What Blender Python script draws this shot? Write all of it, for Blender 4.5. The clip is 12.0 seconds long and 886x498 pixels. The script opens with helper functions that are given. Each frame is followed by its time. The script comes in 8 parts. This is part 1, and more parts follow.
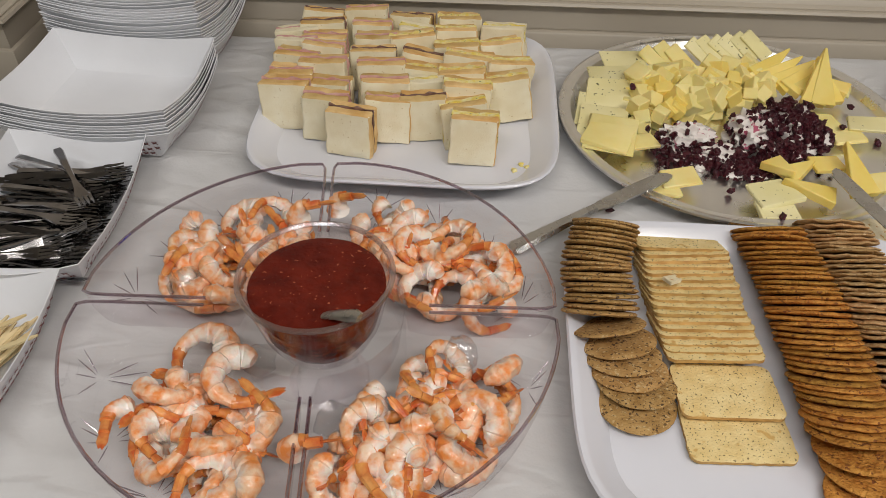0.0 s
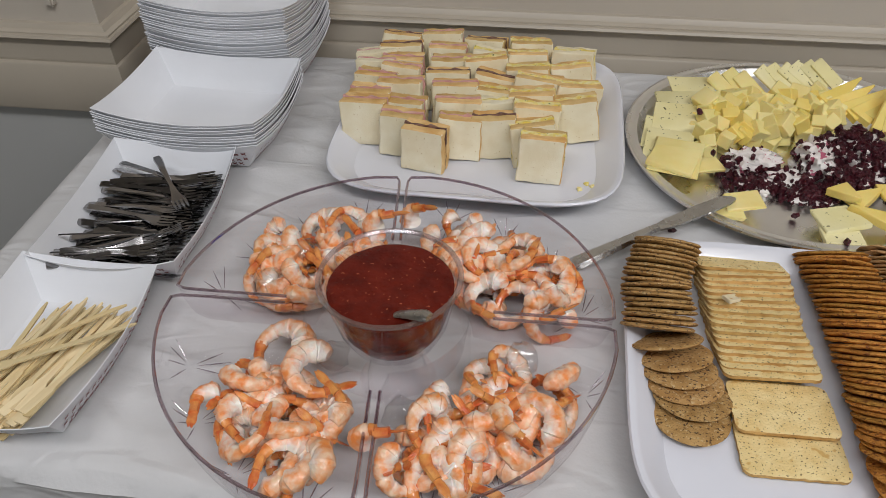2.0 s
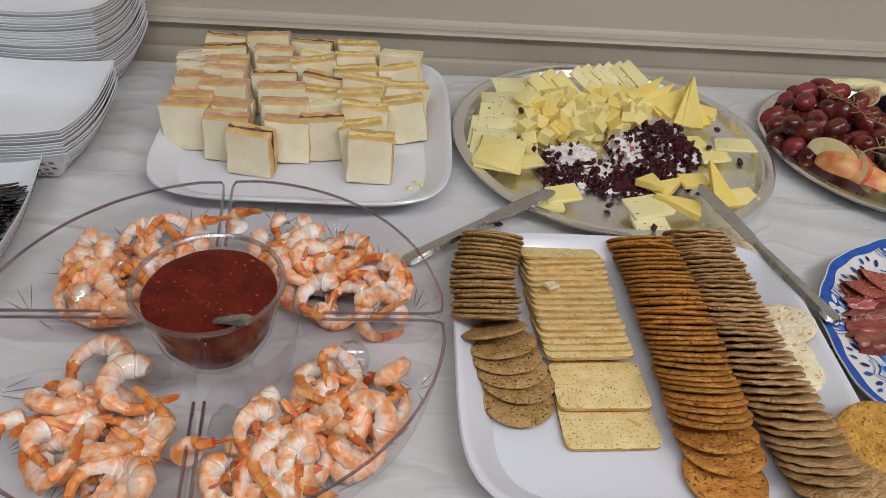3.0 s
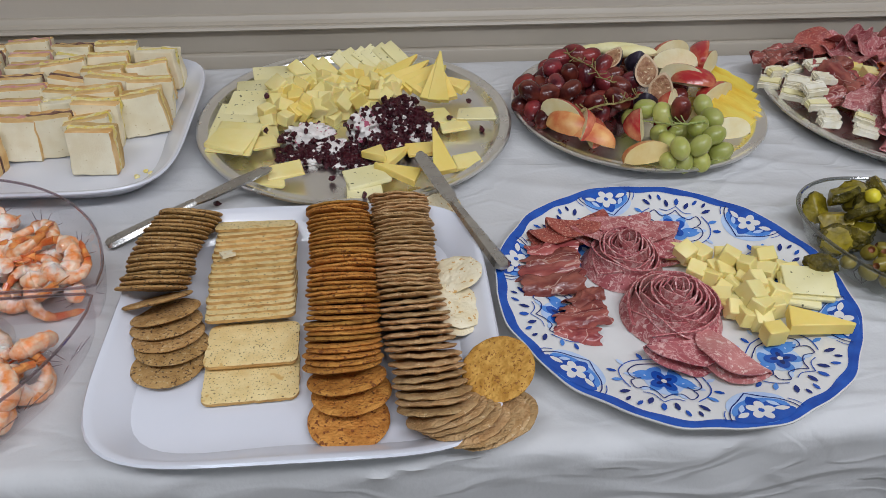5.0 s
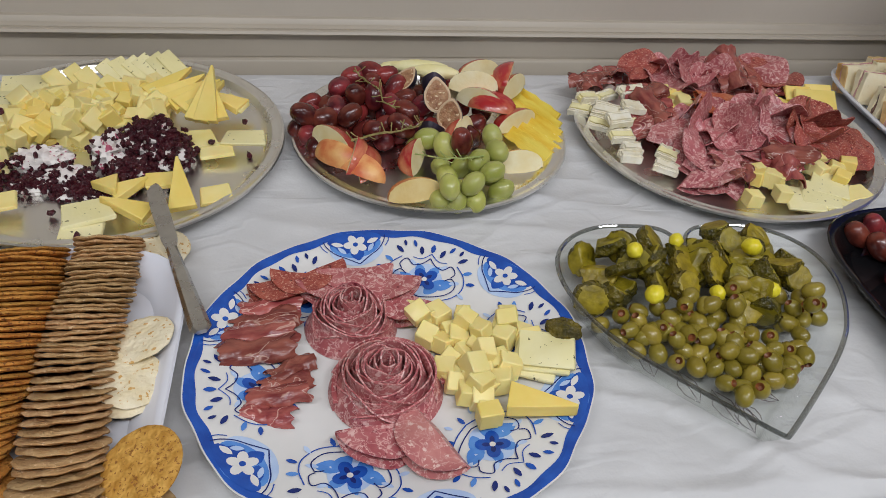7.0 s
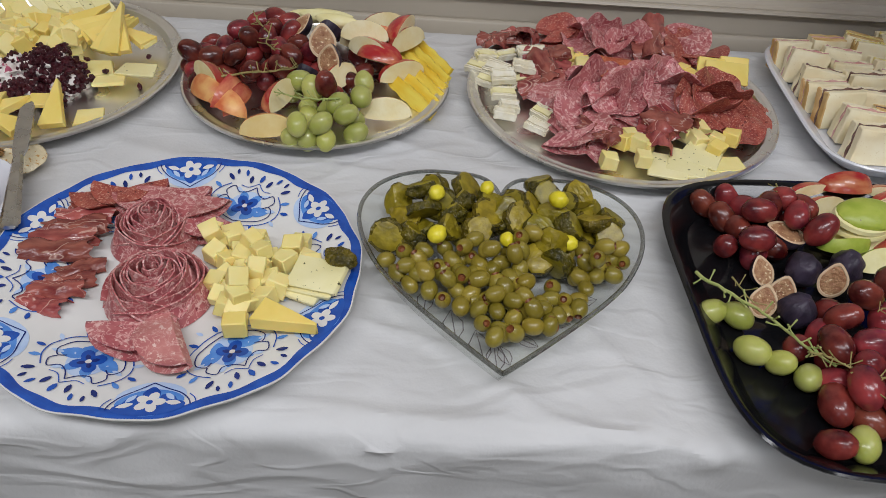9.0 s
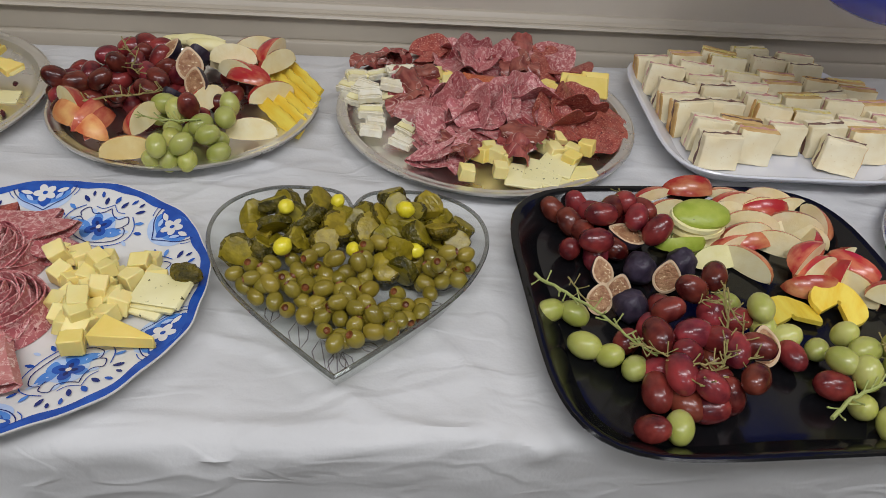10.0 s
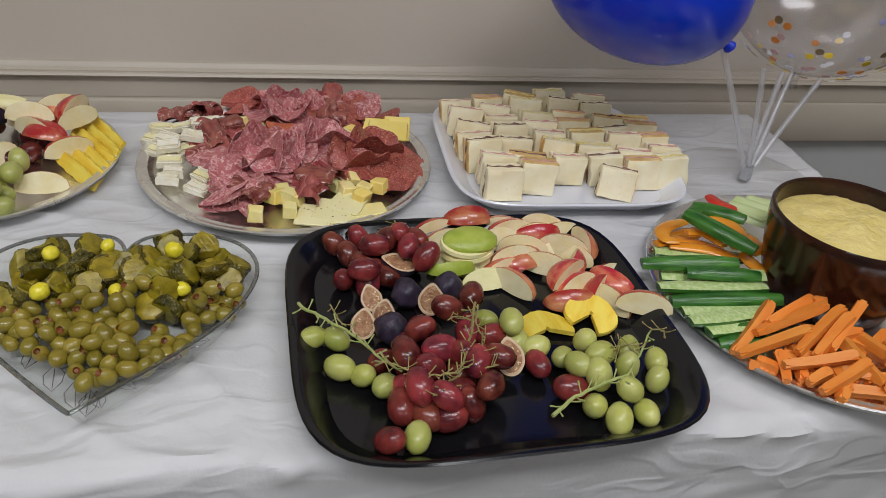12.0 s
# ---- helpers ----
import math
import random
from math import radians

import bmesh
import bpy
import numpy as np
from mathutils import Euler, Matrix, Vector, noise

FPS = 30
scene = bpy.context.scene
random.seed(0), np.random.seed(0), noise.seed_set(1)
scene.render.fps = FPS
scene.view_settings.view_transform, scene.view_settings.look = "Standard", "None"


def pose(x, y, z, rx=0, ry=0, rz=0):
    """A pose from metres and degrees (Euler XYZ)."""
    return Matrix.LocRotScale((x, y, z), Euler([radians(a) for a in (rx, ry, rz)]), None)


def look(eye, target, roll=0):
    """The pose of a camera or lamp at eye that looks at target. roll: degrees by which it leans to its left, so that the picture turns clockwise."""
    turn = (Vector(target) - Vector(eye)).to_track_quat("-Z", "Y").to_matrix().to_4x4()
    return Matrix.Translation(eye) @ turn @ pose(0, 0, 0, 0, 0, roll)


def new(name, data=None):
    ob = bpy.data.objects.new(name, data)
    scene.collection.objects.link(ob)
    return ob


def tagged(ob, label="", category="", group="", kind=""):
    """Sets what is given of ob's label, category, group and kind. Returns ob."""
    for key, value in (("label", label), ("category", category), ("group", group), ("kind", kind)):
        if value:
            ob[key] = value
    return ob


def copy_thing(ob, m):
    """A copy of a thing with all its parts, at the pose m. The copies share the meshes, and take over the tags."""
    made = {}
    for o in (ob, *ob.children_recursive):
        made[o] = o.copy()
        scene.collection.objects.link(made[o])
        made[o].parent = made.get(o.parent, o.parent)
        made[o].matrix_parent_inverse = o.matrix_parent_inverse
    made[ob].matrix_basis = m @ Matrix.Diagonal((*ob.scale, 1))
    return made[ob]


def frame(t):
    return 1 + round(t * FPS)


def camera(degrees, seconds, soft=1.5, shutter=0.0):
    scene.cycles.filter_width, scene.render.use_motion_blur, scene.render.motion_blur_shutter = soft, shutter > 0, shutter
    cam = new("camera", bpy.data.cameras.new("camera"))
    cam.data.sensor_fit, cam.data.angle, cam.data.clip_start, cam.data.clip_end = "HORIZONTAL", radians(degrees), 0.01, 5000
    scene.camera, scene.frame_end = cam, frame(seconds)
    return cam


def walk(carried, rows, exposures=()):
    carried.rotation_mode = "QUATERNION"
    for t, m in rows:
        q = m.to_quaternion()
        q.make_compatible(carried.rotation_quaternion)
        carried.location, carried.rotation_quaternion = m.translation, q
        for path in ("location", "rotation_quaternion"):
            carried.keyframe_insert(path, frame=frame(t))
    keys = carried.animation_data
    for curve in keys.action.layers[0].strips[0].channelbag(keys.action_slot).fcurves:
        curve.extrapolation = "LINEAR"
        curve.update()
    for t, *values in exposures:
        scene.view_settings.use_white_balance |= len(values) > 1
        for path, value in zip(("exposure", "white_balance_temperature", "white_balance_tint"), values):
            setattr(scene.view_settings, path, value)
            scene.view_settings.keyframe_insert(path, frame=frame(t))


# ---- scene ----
cam = camera(61.38, 12.0, 0.6)
PATH = [
    (0, (0.0772, -0.2309, 1.1944), (0.0166, 1.2437, -0.1554), 0.98),
    (0.5, (0.0667, -0.2398, 1.1984), (-0.0824, 1.2367, -0.1423), -0.24),
    (1, (0.0635, -0.2558, 1.2073), (-0.1797, 1.2134, -0.1276), -1.49),
    (1.5, (0.0643, -0.261, 1.2084), (-0.2218, 1.2144, -0.1112), -1.94),
    (2, (0.0768, -0.262, 1.2096), (-0.1551, 1.2348, -0.0965), -1.14),
    (2.5, (0.0869, -0.2642, 1.2111), (0.0385, 1.2567, -0.0867), 2.17),
    (3, (0.1017, -0.2661, 1.2065), (0.2459, 1.2622, -0.0755), 5.10),
    (3.5, (0.1448, -0.2549, 1.2061), (0.343, 1.2729, -0.0693), 5.01),
    (3.7, (0.1832, -0.2615, 1.2109), (0.3818, 1.2642, -0.067), 4.37),
    (5.3, (0.3945, -0.3384, 1.1995), (0.5698, 1.2191, -0.0429), 1.08),
    (5.5, (0.4088, -0.3439, 1.1996), (0.5961, 1.222, -0.0305), 1.03),
    (6, (0.4525, -0.3236, 1.2027), (0.797, 1.2379, 0.0015), 2.57),
    (6.5, (0.5243, -0.2766, 1.1929), (0.8611, 1.2802, -0.0166), 4.01),
    (7, (0.5736, -0.2489, 1.2027), (0.885, 1.2571, -0.0761), 5.51),
    (7.5, (0.6219, -0.2423, 1.1989), (0.9017, 1.2266, -0.1293), 5.53),
    (7.7, (0.6575, -0.2494, 1.1976), (0.9245, 1.2172, -0.1358), 5.46),
    (9.3, (0.8385, -0.3268, 1.2032), (0.8835, 1.1841, -0.1063), 4.43),
    (9.5, (0.8469, -0.3347, 1.2054), (0.9663, 1.1872, -0.0867), 5.60),
    (10, (0.9102, -0.3385, 1.2068), (1.1053, 1.202, -0.0537), 5.47),
    (10.5, (1.0159, -0.3394, 1.2049), (1.235, 1.2181, -0.0304), 5.91),
    (11, (1.0897, -0.352, 1.2095), (1.3315, 1.2286, 0.0081), 6.38),
    (11.5, (1.0846, -0.3625, 1.2155), (1.3967, 1.2426, 0.0639), 6.25),
    (12, (1.0504, -0.3963, 1.2165), (1.4433, 1.2138, 0.097), 5.91),
]
walk(cam, [(t, look(eye, target, roll)) for t, eye, target, roll in PATH], exposures=[(0.0, 0.0, 7000, 10), (0.5, 0.0, 6750, 10), (1.0, 0.0, 6500, 10), (3.5, 0.0, 6500, 10), (5.5, 0.0, 5950, 10), (6.0, 0.0, 6250, 10), (7.0, 0.0, 6300, 10), (9.5, 0.0, 6350, 10), (11.5, 0.0, 6600, 10), (12.0, 0.0, 6350, 10)])

# ---- world and lights ----
world = bpy.data.worlds.new("world")
scene.world = world
world.use_nodes = True
world.node_tree.nodes["Background"].inputs[0].default_value = (0.9, 0.95, 1.0, 1)
world.node_tree.nodes["Background"].inputs[1].default_value = 0.02
scene.view_settings.exposure = 0.0


def area_lamp(name, eye, target, size_x, size_y, watts, colour=(0.98, 0.98, 1.0)):
    data = bpy.data.lights.new(name, "AREA")
    data.shape, data.size, data.size_y, data.energy, data.color = "RECTANGLE", size_x, size_y, watts, colour
    ob = new(name, data)
    ob.matrix_world = look(eye, target)
    return ob


CEILING = 2.75
# unseen lamps, added and weighted to even out brightness on table and wall
for lx, ly, watts in ((2.15, -0.45, 13.5), (0.95, -1.00, 24), (-0.35, -0.85, 15), (2.15, -2.6, 15), (-0.35, -3.0, 15)):
    # the rearmost one is tinted blue in place of daylight on the cloth's front
    area_lamp("ceiling_lamp", (lx, ly, CEILING - 0.03), (lx, ly, 0), 1.1, 0.35, watts, (0.98, 0.98, 1.0) if ly > -2.8 else (0.74, 0.88, 1.0))

# ---- materials ----
MATS = {}


def mat(name, c1, c2=None, scale=40.0, rough=0.5, bump=0.0, bscale=None, metal=0.0, var=0.0, sss=0.0, sss_r=(1, 0.5, 0.3),
        trans=0.0, ior=1.45, coat=0.0, specks=None, stretch=None, spread=(0.35, 0.65), rough_var=0.0, veins=None):
    """A principled surface: two colours by noise, an optional layers of specks (colour, scale, threshold) and veins (colour, scale, width), a fine bump."""
    m = bpy.data.materials.new(name)
    m.use_nodes = True
    nt = m.node_tree
    b = nt.nodes["Principled BSDF"]
    tc = nt.nodes.new("ShaderNodeTexCoord")
    info = nt.nodes.new("ShaderNodeObjectInfo")
    mp = nt.nodes.new("ShaderNodeMapping")
    nt.links.new(tc.outputs["Object"], mp.inputs["Vector"])
    off = nt.nodes.new("ShaderNodeVectorMath")
    off.operation = "SCALE"
    off.inputs[0].default_value = (7.3, 3.1, 5.7)
    nt.links.new(info.outputs["Random"], off.inputs["Scale"])
    nt.links.new(off.outputs[0], mp.inputs["Location"])
    if stretch:
        mp.inputs["Scale"].default_value = stretch
    n = nt.nodes.new("ShaderNodeTexNoise")
    n.inputs["Scale"].default_value, n.inputs["Detail"].default_value = scale, 5
    nt.links.new(mp.outputs[0], n.inputs["Vector"])
    ramp = nt.nodes.new("ShaderNodeValToRGB")
    ramp.color_ramp.elements[0].position, ramp.color_ramp.elements[1].position = spread
    ramp.color_ramp.elements[0].color = (*c1, 1)
    ramp.color_ramp.elements[1].color = (*(c2 or c1), 1)
    nt.links.new(n.outputs[0], ramp.inputs[0])
    col = ramp.outputs[0]
    for sp in (specks or ()):
        n2 = nt.nodes.new("ShaderNodeTexNoise")
        n2.inputs["Scale"].default_value, n2.inputs["Detail"].default_value = sp[1], 2
        nt.links.new(mp.outputs[0], n2.inputs["Vector"])
        r2 = nt.nodes.new("ShaderNodeValToRGB")
        r2.color_ramp.elements[0].position, r2.color_ramp.elements[1].position = sp[2], min(sp[2] + 0.04, 1)
        nt.links.new(n2.outputs[0], r2.inputs[0])
        mx = nt.nodes.new("ShaderNodeMix")
        mx.data_type = "RGBA"
        nt.links.new(r2.outputs[0], mx.inputs[0])
        nt.links.new(col, mx.inputs[6])
        mx.inputs[7].default_value = (*sp[0], 1)
        col = mx.outputs[2]
    for ve in (veins or ()):
        n4 = nt.nodes.new("ShaderNodeTexNoise")
        n4.inputs["Scale"].default_value, n4.inputs["Detail"].default_value, n4.inputs["Distortion"].default_value = ve[1], 3, 0.8
        nt.links.new(mp.outputs[0], n4.inputs["Vector"])
        r4 = nt.nodes.new("ShaderNodeValToRGB")
        el = r4.color_ramp.elements
        el[0].position, el[1].position = 0.5 - ve[2], 0.5
        el[0].color, el[1].color = (0, 0, 0, 1), (1, 1, 1, 1)
        el.new(0.5 + ve[2]).color = (0, 0, 0, 1)
        nt.links.new(n4.outputs[0], r4.inputs[0])
        mx = nt.nodes.new("ShaderNodeMix")
        mx.data_type = "RGBA"
        nt.links.new(r4.outputs[0], mx.inputs[0])
        nt.links.new(col, mx.inputs[6])
        mx.inputs[7].default_value = (*ve[0], 1)
        col = mx.outputs[2]
    if var:
        hsv = nt.nodes.new("ShaderNodeHueSaturation")
        mr = nt.nodes.new("ShaderNodeMapRange")
        mr.inputs[3].default_value, mr.inputs[4].default_value = 1 - var, 1 + var
        nt.links.new(info.outputs["Random"], mr.inputs[0])
        nt.links.new(mr.outputs[0], hsv.inputs["Value"])
        mr2 = nt.nodes.new("ShaderNodeMapRange")
        mr2.inputs[3].default_value, mr2.inputs[4].default_value = 0.5 + var * 0.035, 0.5 - var * 0.035
        nt.links.new(info.outputs["Random"], mr2.inputs[0])
        nt.links.new(mr2.outputs[0], hsv.inputs["Hue"])
        nt.links.new(col, hsv.inputs["Color"])
        col = hsv.outputs[0]
    nt.links.new(col, b.inputs["Base Color"])
    b.inputs["Roughness"].default_value, b.inputs["Metallic"].default_value = rough, metal
    if rough_var:
        rr = nt.nodes.new("ShaderNodeMapRange")
        rr.inputs[3].default_value, rr.inputs[4].default_value = max(rough - rough_var, 0.02), rough + rough_var
        nt.links.new(n.outputs[0], rr.inputs[0])
        nt.links.new(rr.outputs[0], b.inputs["Roughness"])
    b.inputs["IOR"].default_value, b.inputs["Transmission Weight"].default_value = ior, trans
    b.inputs["Subsurface Weight"].default_value = sss
    if sss:
        b.inputs["Subsurface Radius"].default_value = sss_r
        b.inputs["Subsurface Scale"].default_value = 0.004
    b.inputs["Coat Weight"].default_value, b.inputs["Coat Roughness"].default_value = coat, 0.08
    if bump:
        n3 = nt.nodes.new("ShaderNodeTexNoise")
        n3.inputs["Scale"].default_value, n3.inputs["Detail"].default_value = bscale or scale * 2, 4
        nt.links.new(mp.outputs[0], n3.inputs["Vector"])
        bp = nt.nodes.new("ShaderNodeBump")
        bp.inputs["Strength"].default_value, bp.inputs["Distance"].default_value = bump, 0.004
        nt.links.new(n3.outputs[0], bp.inputs["Height"])
        nt.links.new(bp.outputs[0], b.inputs["Normal"])
    MATS[name] = m
    return m


# setting
M_WALL = mat("wall_paint", (0.54, 0.485, 0.415), (0.57, 0.515, 0.44), 3, 0.55, 0.06, 90)
M_TRIM = mat("trim_paint", (0.45, 0.395, 0.32), (0.48, 0.425, 0.345), 8, 0.38, 0.04, 60)
M_LOWER = mat("lower_wall_paint", (0.44, 0.44, 0.43), (0.47, 0.47, 0.455), 4, 0.6, 0.05, 80)
M_FLOOR = mat("floor_vinyl", (0.13, 0.12, 0.105), (0.18, 0.165, 0.145), 6, 0.4)
M_CEIL = mat("ceiling_paint", (0.55, 0.545, 0.54), (0.59, 0.585, 0.58), 5, 0.8)
M_CLOTH = mat("paper_cloth", (0.57, 0.565, 0.565), (0.63, 0.625, 0.625), 9, 0.6, 0.12, 240, sss=0.0)


def crinkle(m, scale, width, strength, depth):
    """Adds long soft creases to a material's relief."""
    nt = m.node_tree
    b = nt.nodes["Principled BSDF"]
    tc = nt.nodes.new("ShaderNodeTexCoord")
    height = None
    for sc, seed in ((scale, 0.0), (scale * 2.3, 3.0)):
        mp = nt.nodes.new("ShaderNodeMapping")
        mp.inputs["Location"].default_value = (seed, seed, seed)
        mp.inputs["Rotation"].default_value = (0, 0, 0.5 + seed)
        mp.inputs["Scale"].default_value = (0.45, 1.0, 1.0)
        nt.links.new(tc.outputs["Object"], mp.inputs["Vector"])
        n = nt.nodes.new("ShaderNodeTexNoise")
        n.inputs["Scale"].default_value, n.inputs["Detail"].default_value, n.inputs["Distortion"].default_value = sc, 1.5, 0.6
        nt.links.new(mp.outputs[0], n.inputs["Vector"])
        r = nt.nodes.new("ShaderNodeValToRGB")
        el = r.color_ramp.elements
        r.color_ramp.interpolation = "EASE"
        el[0].position, el[1].position = 0.5 - width, 0.5
        el[0].color, el[1].color = (0, 0, 0, 1), (1, 1, 1, 1)
        el.new(0.5 + width * 1.6).color = (0, 0, 0, 1)
        nt.links.new(n.outputs[0], r.inputs[0])
        if height is None:
            height = r.outputs[0]
        else:
            add = nt.nodes.new("ShaderNodeMath")
            add.operation = "MULTIPLY_ADD"
            add.inputs[1].default_value = 0.45
            nt.links.new(r.outputs[0], add.inputs[0])
            nt.links.new(height, add.inputs[2])
            height = add.outputs[0]
    bp = nt.nodes.new("ShaderNodeBump")
    bp.inputs["Strength"].default_value, bp.inputs["Distance"].default_value = strength, depth
    nt.links.new(height, bp.inputs["Height"])
    if b.inputs["Normal"].links:
        nt.links.new(b.inputs["Normal"].links[0].from_socket, bp.inputs["Normal"])
    nt.links.new(bp.outputs[0], b.inputs["Normal"])


crinkle(M_CLOTH, 11.0, 0.075, 0.22, 0.007)
M_TABLE = mat("table_plastic", (0.55, 0.54, 0.52), (0.6, 0.59, 0.57), 20, 0.5, 0.1, 300)
M_STEEL = mat("leg_steel", (0.25, 0.25, 0.26), (0.3, 0.3, 0.3), 30, 0.4, metal=0.9)
# dishes
M_CERAMIC = mat("white_melamine", (0.69, 0.70, 0.76), (0.73, 0.74, 0.80), 8, 0.22, coat=0.3)
M_PEWTER = mat("tray_aluminium", (0.90, 0.90, 0.88), (0.95, 0.95, 0.93), 22, 0.29, 0.05, 60, metal=1.0, rough_var=0.10)
M_BLACK = mat("black_melamine", (0.005, 0.005, 0.006), (0.008, 0.008, 0.009), 8, 0.14, 0.02, 30)
M_PAPER = mat("white_paperboard", (0.76, 0.77, 0.80), (0.80, 0.81, 0.84), 12, 0.55, 0.03, 200)
M_PRINT = mat("red_print", (0.20, 0.03, 0.03), None, 20, 0.6)

# ---- mesh helpers ----
TOP = 0.75


def mesh_of(name, bm, smooth=True):
    me = bpy.data.meshes.new(name)
    bmesh.ops.recalc_face_normals(bm, faces=bm.faces[:])
    bm.to_mesh(me)
    bm.free()
    if smooth:
        me.shade_smooth()
        me.set_sharp_from_angle(angle=radians(38))
    return me


def part(name, bm, material, parent=None, label="", smooth=True):
    """Links a bmesh (or a mesh made before) as one object, under a thing where one is given."""
    me = bm if isinstance(bm, bpy.types.Mesh) else mesh_of(name, bm, smooth)
    if material is not None and len(me.materials) == 0:
        for m in (material if isinstance(material, (list, tuple)) else [material]):
            me.materials.append(m)
    ob = new(name, me)
    if parent:
        ob.parent = parent
    if label:
        ob["label"] = label
    return ob


def thing(name, label, category, m=None, group="", kind=""):
    """An empty at a thing's base."""
    ob = new(name)
    ob.empty_display_size = 0.02
    if m is not None:
        ob.matrix_world = m
    return tagged(ob, label, category, group, kind)


def box_bm(sx, sy, sz, bevel=0.0, seg=2, z0=None, bm=None, at=(0, 0, 0)):
    """A box centred in x and y; from z0 up where it is given, else centred."""
    own = bm is None
    b = bmesh.new()
    bmesh.ops.create_cube(b, size=1)
    bmesh.ops.scale(b, verts=b.verts, vec=(sx, sy, sz))
    if bevel:
        bmesh.ops.bevel(b, geom=b.edges[:], offset=bevel, segments=seg, affect="EDGES")
    dz = (z0 + sz / 2) if z0 is not None else 0
    bmesh.ops.translate(b, verts=b.verts, vec=(at[0], at[1], at[2] + dz))
    if own:
        return b
    return add_bm(bm, b)


def add_bm(bm, b, m=None, mi=None):
    """Adds the faces of b to bm."""
    if m is not None:
        b.transform(m)
    vs = [bm.verts.new(v.co) for v in b.verts]
    b.verts.index_update()
    for f in b.faces:
        nf = bm.faces.new([vs[v.index] for v in f.verts])
        nf.smooth = f.smooth
        nf.material_index = f.material_index if mi is None else mi
    b.free()
    return bm


def loft(loops, cap0=True, cap1=True, closed=True, bm=None):
    """Skins rows of points, each row of the same length."""
    bm = bm or bmesh.new()
    rows = [[bm.verts.new(p) for p in lp] for lp in loops]
    n = len(rows[0])
    for a, b in zip(rows, rows[1:]):
        for i in range(n if closed else n - 1):
            j = (i + 1) % n
            bm.faces.new((a[i], a[j], b[j], b[i]))
    if cap0 and closed:
        bm.faces.new(rows[0][::-1])
    if cap1 and closed:
        bm.faces.new(rows[-1])
    return bm


def lathe(profile, segs=48, cap0=True, cap1=True, sx=1.0, sy=1.0):
    return loft([[(r * sx * math.cos(2 * math.pi * i / segs), r * sy * math.sin(2 * math.pi * i / segs), z) for i in range(segs)]
                 for r, z in profile], cap0, cap1)


def squircle(a, b, n, segs=64):
    out = []
    for i in range(segs):
        t = 2 * math.pi * i / segs
        c, s = math.cos(t), math.sin(t)
        k = (abs(c) ** n + abs(s) ** n) ** (-1.0 / n)
        out.append((a * k * c, b * k * s))
    return out


def dish(outline, profile, cap0=True, cap1=True):
    """Lofts an outline inwards: rows of (how far in from the outline, height)."""
    rows = []
    for inset, z in profile:
        row = []
        for x, y in outline:
            d = math.hypot(x, y)
            k = max(d - inset, 0.0005) / d
            row.append((x * k, y * k, z))
        rows.append(row)
    return loft(rows, cap0, cap1)


def ball(rx, ry, rz, u=14, v=9, wob=0.0, seed=0, freq=2.0):
    b = bmesh.new()
    bmesh.ops.create_uvsphere(b, u_segments=u, v_segments=v, radius=1)
    for w in b.verts:
        k = 1 + wob * noise.noise(w.co * freq + Vector((seed * 3.7, seed * 1.3, seed)))
        w.co = Vector((w.co.x * rx * k, w.co.y * ry * k, w.co.z * rz * k))
    return b


def tube(points, radii, segs=8, flat=1.0, caps=True):
    """A round (or flattened) tube along points."""
    pts = [Vector(p) for p in points]
    rows = []
    up = Vector((0, 0, 1))
    for i, p in enumerate(pts):
        d = (pts[min(i + 1, len(pts) - 1)] - pts[max(i - 1, 0)]).normalized()
        side = d.cross(up)
        if side.length < 0.05:
            side = d.cross(Vector((0, 1, 0)))
        side.normalize()
        nrm = side.cross(d).normalized()
        r = radii[i] if isinstance(radii, (list, tuple)) else radii
        rows.append([p + side * (r * math.cos(2 * math.pi * k / segs)) + nrm * (r * flat * math.sin(2 * math.pi * k / segs)) for k in range(segs)])
    return loft(rows, caps, caps)


def rnd(a, b):
    return random.uniform(a, b)


def hide_away(ob):
    """Removes a pattern that only served to be copied."""
    for o in (*ob.children_recursive, ob):
        bpy.data.objects.remove(o)


SETTLED = set()


def settle(old, to, m=(1.0, 0.0, 0.0, 1.0)):
    """Moves all things built since the last call: their plan about the place old is laid round the place to, stretched and turned by m."""
    fresh = [o for o in scene.objects if o.parent is None and o not in SETTLED]
    SETTLED.update(fresh)
    k = math.sqrt(m[0] * m[3] - m[1] * m[2])
    turn = Matrix.Rotation(math.atan2(m[2] - m[1], m[0] + m[3]), 4, "Z")
    for o in fresh:
        base = o.matrix_basis.copy()
        c = base.translation.copy()
        if c.length == 0:
            some = [v.co for e in (o, *o.children) if e.type == "MESH" for v in e.data.vertices]
            c = sum(some, Vector()) / len(some)
        dx, dy = c.x - old[0], c.y - old[1]
        goal = Vector((to[0] + m[0] * dx + m[1] * dy, to[1] + m[2] * dx + m[3] * dy, TOP + (c.z - TOP) * k))
        o.matrix_basis = Matrix.Translation(goal) @ turn @ Matrix.Scale(k, 4) @ Matrix.Translation(-c) @ base

# ---- the room ----
def slab(name, x0, x1, y0, y1, z0, z1, material, label, category, bevel=0.0):
    bm = box_bm(x1 - x0, y1 - y0, z1 - z0, bevel)
    bmesh.ops.translate(bm, verts=bm.verts, vec=((x0 + x1) / 2, (y0 + y1) / 2, (z0 + z1) / 2))
    return tagged(part(name, bm, material), label, category, kind="structure")


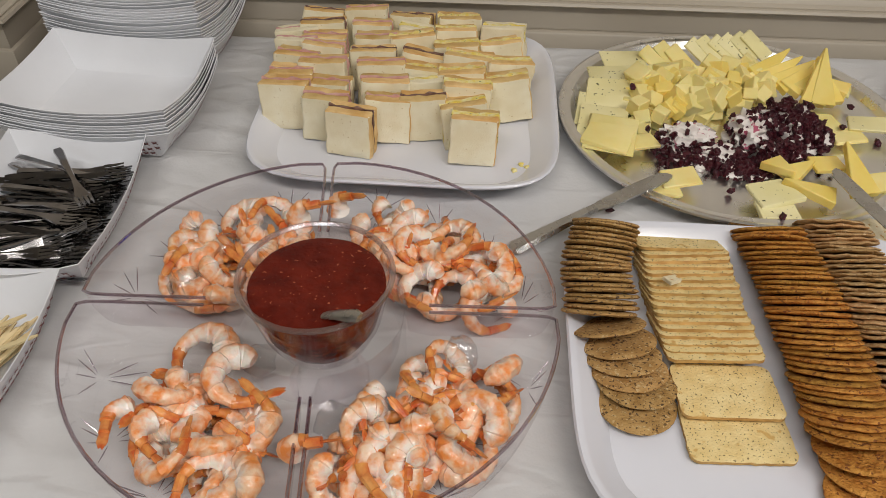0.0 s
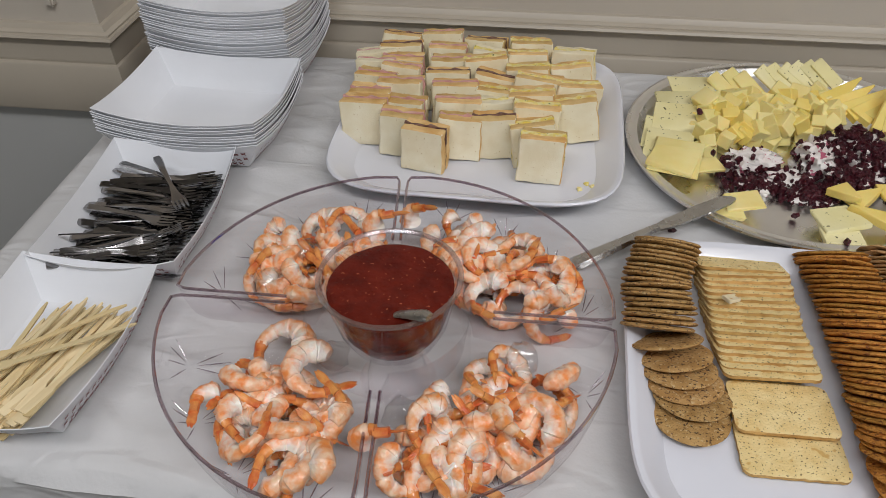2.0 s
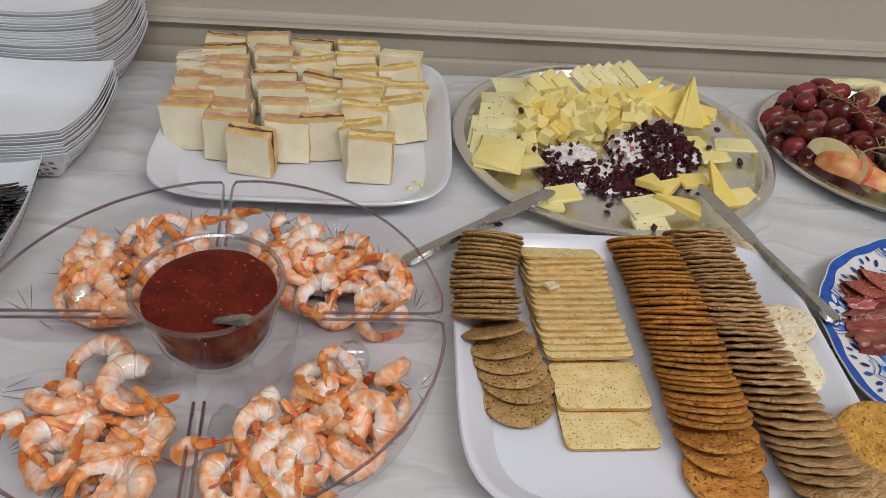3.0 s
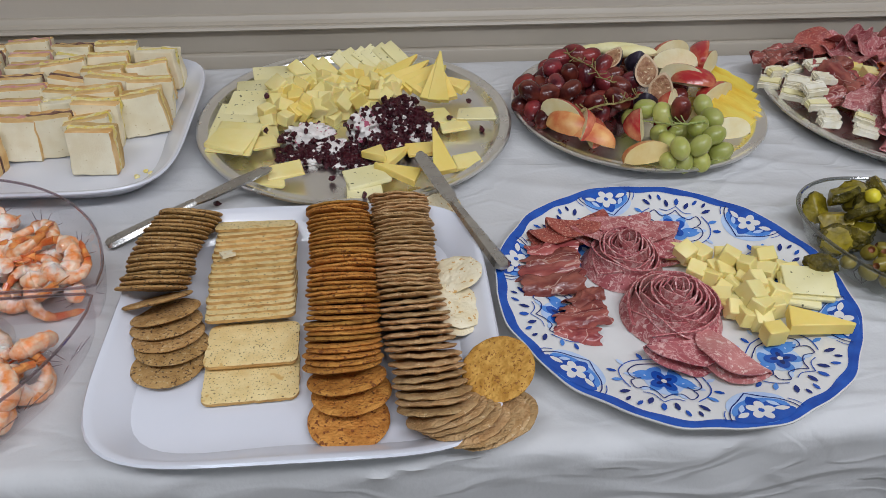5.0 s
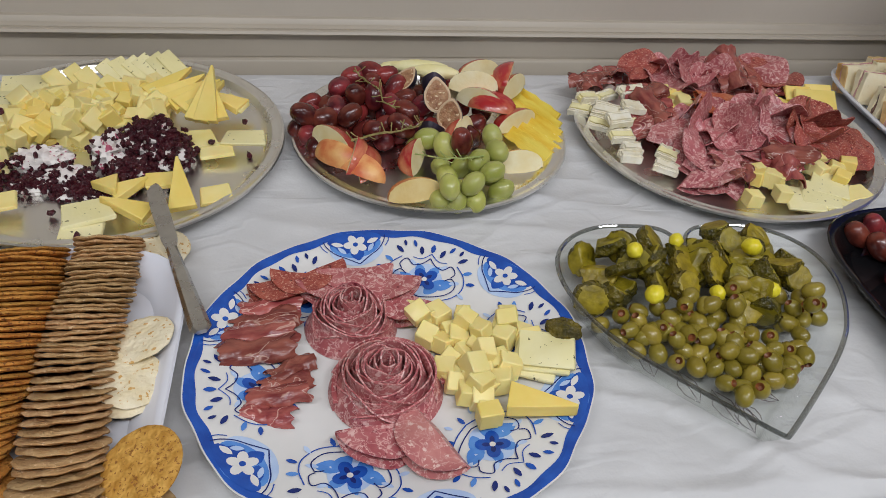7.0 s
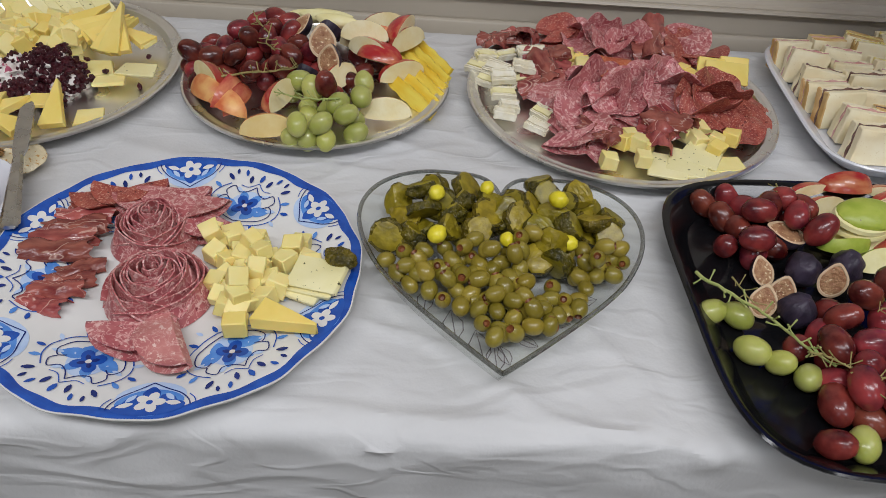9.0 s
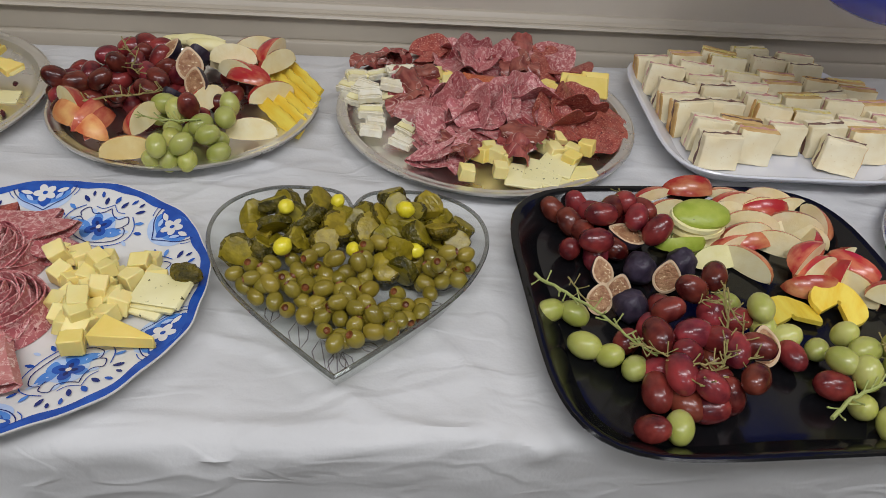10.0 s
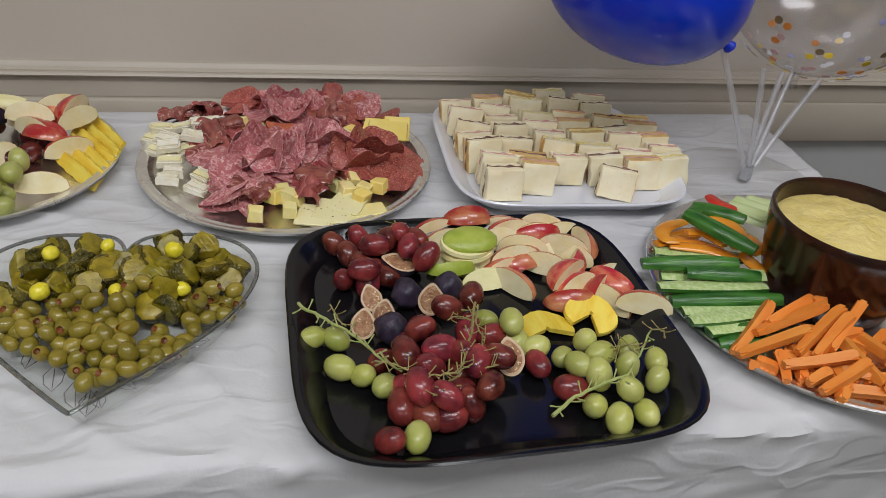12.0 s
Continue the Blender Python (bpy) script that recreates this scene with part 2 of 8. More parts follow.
WX0, WX1, WY0, WALL = -3.0, 5.0, -4.5, 0.685
slab("floor", WX0, WX1, WY0, 1.0, -0.1, 0.0, M_FLOOR, "plain beige vinyl hall floor", "floor")
slab("ceiling", WX0, WX1, WY0, 1.0, CEILING, CEILING + 0.1, M_CEIL, "white painted ceiling", "ceiling")
slab("wall_north", -0.53, WX1, WALL, WALL + 0.2, 0.72, CEILING, M_WALL, "beige painted upper wall behind the table", "wall")
slab("wall_north_lower", -0.53, WX1, WALL, WALL + 0.2, 0.0, 0.72, M_LOWER, "grey painted lower wall behind the table", "wall")
slab("wall_west", WX0 - 0.2, WX0, WY0, 1.0, 0.0, CEILING, M_WALL, "beige painted side wall", "wall")
slab("wall_east", WX1, WX1 + 0.2, WY0, 1.0, 0.0, CEILING, M_WALL, "beige painted side wall", "wall")
slab("wall_south", WX0, WX1, WY0 - 0.2, WY0, 0.0, CEILING, M_WALL, "beige painted wall facing the table", "wall")
# the pier that stands forward of the wall beside the table
PIER_X, PIER_Y = -0.497, 0.585
slab("wall_pier", WX0, PIER_X, PIER_Y, 1.0, 0.72, CEILING, M_WALL, "beige painted wall pier beside the table", "wall")
slab("wall_pier_lower", WX0, PIER_X, PIER_Y, 1.0, 0.0, 0.72, M_LOWER, "grey painted foot of the wall pier", "wall")

# profile of the rail: (out from the wall, height)
RAIL = [(0.0, 0.684), (0.016, 0.684), (0.018, 0.687), (0.018, 0.7530), (0.0165, 0.7550), (0.0125, 0.7560), (0.0125, 0.7580), (0.0135, 0.7590), (0.0135, 0.7890),
        (0.0155, 0.7900), (0.021, 0.7907), (0.0225, 0.7930), (0.0205, 0.7960), (0.0165, 0.7965), (0.0165, 0.7985), (0.0155, 0.7995), (0.010, 0.8010), (0.008, 0.8045),
        (0.006, 0.8070), (0.0, 0.8075)]


def rail(name, runs):
    """runs: rows of (x, y, outward x, outward y) along the wall."""
    bm = loft([[(x + ox * o, y + oy * o, z) for o, z in RAIL] for x, y, ox, oy in runs])
    return tagged(part(name, bm, M_TRIM), "taupe painted wooden rail with a stepped moulded cap", "wall rail", kind="structure")


rail("trim_north", [(PIER_X + 0.018, WALL, 0, -1), (WX1, WALL, 0, -1)])
rail("trim_pier", [(WX0, PIER_Y, 0, -1), (PIER_X, PIER_Y, 1, -1), (PIER_X, WALL, 1, 0)])
# raised border of the pier's panel
bm = box_bm(0.013, 0.010, 1.6, 0.003, at=(PIER_X - 0.056, PIER_Y - 0.004, 0.83 + 0.8))
tagged(part("trim_panel", bm, M_WALL), "beige panel moulding on the wall pier", "moulding", kind="structure")

# frames in the ceiling, made up to house the added, unseen lamps
for lx, ly in ((2.15, -0.45), (0.95, -1.00), (-0.35, -0.85), (2.15, -2.6), (-0.35, -3.0)):
    light = thing("ceiling_light", "white frame added round an unseen ceiling lamp", "ceiling light", pose(lx, ly, CEILING), "ceiling lights")
    bm = bmesh.new()
    for sx, sy, ax, ay in ((1.27, 0.05, 0, 0.31), (1.27, 0.05, 0, -0.31), (0.05, 0.57, 0.61, 0), (0.05, 0.57, -0.61, 0)):
        box_bm(sx, sy, 0.035, bm=bm, at=(ax, ay, -0.0175))
    part("frame", bm, M_CEIL, light)

# ---- table and cloth ----
TX0, TX1, TY0, TY1 = -0.420, 1.795, 0.004, 0.648
table = thing("folding_table", "grey plastic folding table under a white cloth", "table", pose((TX0 + TX1) / 2, 0.325, 0))
bm = box_bm(TX1 - TX0 - 0.02, 0.62, 0.035, 0.008, z0=TOP - 0.041)
part("tabletop", bm, M_TABLE, table)
for lx in (-0.85, 0.85):
    for ly in (-0.22, 0.22):
        part("leg", tube([(lx, ly, 0), (lx, ly, TOP - 0.04)], 0.014, 10), M_STEEL, table)


def cloth_mesh():
    """A sheet over the table: flat on top, rounded over the edge, hanging in soft folds."""
    drop = 0.42
    nx, nt = 320, 150
    x0, x1 = TX0 - 0.012, TX1 + 0.012
    rows = []
    r = 0.014

    def edge(s):
        """From the edge of the top outwards: (out, down)."""
        a = min(s / r, math.pi / 2)
        if s < r * math.pi / 2:
            return r * math.sin(a), r * (1 - math.cos(a))
        return r, r + (s - r * math.pi / 2)

    ss = [0.0, 0.005, 0.010, 0.015, 0.0205, 0.03, 0.045, 0.06, 0.08, 0.10, 0.13, 0.16, 0.2, 0.25, 0.3, 0.36, drop]
    us = [-s for s in ss[::-1][:-1]] + list(np.linspace(0, 1, nx)) + [1 + s for s in ss[1:]]
    vs = [-s for s in ss[::-1][:-1]] + list(np.linspace(0, 1, nt)) + [1 + s for s in ss[1:]]

    def axis(u, a, b):
        if u < 0:
            o, d = edge(-u)
            return a - o, d
        if u > 1:
            o, d = edge(u - 1)
            return b + o, d
        return a + (b - a) * u, 0.0

    for v in vs:
        row = []
        for u in us:
            x, dx = axis(u, x0 + r, x1 - r)
            y, dy = axis(v, TY0 + r - 0.012, TY1 - r)
            z = TOP
            if dx == 0 and dy == 0:
                # creases and ripples running outwards over the top
                w = noise.noise(Vector((x * 9, y * 3.0, 1.7)))
                w2 = noise.noise(Vector((x * 3.2 + y * 2.2, y * 16 - x * 2, 4.1)))
                w3 = noise.noise(Vector((x * 2.6 - y * 2, y * 17 + x * 3.5, 7.7)))
                ridge = max(0.0, 1 - abs(w3) * 5.0) ** 1.5 * max(0.0, min(1.0, 0.5 + 1.6 * noise.noise(Vector((x * 2.1, y * 2.6, 8.8)))))
                ridge2 = max(0.0, 1 - abs(noise.noise(Vector((x * 5 + y * 7, y * 5 - x * 4, 3.1)))) * 6.0) ** 1.5 * max(0.0, min(1.0, 0.2 + 2.0 * noise.noise(Vector((x * 2.4, y * 2.0, 6.6)))))
                z += 0.0008 * w + (0.0018 * max(w2, 0) + 0.0040 * ridge + 0.0036 * ridge2) * min(1, (TY1 - y) * 6)
                k = max(0.0, 1 - (x - TX0) / 0.35)
                z += 0.0040 * k * abs(noise.noise(Vector((x * 7 + y * 4, y * 6 - x * 5, 9.0))))
                fr = max(0.0, 1 - (y - TY0) / 0.06)
                y += 0.006 * fr * noise.noise(Vector((x * 2.3, 0.5, 3.3)))
            else:
                d = max(dx, dy)
                fold = noise.noise(Vector((x * 6.0, y * 6.0, 2.0))) * 0.6 + noise.noise(Vector((x * 17, y * 17, z * 8 + d * 6))) * 0.4
                amp = 0.014 * min(d / 0.25, 1) + 0.003
                crk = 0.0045 * max(0.0, 1 - abs(noise.noise(Vector((x * 5, d * 34 + x * 2, y * 5 + 7)))) * 5.0)
                if dy > 0:
                    sgn = -1 if v < 0 else 1
                    if v < 0:
                        y += 0.006 * noise.noise(Vector((x * 2.3, 0.5, 3.3)))
                    y += sgn * (max(fold, -0.2 if v < 0 else 0) * amp * (1 if v < 0 else 0.1) + crk * (1 if v < 0 else 0))
                if dx > 0:
                    sgn = -1 if u < 0 else 1
                    x += sgn * (max(fold, -0.2) * amp * 0.7 + crk)
                z -= max(dx, dy) if not (dx > 0 and dy > 0) else max(dx, dy)
            row.append((x, y, z))
        rows.append(row)
    return loft(rows, False, False, closed=False)


cloth = part("tablecloth", cloth_mesh(), M_CLOTH)
tagged(cloth, "creased white paper tablecloth draped over the buffet table", "tablecloth")

# ---- dishes ----
def white_plate(cx, cy, a, b, rz, label, n=5.0, sink=0.0):
    out = squircle(a, b, n, 96)
    ob = thing("platter", label, "platter", pose(cx, cy, TOP + 0.002, 0, 0, rz))
    part("rim", dish(out, [(0.030, 0.001 - sink * 0.6), (0.026, 0.004 - sink * 0.6), (0.004, 0.020), (0.001, 0.0225), (0.0, 0.0245), (0.0015, 0.026), (0.0045, 0.0255),
                                      (0.008, 0.0235), (0.030, 0.0085 - sink)], False, False), M_CERAMIC, ob)
    part("well", dish(out, [(0.030, 0.0085 - sink), (0.036, 0.0075 - sink), (0.07, 0.007 - sink)], False, True), M_CERAMIC, ob)
    part("foot", dish(out, [(0.030, 0.001 - sink * 0.6), (0.036, 0.0 - sink * 0.6), (0.07, 0.0015 - sink * 0.6)], False, True), M_CERAMIC, ob)
    return ob


white_plate(0.0115, 0.4665, 0.1555, 0.157, -1, "white square melamine platter of sandwiches on the cloth")
white_plate(0.3085, 0.1254, 0.1540, 0.147, -1, "white square melamine platter holding rows of crackers", sink=0.0043)
white_plate(1.3980, 0.4680, 0.1535, 0.152, -1.5, "white square melamine platter of sandwiches near the balloons")


def metal_tray(cx, cy, a, b, label):
    out = squircle(a, b, 2.0, 112)
    ob = thing("serving_tray", label, "serving tray", pose(cx, cy, TOP + 0.003), "metal serving trays")
    part("rim", dish(out, [(0.0182, 0.0028), (0.008, 0.011), (0.002, 0.0125), (0.0, 0.0140), (0.0006, 0.0160), (0.003, 0.0168), (0.0055, 0.0158),
                           (0.009, 0.0148), (0.011, 0.0155), (0.0135, 0.0148), (0.0180, 0.0080)], False, False), M_PEWTER, ob)
    part("well", dish(out, [(0.0180, 0.0030), (0.024, 0.0005), (0.06, 0.0004), (0.1, 0.0004)], True, False), M_PEWTER, ob)
    part("floor_sheet", dish(out, [(0.0178, 0.0081), (0.020, 0.0055), (0.026, 0.0042), (0.06, 0.0038), (0.1, 0.0038)], False, True), M_PEWTER, ob)
    return ob


metal_tray(0.3520, 0.4635, 0.1828, 0.1828, "round aluminium serving tray of cheese")
metal_tray(0.6940, 0.4715, 0.1537, 0.1537, "round aluminium serving tray of fruit")
metal_tray(1.0479, 0.4642, 0.1805, 0.1805, "round aluminium serving tray of cold meats")
metal_tray(1.6125, 0.1560, 0.1925, 0.1925, "round aluminium serving tray of cut vegetables")

out = squircle(0.1790, 0.1690, 4.6, 96)
black_tray = thing("serving_tray", "glossy black square melamine tray of fruit", "serving tray", pose(1.2220, 0.1250, TOP + 0.002, 0, 0, 2))
part("rim", dish(out, [(0.030, 0.001), (0.024, 0.004), (0.005, 0.022), (0.001, 0.0255), (0.0, 0.0275), (0.0016, 0.029), (0.005, 0.0285),
                                             (0.009, 0.0262), (0.030, 0.0085)], False, False), M_BLACK, black_tray)
part("well", dish(out, [(0.030, 0.0085), (0.038, 0.0070), (0.08, 0.0066)], False, True), M_BLACK, black_tray)
part("foot", dish(out, [(0.030, 0.001), (0.038, 0.0), (0.08, 0.0015)], False, True), M_BLACK, black_tray)

# ---- food materials ----
def clear_mat(name, tint, gloss_rough=0.04, ior=1.45, boost=0.0):
    """Thin clear plastic or glass: lets light straight through, with a glossy skin."""
    m = bpy.data.materials.new(name)
    m.use_nodes = True
    nt = m.node_tree
    nt.nodes.remove(nt.nodes["Principled BSDF"])
    tr = nt.nodes.new("ShaderNodeBsdfTransparent")
    tr.inputs[0].default_value = (*tint, 1)
    gl = nt.nodes.new("ShaderNodeBsdfGlossy")
    gl.inputs["Roughness"].default_value = gloss_rough
    lw = nt.nodes.new("ShaderNodeLayerWeight")
    lw.inputs[0].default_value = 0.5
    pw = nt.nodes.new("ShaderNodeMath")
    pw.operation = "POWER"
    pw.inputs[1].default_value = 4.0
    nt.links.new(lw.outputs["Facing"], pw.inputs[0])
    add = nt.nodes.new("ShaderNodeMath")
    add.operation = "MULTIPLY_ADD"
    add.inputs[1].default_value, add.inputs[2].default_value = 0.7, 0.03 + boost + 0.1 * (ior - 1.45)
    nt.links.new(pw.outputs[0], add.inputs[0])
    mx = nt.nodes.new("ShaderNodeMixShader")
    nt.links.new(add.outputs[0], mx.inputs[0])
    nt.links.new(tr.outputs[0], mx.inputs[1])
    nt.links.new(gl.outputs[0], mx.inputs[2])
    nt.links.new(mx.outputs[0], nt.nodes["Material Output"].inputs[0])
    return m


M_CLEARWALL = clear_mat("clear_plastic_wall", (0.980, 0.964, 0.974), 0.05, 1.45, 0.015)
M_CLEARRIM = clear_mat("clear_plastic_rim", (0.72, 0.61, 0.68), 0.06, 1.45, 0.30)
M_CUT = clear_mat("cut_plastic_groove", (0.74, 0.69, 0.73), 0.08, 1.45, 0.12)
M_GLASSWALL = clear_mat("pressed_glass_wall", (0.93, 0.95, 0.93), 0.03, 1.5)
M_GLASSRIM = clear_mat("pressed_glass_rim", (0.58, 0.60, 0.59), 0.05, 1.5, 0.18)
M_ICE = clear_mat("melting_ice", (0.93, 0.93, 0.93), 0.05, 1.4, 0.03)
M_CRUMB = mat("bread_crumb", (0.83, 0.725, 0.49), (0.91, 0.83, 0.62), 45, 0.85, 0.35, 1300, var=0.05, specks=[((0.62, 0.48, 0.24), 420, 0.70)])
M_WHITEBREAD = mat("white_bread_crumb", (0.86, 0.74, 0.475), (0.92, 0.835, 0.60), 40, 0.85, 0.2, 1400, var=0.06, specks=[((0.78, 0.66, 0.40), 380, 0.68)])
M_CRUST = mat("bread_crust", (0.60, 0.35, 0.11), (0.80, 0.57, 0.26), 48, 0.7, 0.35, 500, var=0.15)
M_HAM = mat("ham_slice", (0.60, 0.30, 0.27), (0.72, 0.44, 0.39), 80, 0.45, 0.1, 300)
M_EGG = mat("egg_filling", (0.84, 0.66, 0.12), (0.88, 0.80, 0.45), 190, 0.5, 0.6, 260, specks=[((0.12, 0.16, 0.03), 240, 0.68)])
M_BEEF = mat("dark_filling", (0.12, 0.06, 0.045), (0.30, 0.17, 0.13), 160, 0.5, 0.4, 300)
M_CHEESE = mat("pale_cheese", (0.83, 0.685, 0.24), (0.88, 0.76, 0.34), 30, 0.42, 0.06, 220, var=0.07, sss=0.15)
M_GOUDA = mat("yellow_cheese", (0.83, 0.63, 0.15), (0.88, 0.70, 0.22), 30, 0.4, 0.06, 220, var=0.08, sss=0.15)
M_HERB = mat("herbed_cheese", (0.82, 0.74, 0.37), (0.86, 0.79, 0.46), 30, 0.45, 0.08, 220, var=0.04, specks=[((0.07, 0.06, 0.015), 230, 0.675)])
M_BRIE = mat("brie_rind", (0.78, 0.71, 0.52), (0.85, 0.81, 0.68), 90, 0.7, 0.15, 300)
M_BRIEIN = mat("brie_paste", (0.82, 0.74, 0.38), (0.88, 0.82, 0.50), 50, 0.4, 0.1, 200)
M_CRAN = mat("dried_cranberry", (0.035, 0.004, 0.010), (0.085, 0.008, 0.016), 200, 0.35, 0.5, 700, var=0.25)
M_GOAT = mat("goat_cheese", (0.80, 0.72, 0.68), (0.88, 0.84, 0.79), 90, 0.7, 0.5, 200, specks=[((0.45, 0.10, 0.16), 110, 0.61)])
M_WHEAT = mat("wheat_cracker", (0.40, 0.215, 0.065), (0.55, 0.33, 0.125), 110, 0.8, 0.5, 500, var=0.12, specks=[((0.10, 0.05, 0.02), 420, 0.59), ((0.62, 0.44, 0.22), 360, 0.62)])
M_RECT = mat("seeded_cracker", (0.76, 0.56, 0.235), (0.85, 0.68, 0.34), 70, 0.75, 0.35, 500, var=0.07, specks=[((0.13, 0.08, 0.03), 560, 0.630), ((0.66, 0.42, 0.14), 90, 0.66)])
M_RECTEDGE = mat("seeded_cracker_edge", (0.40, 0.21, 0.055), (0.62, 0.38, 0.13), 90, 0.75, 0.35, 500, var=0.10)
M_ORANGE = mat("golden_cracker", (0.42, 0.165, 0.022), (0.64, 0.31, 0.060), 100, 0.7, 0.8, 420, var=0.16, specks=[((0.22, 0.075, 0.015), 300, 0.60)])
M_ORANGE2 = mat("toasted_round_cracker", (0.48, 0.23, 0.03), (0.68, 0.38, 0.08), 130, 0.7, 0.7, 330, specks=[((0.30, 0.12, 0.02), 430, 0.60)])
M_BEIGE = mat("beige_cracker", (0.48, 0.27, 0.105), (0.66, 0.43, 0.21), 90, 0.8, 0.8, 420, var=0.15, specks=[((0.74, 0.53, 0.30), 260, 0.64)])
M_PALE = mat("pale_water_cracker", (0.78, 0.66, 0.42), (0.86, 0.77, 0.56), 70, 0.75, 0.5, 300, specks=[((0.62, 0.37, 0.12), 215, 0.615)])
M_SHRIMP = mat("cooked_prawn", (0.86, 0.29, 0.075), (0.91, 0.62, 0.42), 120, 0.28, 0.25, 260, var=0.10, sss=0.15, spread=(0.36, 0.62), coat=0.3)
M_SHRIMPIN = mat("prawn_flesh", (0.84, 0.68, 0.56), (0.89, 0.83, 0.77), 60, 0.3, 0.2, 260, var=0.06, sss=0.15, coat=0.3)
M_SHRIMP2 = mat("prawn_tail", (0.58, 0.11, 0.025), (0.82, 0.36, 0.10), 90, 0.28, 0.2, 400, var=0.10, coat=0.4)
M_SAUCE = mat("cocktail_sauce", (0.090, 0.008, 0.004), (0.150, 0.015, 0.007), 60, 0.22, 0.5, 190, ior=1.28, specks=[((0.40, 0.10, 0.05), 330, 0.68)])
M_SILVER = mat("silvered_plastic", (0.30, 0.29, 0.29), (0.40, 0.39, 0.39), 40, 0.15, metal=1.0, var=0.15)
M_KNIFE = mat("worn_steel", (0.50, 0.49, 0.47), (0.62, 0.61, 0.58), 60, 0.28, 0.1, 200, metal=1.0, rough_var=0.12)
M_BAMBOO = mat("bamboo", (0.70, 0.53, 0.27), (0.82, 0.68, 0.42), 60, 0.6, 0.2, 300, var=0.12, stretch=(1, 0.08, 1))


def prawn_skin():
    """Orange over the curled back in uneven bands, pale flesh on the inner side."""
    m = M_SHRIMP
    nt = m.node_tree
    b = nt.nodes["Principled BSDF"]
    tc = nt.nodes.new("ShaderNodeTexCoord")
    flat = nt.nodes.new("ShaderNodeVectorMath")
    flat.operation = "MULTIPLY"
    flat.inputs[1].default_value = (1, 1, 0)
    nt.links.new(tc.outputs["Object"], flat.inputs[0])
    ln = nt.nodes.new("ShaderNodeVectorMath")
    ln.operation = "LENGTH"
    nt.links.new(flat.outputs[0], ln.inputs[0])
    nz = nt.nodes.new("ShaderNodeTexNoise")
    nz.inputs["Scale"].default_value, nz.inputs["Detail"].default_value = 130, 4
    nt.links.new(tc.outputs["Object"], nz.inputs["Vector"])
    mul = nt.nodes.new("ShaderNodeMath")
    mul.operation = "MULTIPLY_ADD"
    mul.inputs[1].default_value = 0.022
    nt.links.new(nz.outputs[0], mul.inputs[0])
    nt.links.new(ln.outputs["Value"], mul.inputs[2])
    r = nt.nodes.new("ShaderNodeMapRange")
    r.inputs[1].default_value, r.inputs[2].default_value = 0.0228, 0.0318
    nt.links.new(mul.outputs[0], r.inputs[0])
    old = b.inputs["Base Color"].links[0].from_socket
    mx = nt.nodes.new("ShaderNodeMix")
    mx.data_type = "RGBA"
    nt.links.new(r.outputs[0], mx.inputs[0])
    mx.inputs[6].default_value = (0.92, 0.84, 0.76, 1)
    nt.links.new(old, mx.inputs[7])
    nt.links.new(mx.outputs[2], b.inputs["Base Color"])


prawn_skin()

SETTLED.update(o for o in scene.objects if o.parent is None)

# ---- paper trays at the end of the table ----
def paper_tray_mesh(a, b, h):
    """A folded paperboard tray: thin flared walls with cut-in corners, printed outside below the rim."""
    bm = bmesh.new()
    t = 0.0008

    def ring(k, z, cut, n=9):
        ax, by = a * k, b * k
        pts = []
        for sx, sy, ex, ey in ((-1, -1, 1, -1), (1, -1, 1, 1), (1, 1, -1, 1), (-1, 1, -1, -1)):
            for i in range(n):
                u = i / n
                e = cut * (1 - 4 * (u - 0.5) ** 2)
                x = (sx + (ex - sx) * u) * ax
                y = (sy + (ey - sy) * u) * by
                dip = -0.008 * (1 - (2 * u - 1) ** 2) * min(1, 2 * z / h)
                out = 0.004 * (1 - (2 * u - 1) ** 2) * min(1, 2 * z / h)
                nx, ny = ((0, -1), (1, 0), (0, 1), (-1, 0))[((-1, -1), (1, -1), (1, 1), (-1, 1)).index((sx, sy))]
                pts.append((x + nx * out, y + ny * out, z + dip))
        return pts

    rows = [ring(0.70, 0.0, 0), ring(0.76, h * 0.12, 0), ring(0.86, h * 0.5, 0), ring(1.0, h, 0), ring(0.992, h + 0.0003, 0), ring(0.852, h * 0.5 + t, 0), ring(0.79, h * 0.25 + t, 0), ring(0.74, h * 0.10 + t, 0), ring(0.66, h * 0.02 + t, 0), ring(0.4, t, 0)]
    loft(rows, True, True, bm=bm)
    return bm


